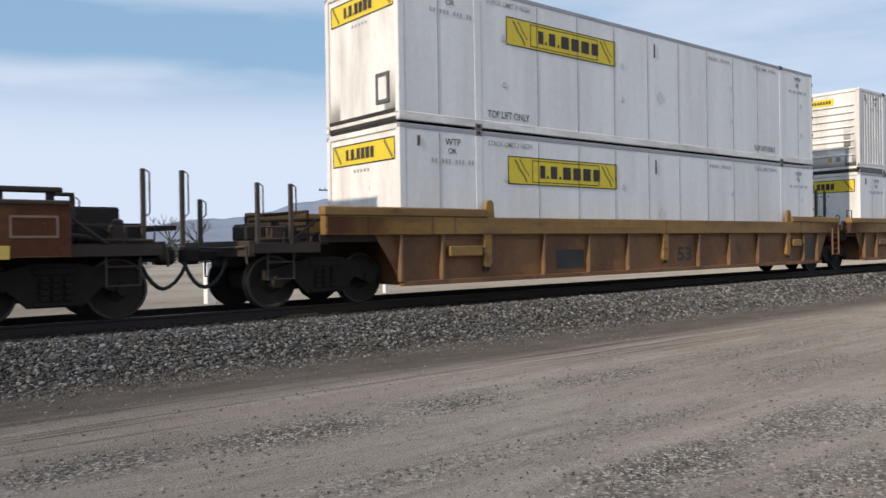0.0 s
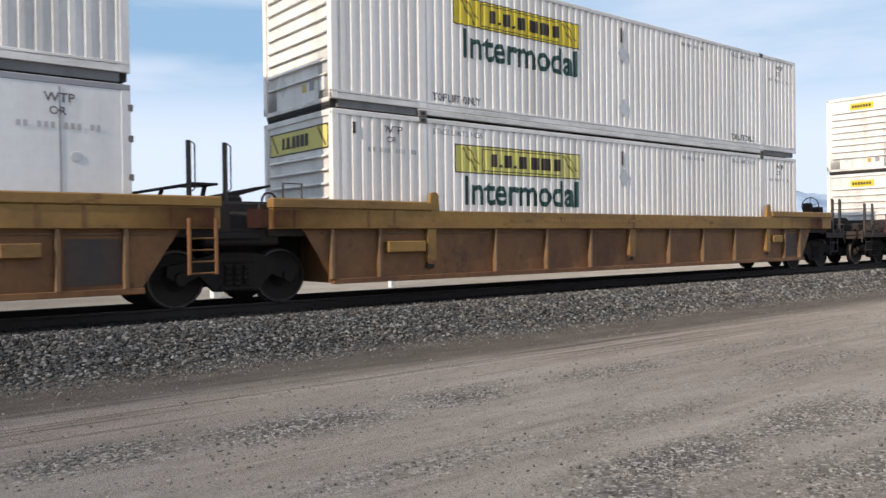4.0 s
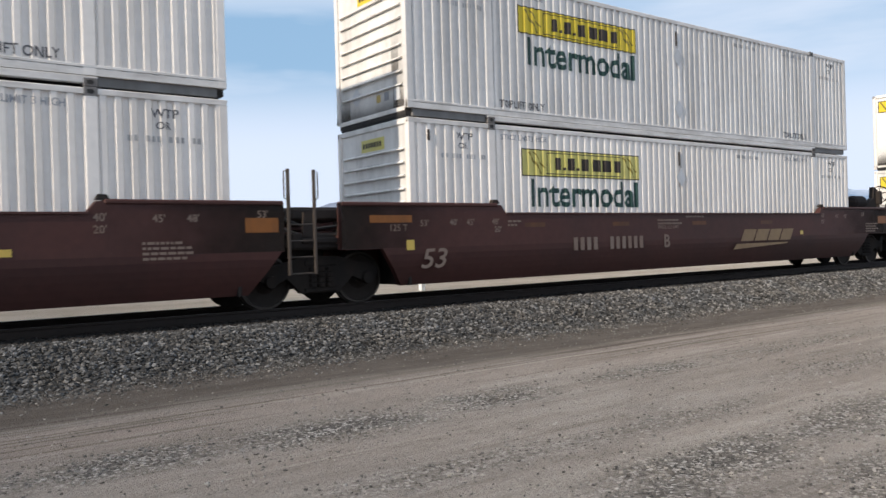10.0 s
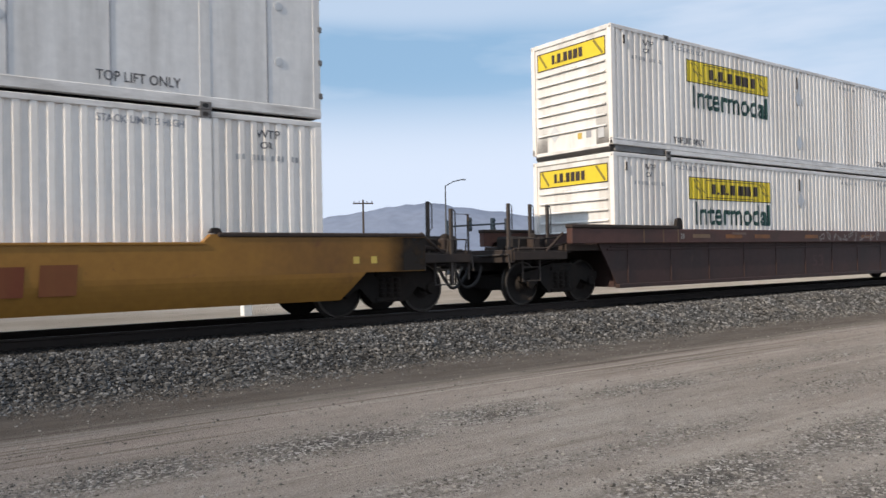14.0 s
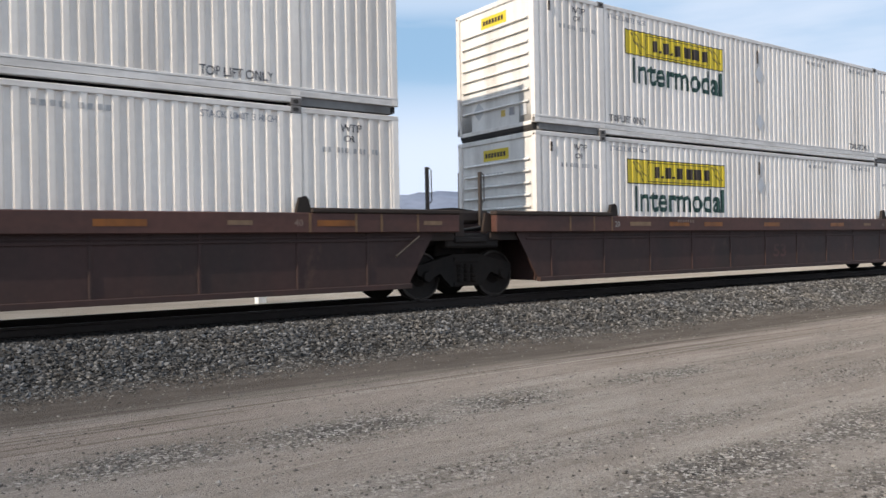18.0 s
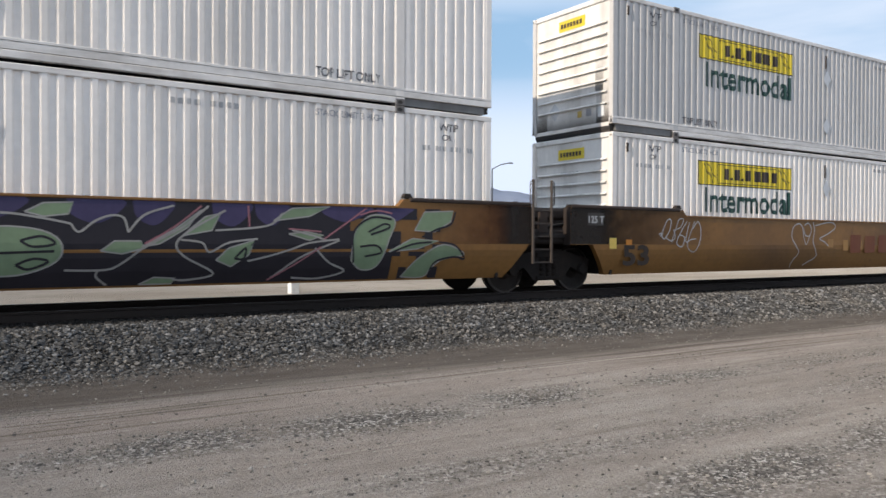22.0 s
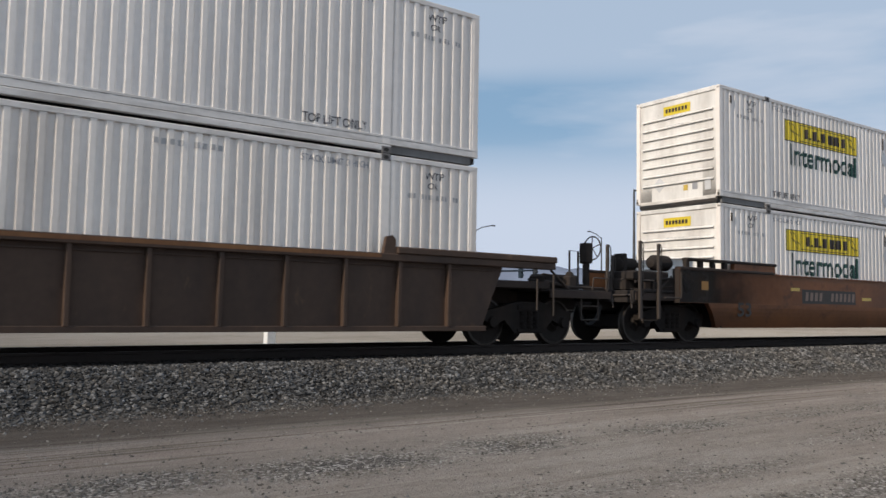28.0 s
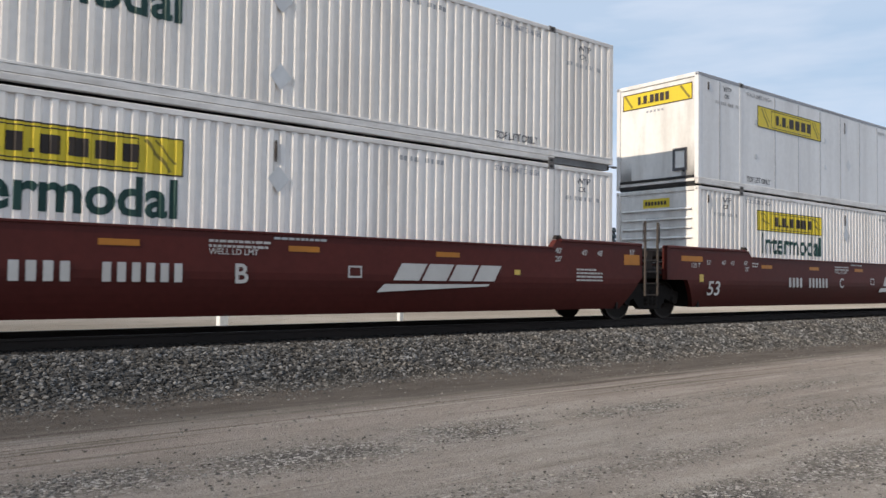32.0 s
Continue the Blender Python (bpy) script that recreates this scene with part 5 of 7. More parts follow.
def side_frame_mesh():
    s = Shape()
    outline = [(-1.13, 0.50), (-1.13, 0.66), (-0.75, 0.74), (-0.3, 0.86), (0.3, 0.86), (0.75, 0.74), (1.13, 0.66), (1.13, 0.50), (0.98, 0.42), (0.80, 0.42), (0.62, 0.50), (0.36, 0.24), (-0.36, 0.24), (-0.62, 0.50), (-0.80, 0.42), (-0.98, 0.42)]
    s.plate(outline, -0.07, 0.07)
    for x in (-0.16, 0.0, 0.16):
        for k in range(4):
            s.lathe([(0.34 + 0.09 * k, 0.065), (0.40 + 0.09 * k, 0.065)], (x, -0.085, 0), 2, 8)
    s.box(-0.30, 0.30, -0.10, 0.0, 0.70, 0.80, 0.01).box(-0.30, 0.30, -0.10, 0.0, 0.26, 0.33, 0.01)
    for x in (-0.915, 0.915):
        s.lathe([(-0.13, 0.02), (-0.13, 0.10), (-0.06, 0.12)], (x, 0, WHEEL_R), 1, 12)
    me = s.mesh("side_frame")
    me.materials.append(SOOTED)
    return me


WHEELSET, SIDE_FRAME = wheelset_mesh(), side_frame_mesh()
BOLSTER = Shape().box(-0.22, 0.22, -1.0, 1.0, 0.52, 0.82, 0.03).mesh("bolster")
BOLSTER.materials.append(BLACK)


def truck(car, x):
    t = part("truck", BOLSTER, BLACK, car, "black cast-steel truck", at=pose(x, 0, RAIL_Z - CAR_Z))
    for side in (-1, 1):
        part("side_frame", SIDE_FRAME, BLACK, t, at=pose(0, side * 1.0, 0, 0, 0, 0 if side < 0 else 180))
    part("brake_beam", Shape().box(-1.05, 1.05, -0.64, 0.64, 0.30, 0.62, 0.04), BLACK, t)
    for dx in (-0.9, 0.9):
        SPINNERS.append((part("wheelset", WHEELSET, WHEEL, t, at=pose(dx, 0, WHEEL_R)), dx))


def mirrored(build):
    for near in (True, False):
        build(-1 if near else 1, near)


def slab(poly, sign, y_out, y_in):
    return Shape().plate(poly, (lambda z: sign * (y_out(z) if callable(y_out) else y_out)), (lambda z: sign * (y_in(z) if callable(y_in) else y_in)))


def well_smooth(car, x, le, re, top, high, bot, mat, shoulder=0.86, taper=0.5, cut=2.0, side_label="", fore=None, aft=None, sooty=False):
    """A smooth-sided well: side walls with raised ends, an in-turned foot, end bulkheads and floor."""
    walls = {}

    def build(sg, near):
        up = [(x + le, shoulder), (x + re, shoulder), (x + re, high), (x + LONG - cut, high), (x + LONG - cut - 0.14, top), (x + cut + 0.12, top), (x + cut - 0.02, high), (x + le, high)]
        w = part("side_wall", slab(up, sg, 1.5, 1.36), mat, car, side_label if near else "")
        walls[near] = w
        foot = lambda z: 1.5 - 0.42 * max(0.0, shoulder - z) ** 1.7
        s, n, steps = Shape(), 0, 6
        for i in range(steps + 1):
            k = i / steps
            z, d = shoulder + (bot - shoulder) * k, 0.25 + taper * (1 - k)
            s.v += [(x - d, sg * foot(z), z), (x + LONG + d, sg * foot(z), z), (x + LONG + d, sg * (foot(z) - 0.12), z), (x - d, sg * (foot(z) - 0.12), z)]
        for i in range(steps):
            s.f += [[4 * i + j, 4 * i + 4 + j, 4 * i + 4 + (j + 1) % 4, 4 * i + (j + 1) % 4] for j in range(4)]
        s.f += [[0, 1, 2, 3], [4 * steps + j for j in range(4)]]
        part("lower_side", s, mat, w)
        if near:
            for a, b, kind in ((le, 4.2 if sooty else 1.6, fore), (re, LONG - 2.4, aft)):
                if kind:
                    p, q = sorted((a, b))
                    part("stain", bars([rect(x + p, x + q, shoulder + 0.01, high - 0.04)], -1.5025), kind, w)
            # dark cover added so the wall's sunlit end face shows no bright edge
            for e in (le, re):
                if mat not in (OXIDE, MAROON):
                    part("end_plate", Shape().box(x + e - 0.014, x + e + 0.014, -1.498, -1.30, shoulder - 0.01, high - 0.02, 0.004), GRIME, w)
            if sooty:
                part("stain", bars([rect(x + le, x + 0.35, shoulder + 0.01, high - 0.05)], -1.5032), SOOT_THICK_FORE, w)
                part("stain", bars([rect(x + re - 1.0, x + re, shoulder + 0.01, high - 0.05)], -1.5032), SOOT_THICK_AFT, w)
        y0, y1 = sorted((sg * 1.52, sg * 1.34))
        part("top_lip", Shape().box(x + cut + 0.1, x + LONG - cut - 0.1, y0, y1, top - 0.03, top + 0.012, 0.008), mat, w)
        for a, b in ((le, cut - 0.1), (LONG - cut + 0.1, re)):
            part("end_cap", Shape().box(x + a, x + b, y0, y1, high - 0.045, high + 0.03, 0.02), GRIME if mat in (AMBER, AMBER_OLD, RUSTBROWN) else mat, w)
            part("guide", Shape().plate([(x + (b if a < 5 else a) - 0.10, high + 0.02), (x + (b if a < 5 else a) + 0.10, high + 0.02), (x + (b if a < 5 else a) + 0.04, high + 0.10), (x + (b if a < 5 else a) - 0.06, high + 0.10)], *sorted((sg * 1.46, sg * 1.36))), BLACK, w)

    mirrored(build)
    part("well_floor", Shape().box(x - 0.1, x + LONG + 0.1, -1.19, 1.19, bot + 0.04, FLOOR_Z - 0.005), BLACK, car)
    for a, b in ((x + le, x - 0.12), (x + LONG + 0.12, x + re)):
        part("end_deck", Shape().box(a, b, -1.36, 1.36, shoulder + 0.10, shoulder + 0.24, 0.01).box(a, b, -0.35, 0.35, 0.52, shoulder + 0.1), GRIME if mat in (AMBER, AMBER_OLD, RUSTBROWN) else mat, car)
    for a in (x - 0.12, x + LONG + 0.06):
        part("bulkhead", Shape().box(a, a + 0.06, -1.36, 1.36, bot, high - 0.15), BLACK, car)
    return walls[True]


def well_ribbed(car, x, le, re, top, high, bot, mat, chord, ribs, depth=0.34, rib_w=0.10, wide=(), taper=0.62, proud=1.50, fork=None, rib_mat=None):
    """A ribbed well: a box chord along the top, a recessed sheet, upright ribs and a bottom flange."""
    walls = {}

    def build(sg, near):
        ch = top - depth
        sheet = [(x - 0.05, bot), (x + LONG + 0.05, bot), (x + LONG + 0.05 + taper, ch + 0.02), (x + re - 0.25, ch + 0.02), (x + re - 0.25, ch + 0.1), (x + le + 0.25, ch + 0.1), (x + le + 0.25, ch + 0.02), (x - 0.05 - taper, ch + 0.02)]
        w = part("side_wall", slab(sheet, sg, 1.40, 1.35), mat, car)
        walls[near] = w
        y0, y1 = sorted((sg * 1.52, sg * 1.35))
        part("top_chord", Shape().box(x + le, x + re, y0, y1, ch, top, 0.015), chord, w)
        part("chord_ledge", Shape().box(x - 0.3, x + LONG + 0.3, *sorted((sg * 1.425, sg * 1.395)), ch - 0.085, ch - 0.06, 0.004), rib_mat or mat, w)
        if rib_mat:
            part("chord_joint", Shape().box(x + 7.985, x + 8.005, *sorted((sg * 1.5225, sg * 1.50)), ch - 0.002, top + 0.002), DARK_FILL, w)
        part("bottom_flange", Shape().box(x - 0.1, x + LONG + 0.1, *sorted((sg * 1.49, sg * 1.36)), bot - 0.02, bot + 0.07, 0.008), mat, w)
        for u in ribs:
            if u in wide:
                # a short box bracket that hangs from the chord, open and dark at its foot
                part("bracket", Shape().plate([(x + u - 0.10, ch + 0.005), (x + u + 0.10, ch + 0.005), (x + u + 0.10, bot + 0.34), (x + u + 0.05, bot + 0.27), (x + u - 0.06, bot + 0.27), (x + u - 0.10, bot + 0.32)], *sorted((sg * 1.505, sg * 1.395))), chord, w)
                part("bracket_foot", Shape().box(x + u - 0.075, x + u + 0.075, *sorted((sg * 1.47, sg * 1.398)), bot + 0.19, bot + 0.275, 0.01), BLACK, w)
            else:
                part("rib", Shape().box(x + u - rib_w / 2, x + u + rib_w / 2, *sorted((sg * proud, sg * 1.395)), bot + 0.06, ch + 0.005, 0.008), rib_mat or mat, w)
        y0, y1 = sorted((sg * 1.545, sg * 1.33))
        for a, b in ((le - 0.02, 1.98), (LONG - 1.85, re + 0.02)):
            part("end_cap", Shape().box(x + a, x + b, y0, y1, top - 0.005, high, 0.02), GRIME if fork else chord, w)
        for u in (2.06, LONG - 1.98):
            part("guide", Shape().plate([(x + u - 0.13, top - 0.02), (x + u + 0.13, top - 0.02), (x + u + 0.11, high + 0.12), (x + u + 0.05, high + 0.19), (x + u - 0.07, high + 0.16)], *sorted((sg * 1.50, sg * 1.42))), fork or chord, w)

    mirrored(build)
    part("well_floor", Shape().box(x - 0.1, x + LONG + 0.1, -1.36, 1.36, bot + 0.02, FLOOR_Z - 0.005), BLACK, car)
    for a, b in ((x + le, x - 0.12), (x + LONG + 0.12, x + re)):
        part("end_deck", Shape().box(a, b, -1.34, 1.34, 1.02, 1.16, 0.01).box(a, b, -0.35, 0.35, 0.5, 1.02), GRIME, car)
    for a in (x - 0.12, x + LONG + 0.06):
        part("bulkhead", Shape().box(a, a + 0.06, -1.34, 1.34, bot, top - 0.05), mat, car)
    return walls[True]


def joint(car, x, dark=BLACK):
    """The articulated joint over a shared truck, x at its middle."""
    truck(car, x)
    part("articulation", Shape().box(x - 0.95, x + 0.95, -0.42, 0.42, 0.86, 1.12, 0.04).box(x - 0.35, x + 0.35, -0.55, 0.55, 0.7, 0.95, 0.04), BLACK, car)
    part("walkway", Shape().box(x - 0.75, x + 0.75, -0.9, 0.9, 1.22, 1.27).box(x - 0.5, x + 0.4, 0.1, 0.9, 1.27, 1.55, 0.08), dark, car)
    part("side_bearing", Shape().box(x - 0.62, x + 0.66, -1.28, -0.95, 0.88, 1.16, 0.04).box(x - 0.45, x + 0.30, -1.34, -1.1, 0.98, 1.08, 0.02), BLACK, car)
    part("brake_pipe", Shape().rod([(x - 0.95, -1.2, 1.30), (x - 0.4, -1.24, 1.10), (x + 0.1, -1.26, 1.02), (x + 0.6, -1.24, 1.2), (x + 1.0, -1.2, 1.38)], 0.03, 6), HOSE, car)
    part("brake_pipe", Shape().rod([(x - 0.75, -1.1, 1.42), (x - 0.2, -1.15, 1.22), (x + 0.35, -1.15, 1.28), (x + 0.8, -1.1, 1.45)], 0.024, 6), HOSE, car)
    part("hanger_plate", Shape().plate([(x - 0.42, 1.10), (x - 0.20, 1.10), (x - 0.22, 1.50), (x - 0.40, 1.50)], -1.30, -1.24), GRIME, car)
    part("hanger_plate", Shape().plate([(x + 0.22, 1.16), (x + 0.62, 1.22), (x + 0.66, 1.52), (x + 0.30, 1.54)], -1.32, -1.26), GRIME, car)
    part("cross_beam", Shape().box(x - 0.52, x + 0.62, -1.05, 1.05, 1.36, 1.60, 0.05), GRIME, car)


def ladder(car, x, z0, z1, w=0.46, mat=IRON, y=-1.53, rungs=5, flat=True):
    s = part("ladder", Shape().rod([(x, y, z0), (x, y, z1)], 0.030, 6).rod([(x + w, y, z0), (x + w, y, z1)], 0.030, 6), mat, car, "steel ladder rails")
    if z1 > 1.9:
        for a, d in ((x, -1), (x + w, 1)):
            part("hoop", Shape().rod([(a, y, z1 - 0.03), (a + d * 0.07, y, z1 - 0.04), (a + d * 0.07, y, z1 - 0.46), (a, y, z1 - 0.50)], 0.011, 5), mat, s)
    for i in range(rungs):
        z = z0 + (z1 - z0) * 0.62 * i / max(rungs - 1, 1) + 0.02
        part("rung", Shape().rod([(x, y, z), (x + w, y, z)], 0.014, 6), mat, s)
    return s


def stanchion(car, x, z0, z1, y=-1.35, mat=IRON):
    """An upright safety rail with its thin hoop beside it."""
    s = part("stanchion", Shape().box(x - 0.035, x + 0.035, y - 0.03, y + 0.03, z0, z1, 0.008), mat, car)
    part("hoop", Shape().rod([(x + 0.05, y, z0 + 0.45), (x + 0.10, y, z0 + 0.5), (x + 0.10, y, z1 - 0.06), (x + 0.05, y, z1 - 0.02)], 0.012, 6), mat, s)


def brake_wheel(car, x, y, z, r=0.28, mat=BLACK, stand=True, d=1):
    w = part("brake_wheel", Shape().ring((x, y, z), r, 0.016, 0), mat, car, "spoked hand brake wheel")
    for k in range(5):
        a = 2 * math.pi * k / 5 + 0.3
        part("spoke", Shape().rod([(x, y, z), (x, y + r * math.cos(a), z + r * math.sin(a))], 0.011, 5), mat, w)
    if stand:
        part("brake_housing", Shape().box(*sorted((x - d * 0.28, x - d * 0.09)), y - 0.13, y + 0.13, z - 0.34, z + 0.10, 0.03).box(*sorted((x - d * 0.24, x - d * 0.13)), y - 0.06, y + 0.06, 1.1, z - 0.32, 0.01), mat, car)


def hose(car, x, dx):
    pts = [(x + dx * k / 8, -0.35 - 0.03 * math.sin(k), 0.72 - 0.42 * math.sin(math.pi * min(k / 8, 1)) ** 0.8) for k in range(9)]
    part("air_hose", Shape().rod(pts, 0.034, 6), HOSE, car)


def car_end(car, x, d, mat, reach=2.2, deck=0.98):
    """The coupler end of a car: x where the well body ends, d -1 or 1 the way outwards."""
    tip = x + d * reach
    a, b = sorted((x - d * 0.2, tip))
    part("draft_sill", Shape().box(a, b, -0.32, 0.32, 0.62, 0.98, 0.03), BLACK, car)
    part("end_platform", Shape().box(a, b, -1.30, 1.30, deck, deck + 0.06, 0.006), mat, car)
    k = Shape().box(*sorted((tip, tip + d * 0.42)), -0.10, 0.10, 0.74, 0.92, 0.03).box(*sorted((tip + d * 0.36, tip + d * 0.66)), -0.16, 0.16, 0.68, 0.98, 0.06)
    part("coupler", k, BLACK, car)
    part("end_beam", Shape().box(*sorted((tip - d * 0.05, tip + d * 0.06)), -1.35, 1.35, 0.80, 1.06, 0.01), mat, car)
    for y in (-1.28, 1.28):
        step = part("sill_step", Shape().rod([(tip - d * 0.30, y, 1.0), (tip - d * 0.30, y, 0.42), (tip - d * 0.78, y, 0.42), (tip - d * 0.78, y, 1.0)], 0.022, 6), IRON, car)
        part("tread", Shape().rod([(tip - d * 0.30, y, 0.70), (tip - d * 0.78, y, 0.70)], 0.016, 6), IRON, step)
    part("brake_gear", Shape().box(*sorted((x + d * 0.2, x + d * 1.2)), -0.95, -0.45, 1.04, 1.34, 0.05).rod([(x, -0.7, 1.22), (tip - d * 0.2, -0.9, 1.12)], 0.03, 6), BLACK, car)
    hose(car, tip, d * 0.75)
    at = lambda a, y, z: (x + d * a, y, z)
    part("side_channel", Shape().box(*sorted((x, tip)), -1.37, -1.305, deck - 0.13, deck + 0.03, 0.008), GRIME, car)
    part("uncoupling_lever", Shape().rod([(tip + d * 0.09, -1.34, deck - 0.30), (tip + d * 0.09, -1.30, deck - 0.02), (tip + d * 0.12, -0.35, deck - 0.04), (tip + d * 0.40, -0.15, deck - 0.02)], 0.020, 6), IRON, car)
    part("train_pipe", Shape().rod([at(-0.1, -1.27, deck + 0.20), at(0.25, -1.27, deck + 0.16), at(0.45, -1.24, deck + 0.10), at(reach - 0.1, -1.24, deck + 0.09)], 0.030, 6), GRIME, car)
    part("train_pipe", Shape().rod([at(0.0, -1.12, deck + 0.34), at(0.5, -1.14, deck + 0.30), at(0.7, -1.14, deck + 0.12), at(reach - 0.2, -1.05, deck + 0.12)], 0.022, 6), BLACK, car)
    valve = part("brake_valve", Shape().box(*sorted((x + d * 0.62, x + d * 0.86)), -1.22, -1.02, deck + 0.08, deck + 0.33, 0.03), GRIME, car)
    part("valve_cap", Shape().lathe([(0.0, 0.09), (0.07, 0.08), (0.10, 0.03)], (x + d * 0.74, -1.12, deck + 0.32), 2, 10), BLACK, valve)
    part("grab_iron", Shape().rod([at(reach - 0.12, -1.36, deck + 0.05), at(reach - 0.12, -1.40, deck + 0.30), at(reach - 0.55, -1.40, deck + 0.30), at(reach - 0.55, -1.36, deck + 0.05)], 0.016, 6), IRON, car)
    part("brace", Shape().rod([at(0.05, -1.30, deck + 0.42), at(0.55, -1.30, deck + 0.04)], 0.026, 6), GRIME, car)
    part("brake_rod", Shape().rod([at(-0.3, -0.85, 0.62), at(reach - 0.3, -0.55, 0.58)], 0.024, 6), SOOTED, car)
    return tip


def cells(x, z, h, widths, gap=0.05, lean=0.0):
    out = []
    for w in widths:
        if w > 0:
            out.append(rect(x, x + w, z, z + h, lean))
        x += abs(w) + gap
    return out


Y_S, Y_R = -1.504, -1.404


def reporting(wall, x, z, h, mat, y=Y_S, panel=None, lean=0.0, width=None):
    """Reporting mark and number as bars, on a dark panel where the car has one."""
    k = (width or 7.6 * h) / 7.6
    if panel:
        part("number_panel", bars([rect(x - 0.14, x + k * 7.6, z - 0.07, z + h + 0.07)], y), panel, wall)
    each("number_block", cells(x, z, h, [k * 0.40] * 4 + [-k * 0.8] + [k * 0.38] * 6, k * 0.27, lean), y - 0.003, mat, wall)


def company_bars(wall, x, z, w, h, mat, y, label=""):
    """A faded three-part company mark as three broad plain blocks."""
    for k, tall in ((0.0, 1.0), (0.36, 0.96), (0.72, 1.0)):
        part("company_mark", bars([rect(x + w * k, x + w * (k + 0.26), z, z + h * tall, 0.03)], y), mat, wall, label)


def stencil_lines(wall, x, z, mat, rows=4, w=0.7, y=Y_S):
    out = []
    for r in range(rows):
        k, e = x, x + w * random.uniform(0.7, 1.0)
        while k < e:
            n = random.uniform(0.04, 0.12)
            out.append(rect(k, k + n, z - 0.075 * r, z - 0.075 * r + 0.038))
            k += n + 0.02
    part("stencil_lines", bars(out, y - 0.002), mat, wall)


def marks_maroon(wall, x, letter, ink, bright, tail=0.0):
    """The decals along a maroon well's near side."""
    y = Y_S
    shift, nudge = {"A": (-0.08, -0.20), "C": (0.20, 0.0), "B": (0.28, 0.12) if bright else (0.12, -0.08)}[letter]
    reporting(wall, x + 3.85 + shift, 0.70, 0.27, ink, width=2.3)
    part("letter", words(letter, x + 7.05 + nudge, 0.69, 0.30, y - 0.003, bold=0.02), ink, wall)
    # slanted emblem blocks over a long wedge
    part("emblem", bars(cells(x + 10.06, 0.765, 0.30, [0.56, 0.56, 0.54, 0.52], 0.06, 0.18) + [[(x + 9.72, 0.56), (x + 12.25, 0.67), (x + 12.30, 0.71), (x + 9.88, 0.70)]], y - 0.003), DECAL_CLEAN if bright else EMBLEM_GOLD, wall, "slanted pale emblem with an underline")
    part("length_mark", words("53", x + 0.05, 0.48, 0.36, y - 0.003, bold=0.012, slant=0.25, width=0.60), ink, wall)
    each("reflector", [rect(x + a, x + a + 0.55, 1.20, 1.29) for a in (2.6, 5.2, 8.05, 11.0)], y - 0.003, DECAL_O if bright else DECAL_DIM, wall)
    if bright:
        part("stencil_frame", bars(frame_bars(x + 9.15, x + 9.42, 0.80, 1.0, 0.03), y - 0.003), ink, wall)
    each("reflector", [rect(x - 1.0, x - 0.12, 1.31, 1.44), rect(x + 16.3 + tail, x + 16.85 + tail, 1.17, 1.40)], y - 0.003, DECAL_O if bright else DECAL_MID, wall)
    each("label_plate", [rect(x - 0.25, x - 0.08, 0.82, 1.0), rect(x + 12.95, x + 13.1, 0.9, 1.0)], y - 0.003, DECAL_Y, wall)
    for a, z, r, w in ((2.15, 1.30, 2, 0.35), (7.8, 1.38, 1, 0.9), (6.75, 1.30, 2, 1.0), (14.75 + 1.6 * tail, 1.02 + 0.1 * tail, 4, 0.8)):
        stencil_lines(wall, x + a, z, ink, r, w)
    for text, a, z in (("53'", 0.06, 1.24), ("40'", 0.72, 1.25), ("45'", 1.12, 1.25), ("48'", 1.74, 1.26), ("20'", 1.80, 1.11), ("40'", 14.1, 1.36), ("20'", 14.1, 1.19), ("45'", 14.9, 1.34), ("48'", 15.4, 1.34), ("53'", 16.5, 1.40)):
        part("length_stencil", words(text, x + a, z, 0.12, y - 0.003, bold=0.015), ink, wall)
    part("load_stencil", words("WELL LD LMT", x + 6.75, 1.12, 0.09, y - 0.003, bold=0.01), ink, wall)
    part("load_stencil", words("125 T", x - 0.58, 1.16, 0.12, y - 0.003, bold=0.012), ink, wall)


def marks_amber(wall, x):
    y = Y_S
    part("length_mark", words("53", x + 0.10, 0.42, 0.44, y - 0.006, bold=0.035, width=0.80), INK_OLD, wall, "faded dark length mark")
    each("label_plate", [rect(x - 0.28, x - 0.08, 0.78, 1.0)], y - 0.003, DECAL_Y, wall)
    each("reflector", [rect(x + 0.2, x + 0.38, 0.8, 0.97)], y - 0.003, DECAL_O, wall)


def curve(pts, n=5):
    """A smooth path through a few points."""
    p = [pts[0], *pts, pts[-1]]
    out = []
    for i in range(1, len(p) - 2):
        for k in range(n):
            t = k / n
            w = (-0.5 * t + t * t - 0.5 * t ** 3, 1 - 2.5 * t * t + 1.5 * t ** 3, 0.5 * t + 2 * t * t - 1.5 * t ** 3, -0.5 * t * t + 0.5 * t ** 3)
            out.append(tuple(sum(w[j] * p[i - 1 + j][c] for j in range(4)) for c in (0, 1)))
    return out + [pts[-1]]


def foot_y(z, shoulder=0.86):
    return -1.5 + 0.42 * max(0.0, shoulder - z) ** 1.7


def lay(wall, polys, off, mat, lab, name="graffiti"):
    """Sprayed shapes that follow the wall and its in-turned foot."""
    s, at = Shape(), {}
    for p in polys:
        f = []
        for a, b in p:
            b = min(max(b, 0.27), 1.475)
            key = (round(a, 3), round(b, 3))
            if key not in at:
                at[key] = len(s.v)
                s.v.append((a, foot_y(b) - 0.004 - off, b))
            f.append(at[key])
        if len(set(f)) > 2:
            s.f.append(list(dict.fromkeys(f)))
    return part(name, s, mat, wall, lab)


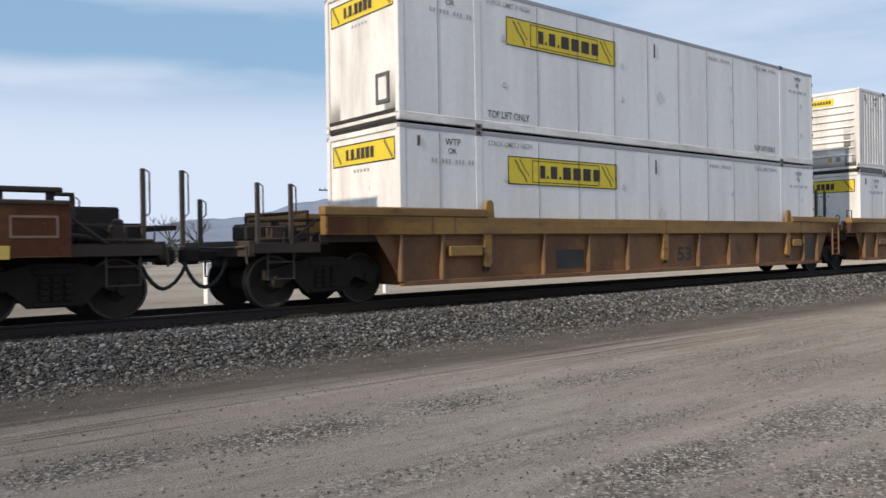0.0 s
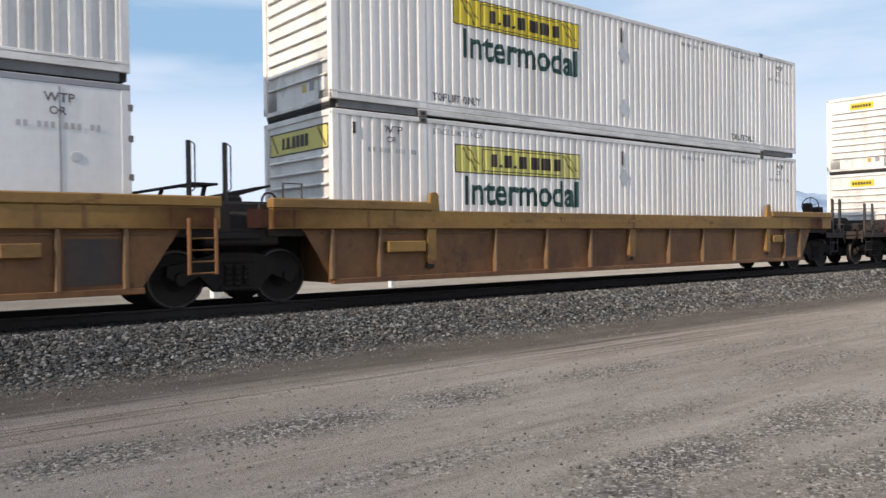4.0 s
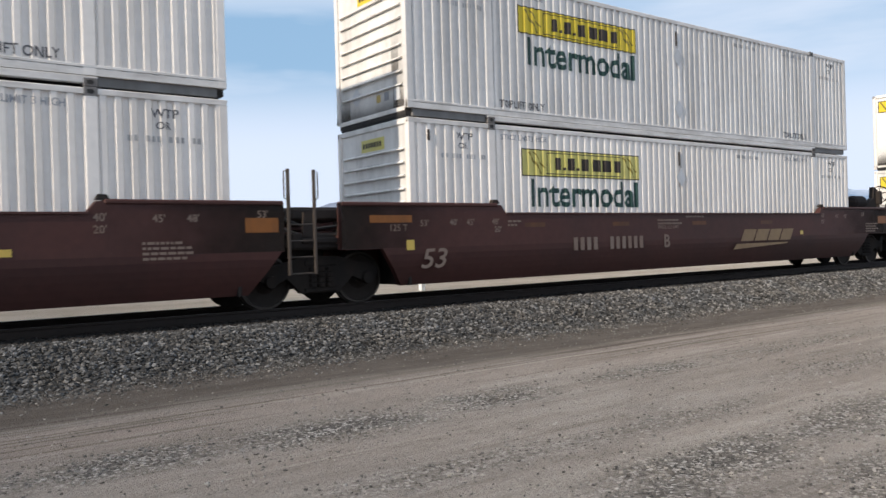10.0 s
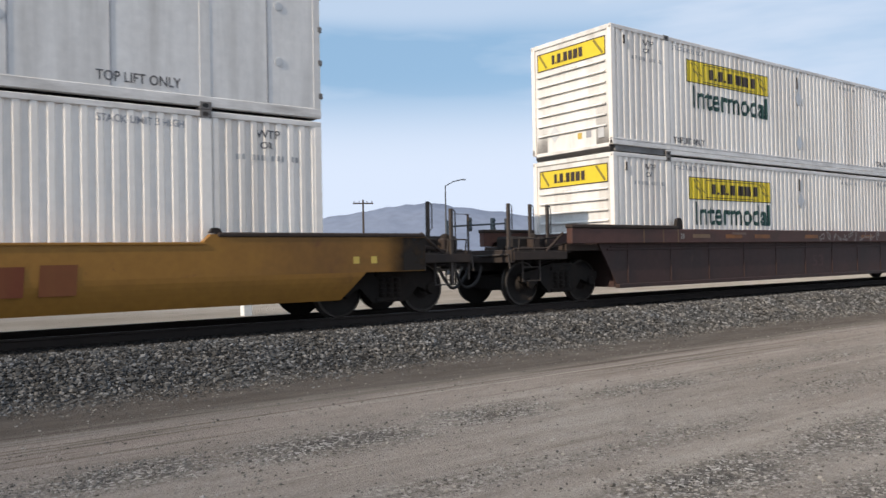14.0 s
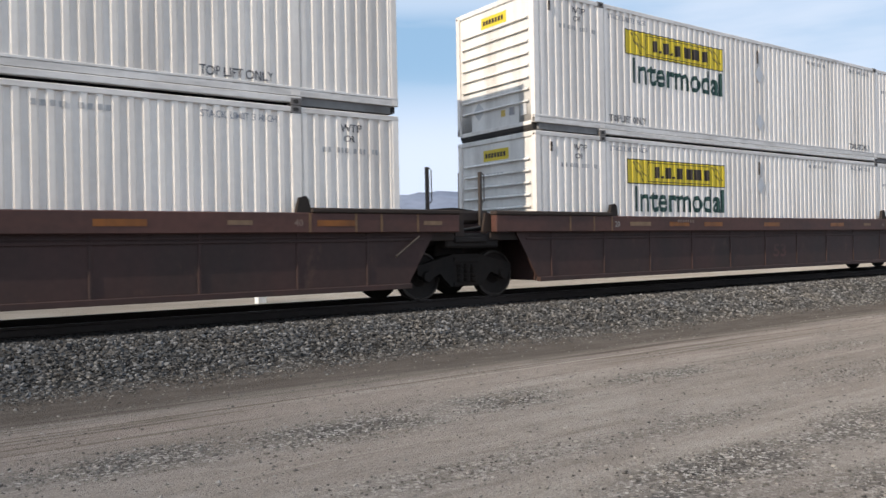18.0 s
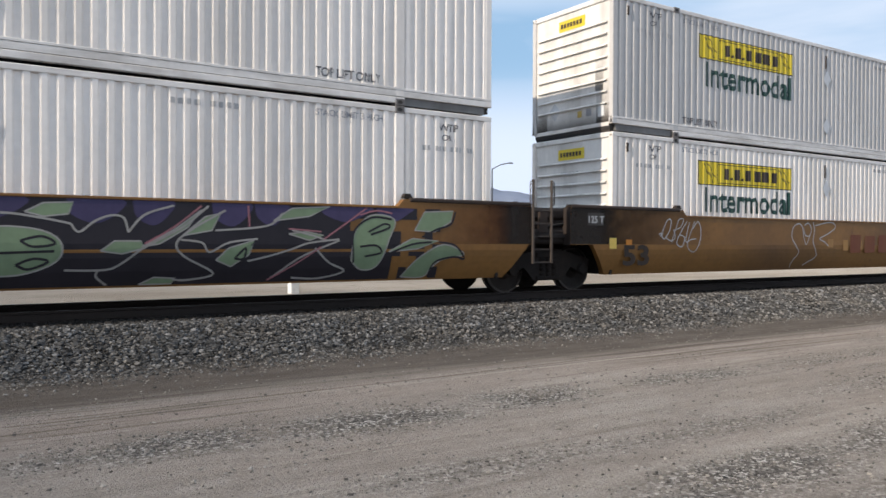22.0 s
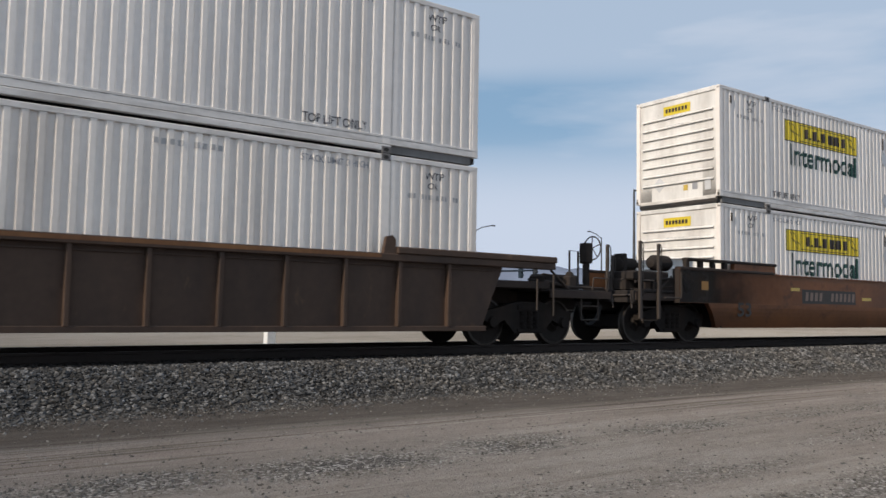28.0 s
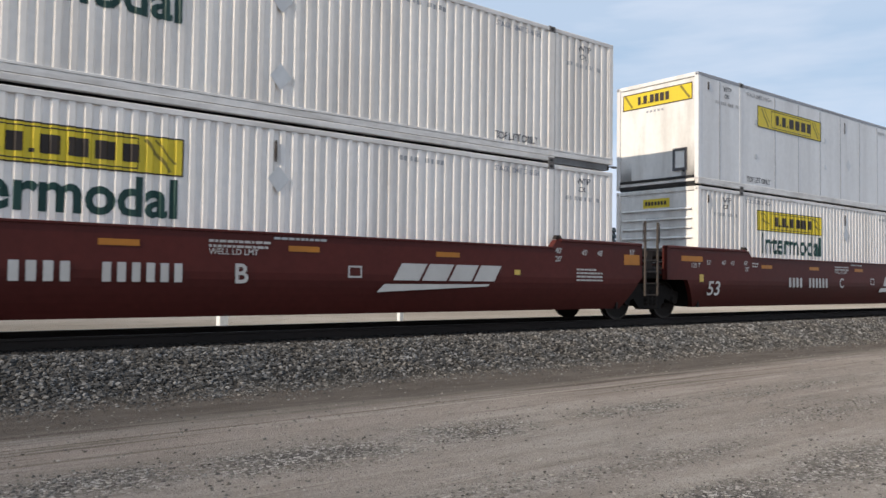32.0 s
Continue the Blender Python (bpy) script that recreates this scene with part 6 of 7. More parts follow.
def tag_scrawl(wall, x, z, k, h):
    """A white tag of tall looping characters that step down to the right."""
    at = lambda pts: [(x + k * a, z + h * b) for a, b in pts]
    runs = (((0.0, -0.33), (0.10, -0.31), (0.05, -0.38)), ((0.18, -0.44), (0.10, -0.36), (0.20, -0.12), (0.32, 0.0), (0.40, -0.05), (0.34, -0.26), (0.20, -0.42)),
            ((0.22, -0.40), (0.40, -0.47), (0.52, -0.40), (0.48, -0.22)), ((0.40, -0.50), (0.55, -0.20), (0.66, 0.0), (0.80, 0.0), (0.72, -0.16), (0.56, -0.22)),
            ((0.92, -0.04), (0.70, -0.30), (0.58, -0.52), (0.76, -0.60), (0.84, -0.40), (0.68, -0.34)), ((1.0, -0.06), (0.88, -0.48), (1.06, -0.44), (1.22, -0.42)),
            ((1.18, -0.03), (0.94, -0.54), (1.08, -0.70), (1.24, -0.68), (1.38, -0.42), (1.38, -0.16), (1.28, -0.04), (1.12, -0.2)))
    for r in runs:
        lay(wall, stroke(curve(at(r)), 0.024), 0.004, TAG_W, "", "scrawl_stroke")


def big_scrawl(wall, x):
    """A large white looping scrawl from the top edge to the foot."""
    at = lambda pts: [(x + a, b) for a, b in pts]
    for r in (((0.12, 0.30), (0.15, 0.48), (0.32, 0.66), (0.20, 0.82), (0.0, 1.05), (0.05, 1.30), (0.28, 1.40), (0.44, 1.32), (0.50, 1.08), (0.62, 0.88), (0.80, 1.15)),
              ((0.50, 1.30), (0.56, 1.12), (0.76, 1.10), (0.84, 1.28), (0.70, 1.42), (0.54, 1.36)), ((0.92, 1.45), (0.98, 1.22), (0.92, 0.95), (1.06, 0.72), (1.12, 0.56), (0.82, 0.42), (0.66, 0.34)),
              ((1.02, 1.36), (1.42, 1.43), (1.80, 1.45), (1.94, 1.32), (1.55, 1.14), (1.22, 1.03), (1.46, 0.94), (1.62, 0.84))):
        lay(wall, stroke(curve(at(r)), 0.026), 0.004, TAG_W, "", "scrawl_stroke")


def graffiti_mural(wall, x):
    """The dark mural along one amber well: violet sky patches, pale green bulbs and arms, pale and black outlines."""
    up = lambda pts: [(x + a, b) for a, b in pts]
    rng = random.Random(8)
    ground = []
    rows = (0.27, 0.47, 0.66, 0.86, 1.08, 1.28, 1.475)
    for i in range(48):
        for za, zc in zip(rows, rows[1:]):
            a, b = x + 7.2 + 0.16 * i, x + 7.36 + 0.16 * i
            ragged = 0.5 + 0.5 * noise.noise(Vector((i * 0.7, za * 5, 3)))
            if 3 <= i <= 43 - 6 * za or ragged > 0.52:
                ground.append([(a, za), (b, za), (b, zc), (a, zc)])
    lay(wall, ground, 0.0, SPRAY_K, "dark sprayed mural ground")

    def patch(pts, mat, off, lab, soft=4):
        """A filled blob with a soft curved rim, cut in rows so that it follows the wall."""
        ring = curve(up(pts) + [up(pts)[0]], soft)[:-1]
        cx, cz = sum(p[0] for p in ring) / len(ring), sum(p[1] for p in ring) / len(ring)
        tris = []
        for p, q in zip(ring, ring[1:] + ring[:1]):
            for k in range(3):
                f0, f1 = k / 3, (k + 1) / 3
                mixp = lambda e, f: (cx + (e[0] - cx) * f, cz + (e[1] - cz) * f)
                tris.append([mixp(p, f0), mixp(p, f1), mixp(q, f1), mixp(q, f0)] if k else [(cx, cz), mixp(p, f1), mixp(q, f1)])
        lay(wall, tris, off, mat, lab, "sprayed_patch")
        return ring

    for a, b, low in ((7.5, 8.4, 1.16), (8.9, 9.62, 1.14), (9.74, 10.3, 1.12), (10.85, 11.45, 1.12), (11.5, 12.05, 1.14), (12.6, 13.5, 1.22), (13.6, 14.3, 1.24)):
        patch([(a, 1.47), (a + 0.05, low + 0.12), ((a + b) / 2, low), (b - 0.08, low + 0.14), (b, 1.47)], SPRAY_V, 0.0015, "violet sprayed patch")
    greens = (((7.55, 0.78), (7.75, 0.50), (8.3, 0.44), (8.78, 0.62), (8.82, 0.90), (8.5, 1.06), (7.9, 1.06)), ((8.4, 1.28), (8.62, 1.40), (8.98, 1.42), (8.92, 1.26), (8.62, 1.22)),
              ((9.32, 0.76), (9.5, 0.90), (9.85, 0.90), (9.9, 0.80), (9.6, 0.72)), ((9.86, 0.82), (10.3, 1.06), (10.7, 1.36), (10.5, 1.10), (10.1, 0.86)),
              ((10.42, 0.98), (10.75, 1.26), (10.98, 1.32), (10.85, 1.06)), ((10.92, 0.62), (11.1, 0.80), (11.5, 0.92), (11.42, 0.70), (11.15, 0.52)),
              ((9.85, 0.28), (10.05, 0.38), (10.35, 0.36), (10.3, 0.28)), ((11.8, 1.22), (12.1, 1.42), (12.75, 1.46), (12.4, 1.30)), ((12.05, 1.02), (12.35, 1.06), (12.65, 1.0), (12.4, 0.92)),
              ((13.15, 0.60), (13.2, 1.05), (13.5, 1.34), (13.95, 1.28), (13.85, 0.95), (13.65, 0.50), (13.35, 0.44)), ((13.85, 0.74), (14.3, 0.96), (14.85, 0.92), (14.4, 0.78)),
              ((14.35, 1.10), (14.55, 1.42), (15.15, 1.45), (15.1, 1.26), (14.75, 1.08)), ((14.15, 0.30), (14.45, 0.62), (14.95, 0.86), (15.42, 0.68), (15.0, 0.62), (14.75, 0.46), (14.6, 0.29)),
              ((6.55, 0.86), (6.9, 1.10), (7.3, 1.30), (7.2, 1.02), (7.45, 0.82), (7.0, 0.80)), ((6.8, 0.55), (7.1, 0.72), (7.5, 0.60), (7.1, 0.48)))
    for g in greens:
        ring = patch(g, SPRAY_G, 0.003, "pale green sprayed shape", 4 if len(g) > 6 else 1)
        lay(wall, stroke(ring + ring[:1], 0.022), 0.0045, SPRAY_W, "", "sprayed_outline")
    inner = (((8.35, 0.90), (8.6, 0.96), (8.76, 0.86), (8.5, 0.82), (8.35, 0.90)), ((8.3, 0.58), (8.5, 0.66), (8.68, 0.62), (8.45, 0.52), (8.3, 0.58)), ((7.7, 0.72), (8.2, 0.74), (8.75, 0.76)),
             ((11.2, 0.64), (11.36, 0.80), (11.34, 0.64), (11.2, 0.64)), ((13.45, 1.06), (13.75, 1.2), (13.85, 1.14), (13.5, 1.02)), ((13.3, 0.82), (13.6, 0.84), (13.7, 0.72), (13.4, 0.66)),
             ((13.2, 0.56), (13.18, 1.05), (13.5, 1.3), (13.9, 1.28)), ((13.85, 0.70), (14.3, 0.86), (14.7, 0.90)), ((14.7, 0.29), (14.8, 0.55), (15.2, 0.64), (15.42, 0.6), (15.2, 0.84), (14.85, 0.9)),
             ((14.5, 0.98), (14.8, 1.12), (15.1, 1.22), (15.2, 1.44)))
    for r in inner:
        lay(wall, stroke(curve(up(r)), 0.034), 0.006, SPRAY_K, "", "sprayed_outline")
    pale = (((7.3, 1.20), (8.1, 1.26), (8.6, 1.2), (8.95, 1.13)), ((8.95, 1.13), (9.05, 1.02), (9.25, 1.17), (9.45, 1.25), (9.62, 1.22), (9.68, 1.02)), ((9.68, 1.02), (9.9, 1.27), (10.3, 1.41)),
            ((8.88, 0.50), (9.4, 0.50), (9.62, 0.60), (9.85, 0.78), (10.1, 0.92), (10.45, 1.12), (10.8, 1.42)), ((9.3, 0.50), (9.28, 0.40), (9.42, 0.28)),
            ((11.05, 1.36), (10.6, 1.1), (10.34, 0.88), (10.45, 0.68), (10.9, 0.42), (10.5, 0.33), (10.3, 0.35)), ((10.4, 0.92), (10.7, 0.88), (10.82, 0.74), (11.1, 0.88), (11.55, 0.94)),
            ((10.9, 1.06), (11.7, 1.14), (11.95, 1.34)), ((11.4, 0.60), (11.75, 0.68), (12.1, 0.78), (12.4, 0.88), (12.92, 0.94)), ((11.8, 0.33), (12.2, 0.62), (12.5, 0.76), (12.92, 0.92)),
            ((12.5, 0.80), (12.75, 0.57), (13.05, 0.42), (12.6, 0.31), (12.15, 0.33)), ((12.1, 1.08), (12.45, 1.0), (12.7, 0.92)), ((6.5, 0.70), (6.9, 0.72), (7.2, 0.92), (7.6, 1.2), (7.8, 1.4)), ((6.9, 0.42), (7.4, 0.5), (7.7, 0.36)))
    for r in pale:
        lay(wall, stroke(curve(up(r)), 0.030), 0.006, SPRAY_W, "", "sprayed_outline")
    for r in (((9.9, 0.86), (10.3, 1.1), (10.7, 1.42)), ((11.75, 0.30), (12.2, 0.56), (12.6, 0.82)), ((12.65, 0.94), (13.1, 1.24), (13.42, 1.46)), ((13.3, 1.34), (13.6, 1.42), (13.9, 1.38)), ((11.42, 1.12), (11.4, 1.44)), ((12.05, 1.10), (12.6, 1.06))):
        lay(wall, stroke(curve(up(r)), 0.026), 0.0075, SPRAY_P, "", "sprayed_outline")


def railcar(col, label):
    car = thing("well_car", label, "railcar", "well cars of the train")
    MOVERS.append((car, col, CAR_Z))
    return car


RIBS_A = (-0.13, 0.85, 2.0, 3.65, 5.12, 6.53, 7.98, 9.47, 10.94, 12.45, 14.13, 15.1, 16.0)
RIBS_D = (0.3, 1.85, 3.36, 4.88, 6.41, 7.94, 9.44, 10.98, 12.5, 14.1, 15.4)
RIBS_C = tuple(round(-0.03 + 1.03 * i, 2) for i in range(16))


def yellow_ribbed_car():
    base = 8.65
    car = railcar(base, "weathered ochre ribbed three-unit well car with rust stains")
    xs = (0.0, 19.55, 39.08)
    for i, x in enumerate(xs):
        le = -1.75 if i == 0 else -1.25
        re = 17.9 if i == 2 else 17.4
        w = well_ribbed(car, x, le, re, 1.48, 1.64, 0.22, OCHRE, OCHRE_TOP, RIBS_A, rib_w=0.065, wide=(2.0, 7.98, 14.13), rib_mat=OCHRE_RIB)
        each("dark_panel", [rect(x + 15.2, x + 15.95, 0.35, 1.0)], Y_R - 0.006, PAINTED_OUT, w, "dark painted-out panel")
        part("chord_lettering", bars([rect(x + 5.2 + 0.11 * k, x + 5.26 + 0.11 * k, 1.29, 1.35) for k in range(26)], -1.525), DECAL_T, w)
        part("tool_box", Shape().box(x + 1.0, x + 1.85, -1.52, -1.40, 0.72, 0.92, 0.015), OCHRE_TOP, w)
        part("tool_box", Shape().box(x + 14.4, x + 14.9, -1.52, -1.40, 0.75, 0.95, 0.015), OCHRE_TOP, w)
        each("chord_strap", [rect(x + u, x + u + 0.05, 1.15, 1.47) for u in (-0.9, 0.55, 1.1, 14.8, 15.4, 16.6)], -1.526, OCHRE, w)
        part("lash_ring", Shape().ring((x + 1.1, -1.53, 1.55), 0.05, 0.012, 1, 12, 5), IRON, w)
    wall = [o for o in car.children if o.name.startswith("side_wall")]
    near = [wall[0], wall[2], wall[4]]
    company_bars(near[1], 19.55 + 10.1, 0.42, 2.1, 0.50, DECAL_R, Y_R - 0.007, "faded red mark on a tan panel")
    part("mark_panel", bars([rect(19.55 + 9.75, 19.55 + 10.88, 0.32, 1.08), rect(19.55 + 11.0, 19.55 + 12.39, 0.32, 1.08)], Y_R - 0.003), DECAL_T, near[1])
    part("length_mark", words("53", 19.55 + 2.6, 0.45, 0.36, Y_R - 0.005, bold=0.02, width=0.62), DECAL_K, near[1])
    part("length_mark", words("53", 8.6, 0.45, 0.36, Y_R - 0.005, bold=0.02, width=0.62), DECAL_K, near[0])
    part("mark_panel", bars([rect(4.1, 5.0, 0.40, 0.80)], Y_R - 0.005), DECAL_K, near[0])
    for x in (-1.50, LONG + 39.08 + 1.62):
        truck(car, x)
    for x in (17.85, 37.4):
        joint(car, x)
        for dx, h in ((-0.80, 2.55), (-0.2, 2.55)):
            stanchion(car, x + dx + 0.1, 1.3, h, -0.9)
        for y in (0.2, 0.55):
            part("cross_plate", Shape().plate([(x - 1.45, 1.74), (x - 0.2, 1.98), (x + 0.25, 1.98), (x + 0.25, 1.94), (x - 0.2, 1.92), (x - 1.45, 1.70)], y, y + 0.3), BLACK, car)
            part("cross_plate", Shape().plate([(x + 0.38, 1.80), (x + 1.25, 1.98), (x + 1.25, 1.94), (x + 0.38, 1.70)], y, y + 0.3), BLACK, car)
        ladder(car, x - 0.95, 0.45, 1.30, 0.42, OCHRE, rungs=4)
        part("plate_arm", Shape().rod([(x - 0.1, 0.3, 1.3), (x + 0.05, 0.3, 1.95)], 0.04, 6).rod([(x + 0.7, 0.3, 1.3), (x + 0.6, 0.3, 1.86)], 0.04, 6).rod([(x - 0.9, 0.3, 1.3), (x - 0.7, 0.3, 1.86)], 0.035, 6), BLACK, car)
        part("joint_cover", Shape().box(x - 0.40, x + 0.55, -1.25, 1.25, 0.92, 1.42, 0.06).box(x - 0.2, x + 0.3, -0.7, 0.7, 1.42, 1.72, 0.05), BLACK, car)
        part("grab_ring", Shape().ring((x + 0.62, -1.0, 1.62), 0.13, 0.02, 1, 14, 5).rod([(x + 0.75, -1.25, 1.3), (x + 0.75, -1.25, 1.9), (x + 1.1, -1.25, 1.9), (x + 1.1, -1.25, 1.5)], 0.02, 6), IRON, car)
    for x in xs:
        part("stain", bars([rect(x - 1.7, x + 1.5, 1.16, 1.46)], -1.5275), RUST_FORE, near[0])
        part("stain", bars([rect(x + 15.2, x + 17.3, 1.16, 1.46)], -1.5275), RUST_AFT, near[0])
    car_end(car, -1.75, -1, GRIME, 1.25)
    for x in (-2.9, -2.3):
        stanchion(car, x, 1.0, 2.0)
    part("safety_frame", Shape().rod([(-1.9, -1.2, 1.0), (-1.9, -1.2, 1.55), (-1.9, 1.2, 1.55), (-1.9, 1.2, 1.0)], 0.03).rod([(-3.0, -1.2, 1.38), (-0.2, -1.2, 1.45)], 0.03), BLACK, car)
    tip = car_end(car, 39.08 + 17.9, 1, GRIME, 1.25)
    x = tip - 0.3
    stanchion(car, x - 0.5, 1.0, 2.1)
    stanchion(car, x, 1.0, 2.1)
    brake_wheel(car, x - 0.2, -0.5, 1.9)


def leading_car():
    """The car in front, of which the rear end passes first."""
    base = -14.85
    car = railcar(base, "ochre well car with a black safety frame at its end")
    w = well_smooth(car, 0.0, -1.7, 17.75, 1.46, 1.60, 0.24, AMBER_OLD, aft=RUST_AFT)
    part("placard_frame", bars(frame_bars(17.0, 17.6, 1.12, 1.42, 0.03), Y_S - 0.003), DECAL_PALE, w)
    each("label_plate", [rect(16.75, 17.0, 0.84, 1.02)], Y_S - 0.003, DECAL_Y, w)
    for x in (-1.5, 17.65):
        truck(car, x)
    part("safety_frame", Shape().box(15.0, 17.7, -1.34, -1.22, 1.74, 1.82, 0.02).box(16.3, 16.42, -1.3, -1.22, 1.55, 1.76, 0.01).box(16.85, 16.97, -1.3, -1.22, 1.55, 1.76, 0.01).box(17.5, 17.6, -1.3, -1.22, 1.2, 1.80, 0.01).box(17.6, 17.85, -1.34, -1.24, 1.70, 1.75, 0.01), BLACK, car)
    car_end(car, 17.75, 1, BLACK, 1.3)
    for x in (18.9, 19.5):
        stanchion(car, x, 1.0, 2.17, -1.0)
    for x in (18.0, 19.95):
        stanchion(car, x, 1.0, 1.75, -0.6)
    part("cross_plate", Shape().box(17.8, 19.6, -0.5, 0.9, 1.25, 1.32).box(17.9, 18.8, -0.2, 0.9, 1.32, 1.62, 0.03), BLACK, car)


def maroon_car(base, xs, letters, mat, ink, bright, label):
    car = railcar(base, label)
    last = len(xs) - 1
    for i, (x, letter) in enumerate(zip(xs, letters)):
        le = -1.35 if i == 0 else -1.55
        re = 18.15 if i == last else 16.95
        w = well_smooth(car, x, le, re, 1.48, 1.64, 0.19, mat, fore=SOOT_FORE if not bright else None, aft=SOOT_AFT if not bright else None)
        marks_maroon(w, x, letter, ink, bright, 1.25 if i == last else 0.0)
        if i < last:
            joint(car, x + LONG + 1.65, mat)
            ladder(car, x + 17.02, 0.48, 2.18, 0.46, IRON)
            stanchion(car, x + 16.7, 1.3, 2.0, 0.6)
    truck(car, -1.5)
    truck(car, xs[-1] + LONG + 1.5)
    return car


def brown_reds():
    car = maroon_car(71.40, (0.0, 19.41, 38.95), "ACB", MAROON, DECAL_PALE, False, "dull maroon smooth-sided three-unit well car with pale marks")
    # front end
    car_end(car, -1.35, -1, GRIME, 1.7)
    for x in (-3.0, -2.4):
        stanchion(car, x, 0.9, 2.0)
    part("air_tank", Shape().lathe([(-0.55, 0.02), (-0.52, 0.16), (-0.45, 0.2), (0.45, 0.2), (0.52, 0.16), (0.55, 0.02)], (-2.2, 0.1, 1.35), 1, 16), BLACK, car)
    part("brake_stand", Shape().box(-4.2, -3.9, -0.4, 0.1, 1.0, 1.9, 0.03), BLACK, car)
    # rear end with the reservoir, the big bracket and its brake wheel
    e = 38.95 + LONG
    part("reservoir", Shape().lathe([(-0.44, 0.03), (-0.41, 0.15), (-0.33, 0.20), (0.26, 0.20), (0.34, 0.15), (0.36, 0.05), (0.5, 0.04)], (e + 1.25, -0.95, 1.86), 0, 16), BLACK, car, "black air reservoir")
    part("bracket", Shape().plate([(e + 1.2, 1.64), (e + 2.2, 1.64), (e + 2.25, 1.3), (e + 2.45, 1.3), (e + 2.35, 2.25), (e + 2.1, 2.35), (e + 2.05, 2.0), (e + 1.7, 1.85)], -1.1, -0.95), BLACK, car)
    brake_wheel(car, e + 2.48, -1.1, 2.12, 0.26)
    car_end(car, e + 1.9, 1, BLACK, 1.5)
    for x in (2.75, 3.3):
        stanchion(car, e + x, 0.35, 2.06, -1.25)
    part("brace", Shape().rod([(e + 2.45, -1.2, 1.2), (e + 2.72, -1.2, 1.8)], 0.035).rod([(e + 3.05, -1.2, 1.2), (e + 3.28, -1.2, 1.8)], 0.035), BLACK, car)
    part("winch", Shape().box(e + 2.9, e + 3.2, -0.3, 0.3, 1.1, 1.6, 0.03).lathe([(-0.35, 0.14), (0.35, 0.14)], (e + 3.05, 0, 1.45), 1, 12), BLACK, car)


def amber_single():
    car = railcar(133.93, "amber smooth-sided single well car with a dark number panel")
    w = well_smooth(car, 0.0, -2.05, 18.1, 1.21, 1.34, 0.24, AMBER, shoulder=0.70, taper=0.45, fore=SOOT_FORE, sooty=True)
    reporting(w, 2.70, 0.85, 0.20, DECAL_PALE, panel=DECAL_K, lean=0.03, width=2.3)
    company_bars(w, 10.5, 0.50, 1.8, 0.42, DECAL_R, Y_S - 0.003, "faded red mark")
    each("label_plate", [rect(16.6, 16.72, 0.85, 0.97), rect(16.95, 17.07, 0.85, 0.97)], Y_S - 0.003, DECAL_Y, w)
    part("end_stencil", bars([rect(-0.55, -0.15, 1.24, 1.30)], Y_S - 0.003), DECAL_W, w)
    for x in (-1.45, 17.6):
        truck(car, x)
    for d, x in ((-1, -2.05), (1, 18.1)):
        car_end(car, x, d, GRIME, 1.15, 0.96)
        stanchion(car, x + d * 0.75, 0.4, 1.85, -1.3)
    part("side_box", Shape().box(-2.7, -2.05, -1.45, -1.2, 0.95, 1.28, 0.02).box(-2.35, -2.2, -1.5, -1.4, 0.75, 1.34, 0.01).box(-1.95, -1.2, -1.53, -1.5, 0.85, 1.3, 0.01), GRIME, car)
    part("grab_loop", Shape().rod([(-2.9, -1.5, 0.68), (-2.3, -1.5, 0.70), (-2.3, -1.5, 0.92), (-2.9, -1.5, 0.95)], 0.02, 6), IRON, car)
    stanchion(car, 18.6, 1.0, 2.0, -0.9)
    part("rail_loop", Shape().rod([(18.9, -1.25, 0.5), (18.9, -1.25, 1.75), (19.3, -1.25, 1.75), (19.3, -1.25, 0.5)], 0.025, 6), IRON, car)


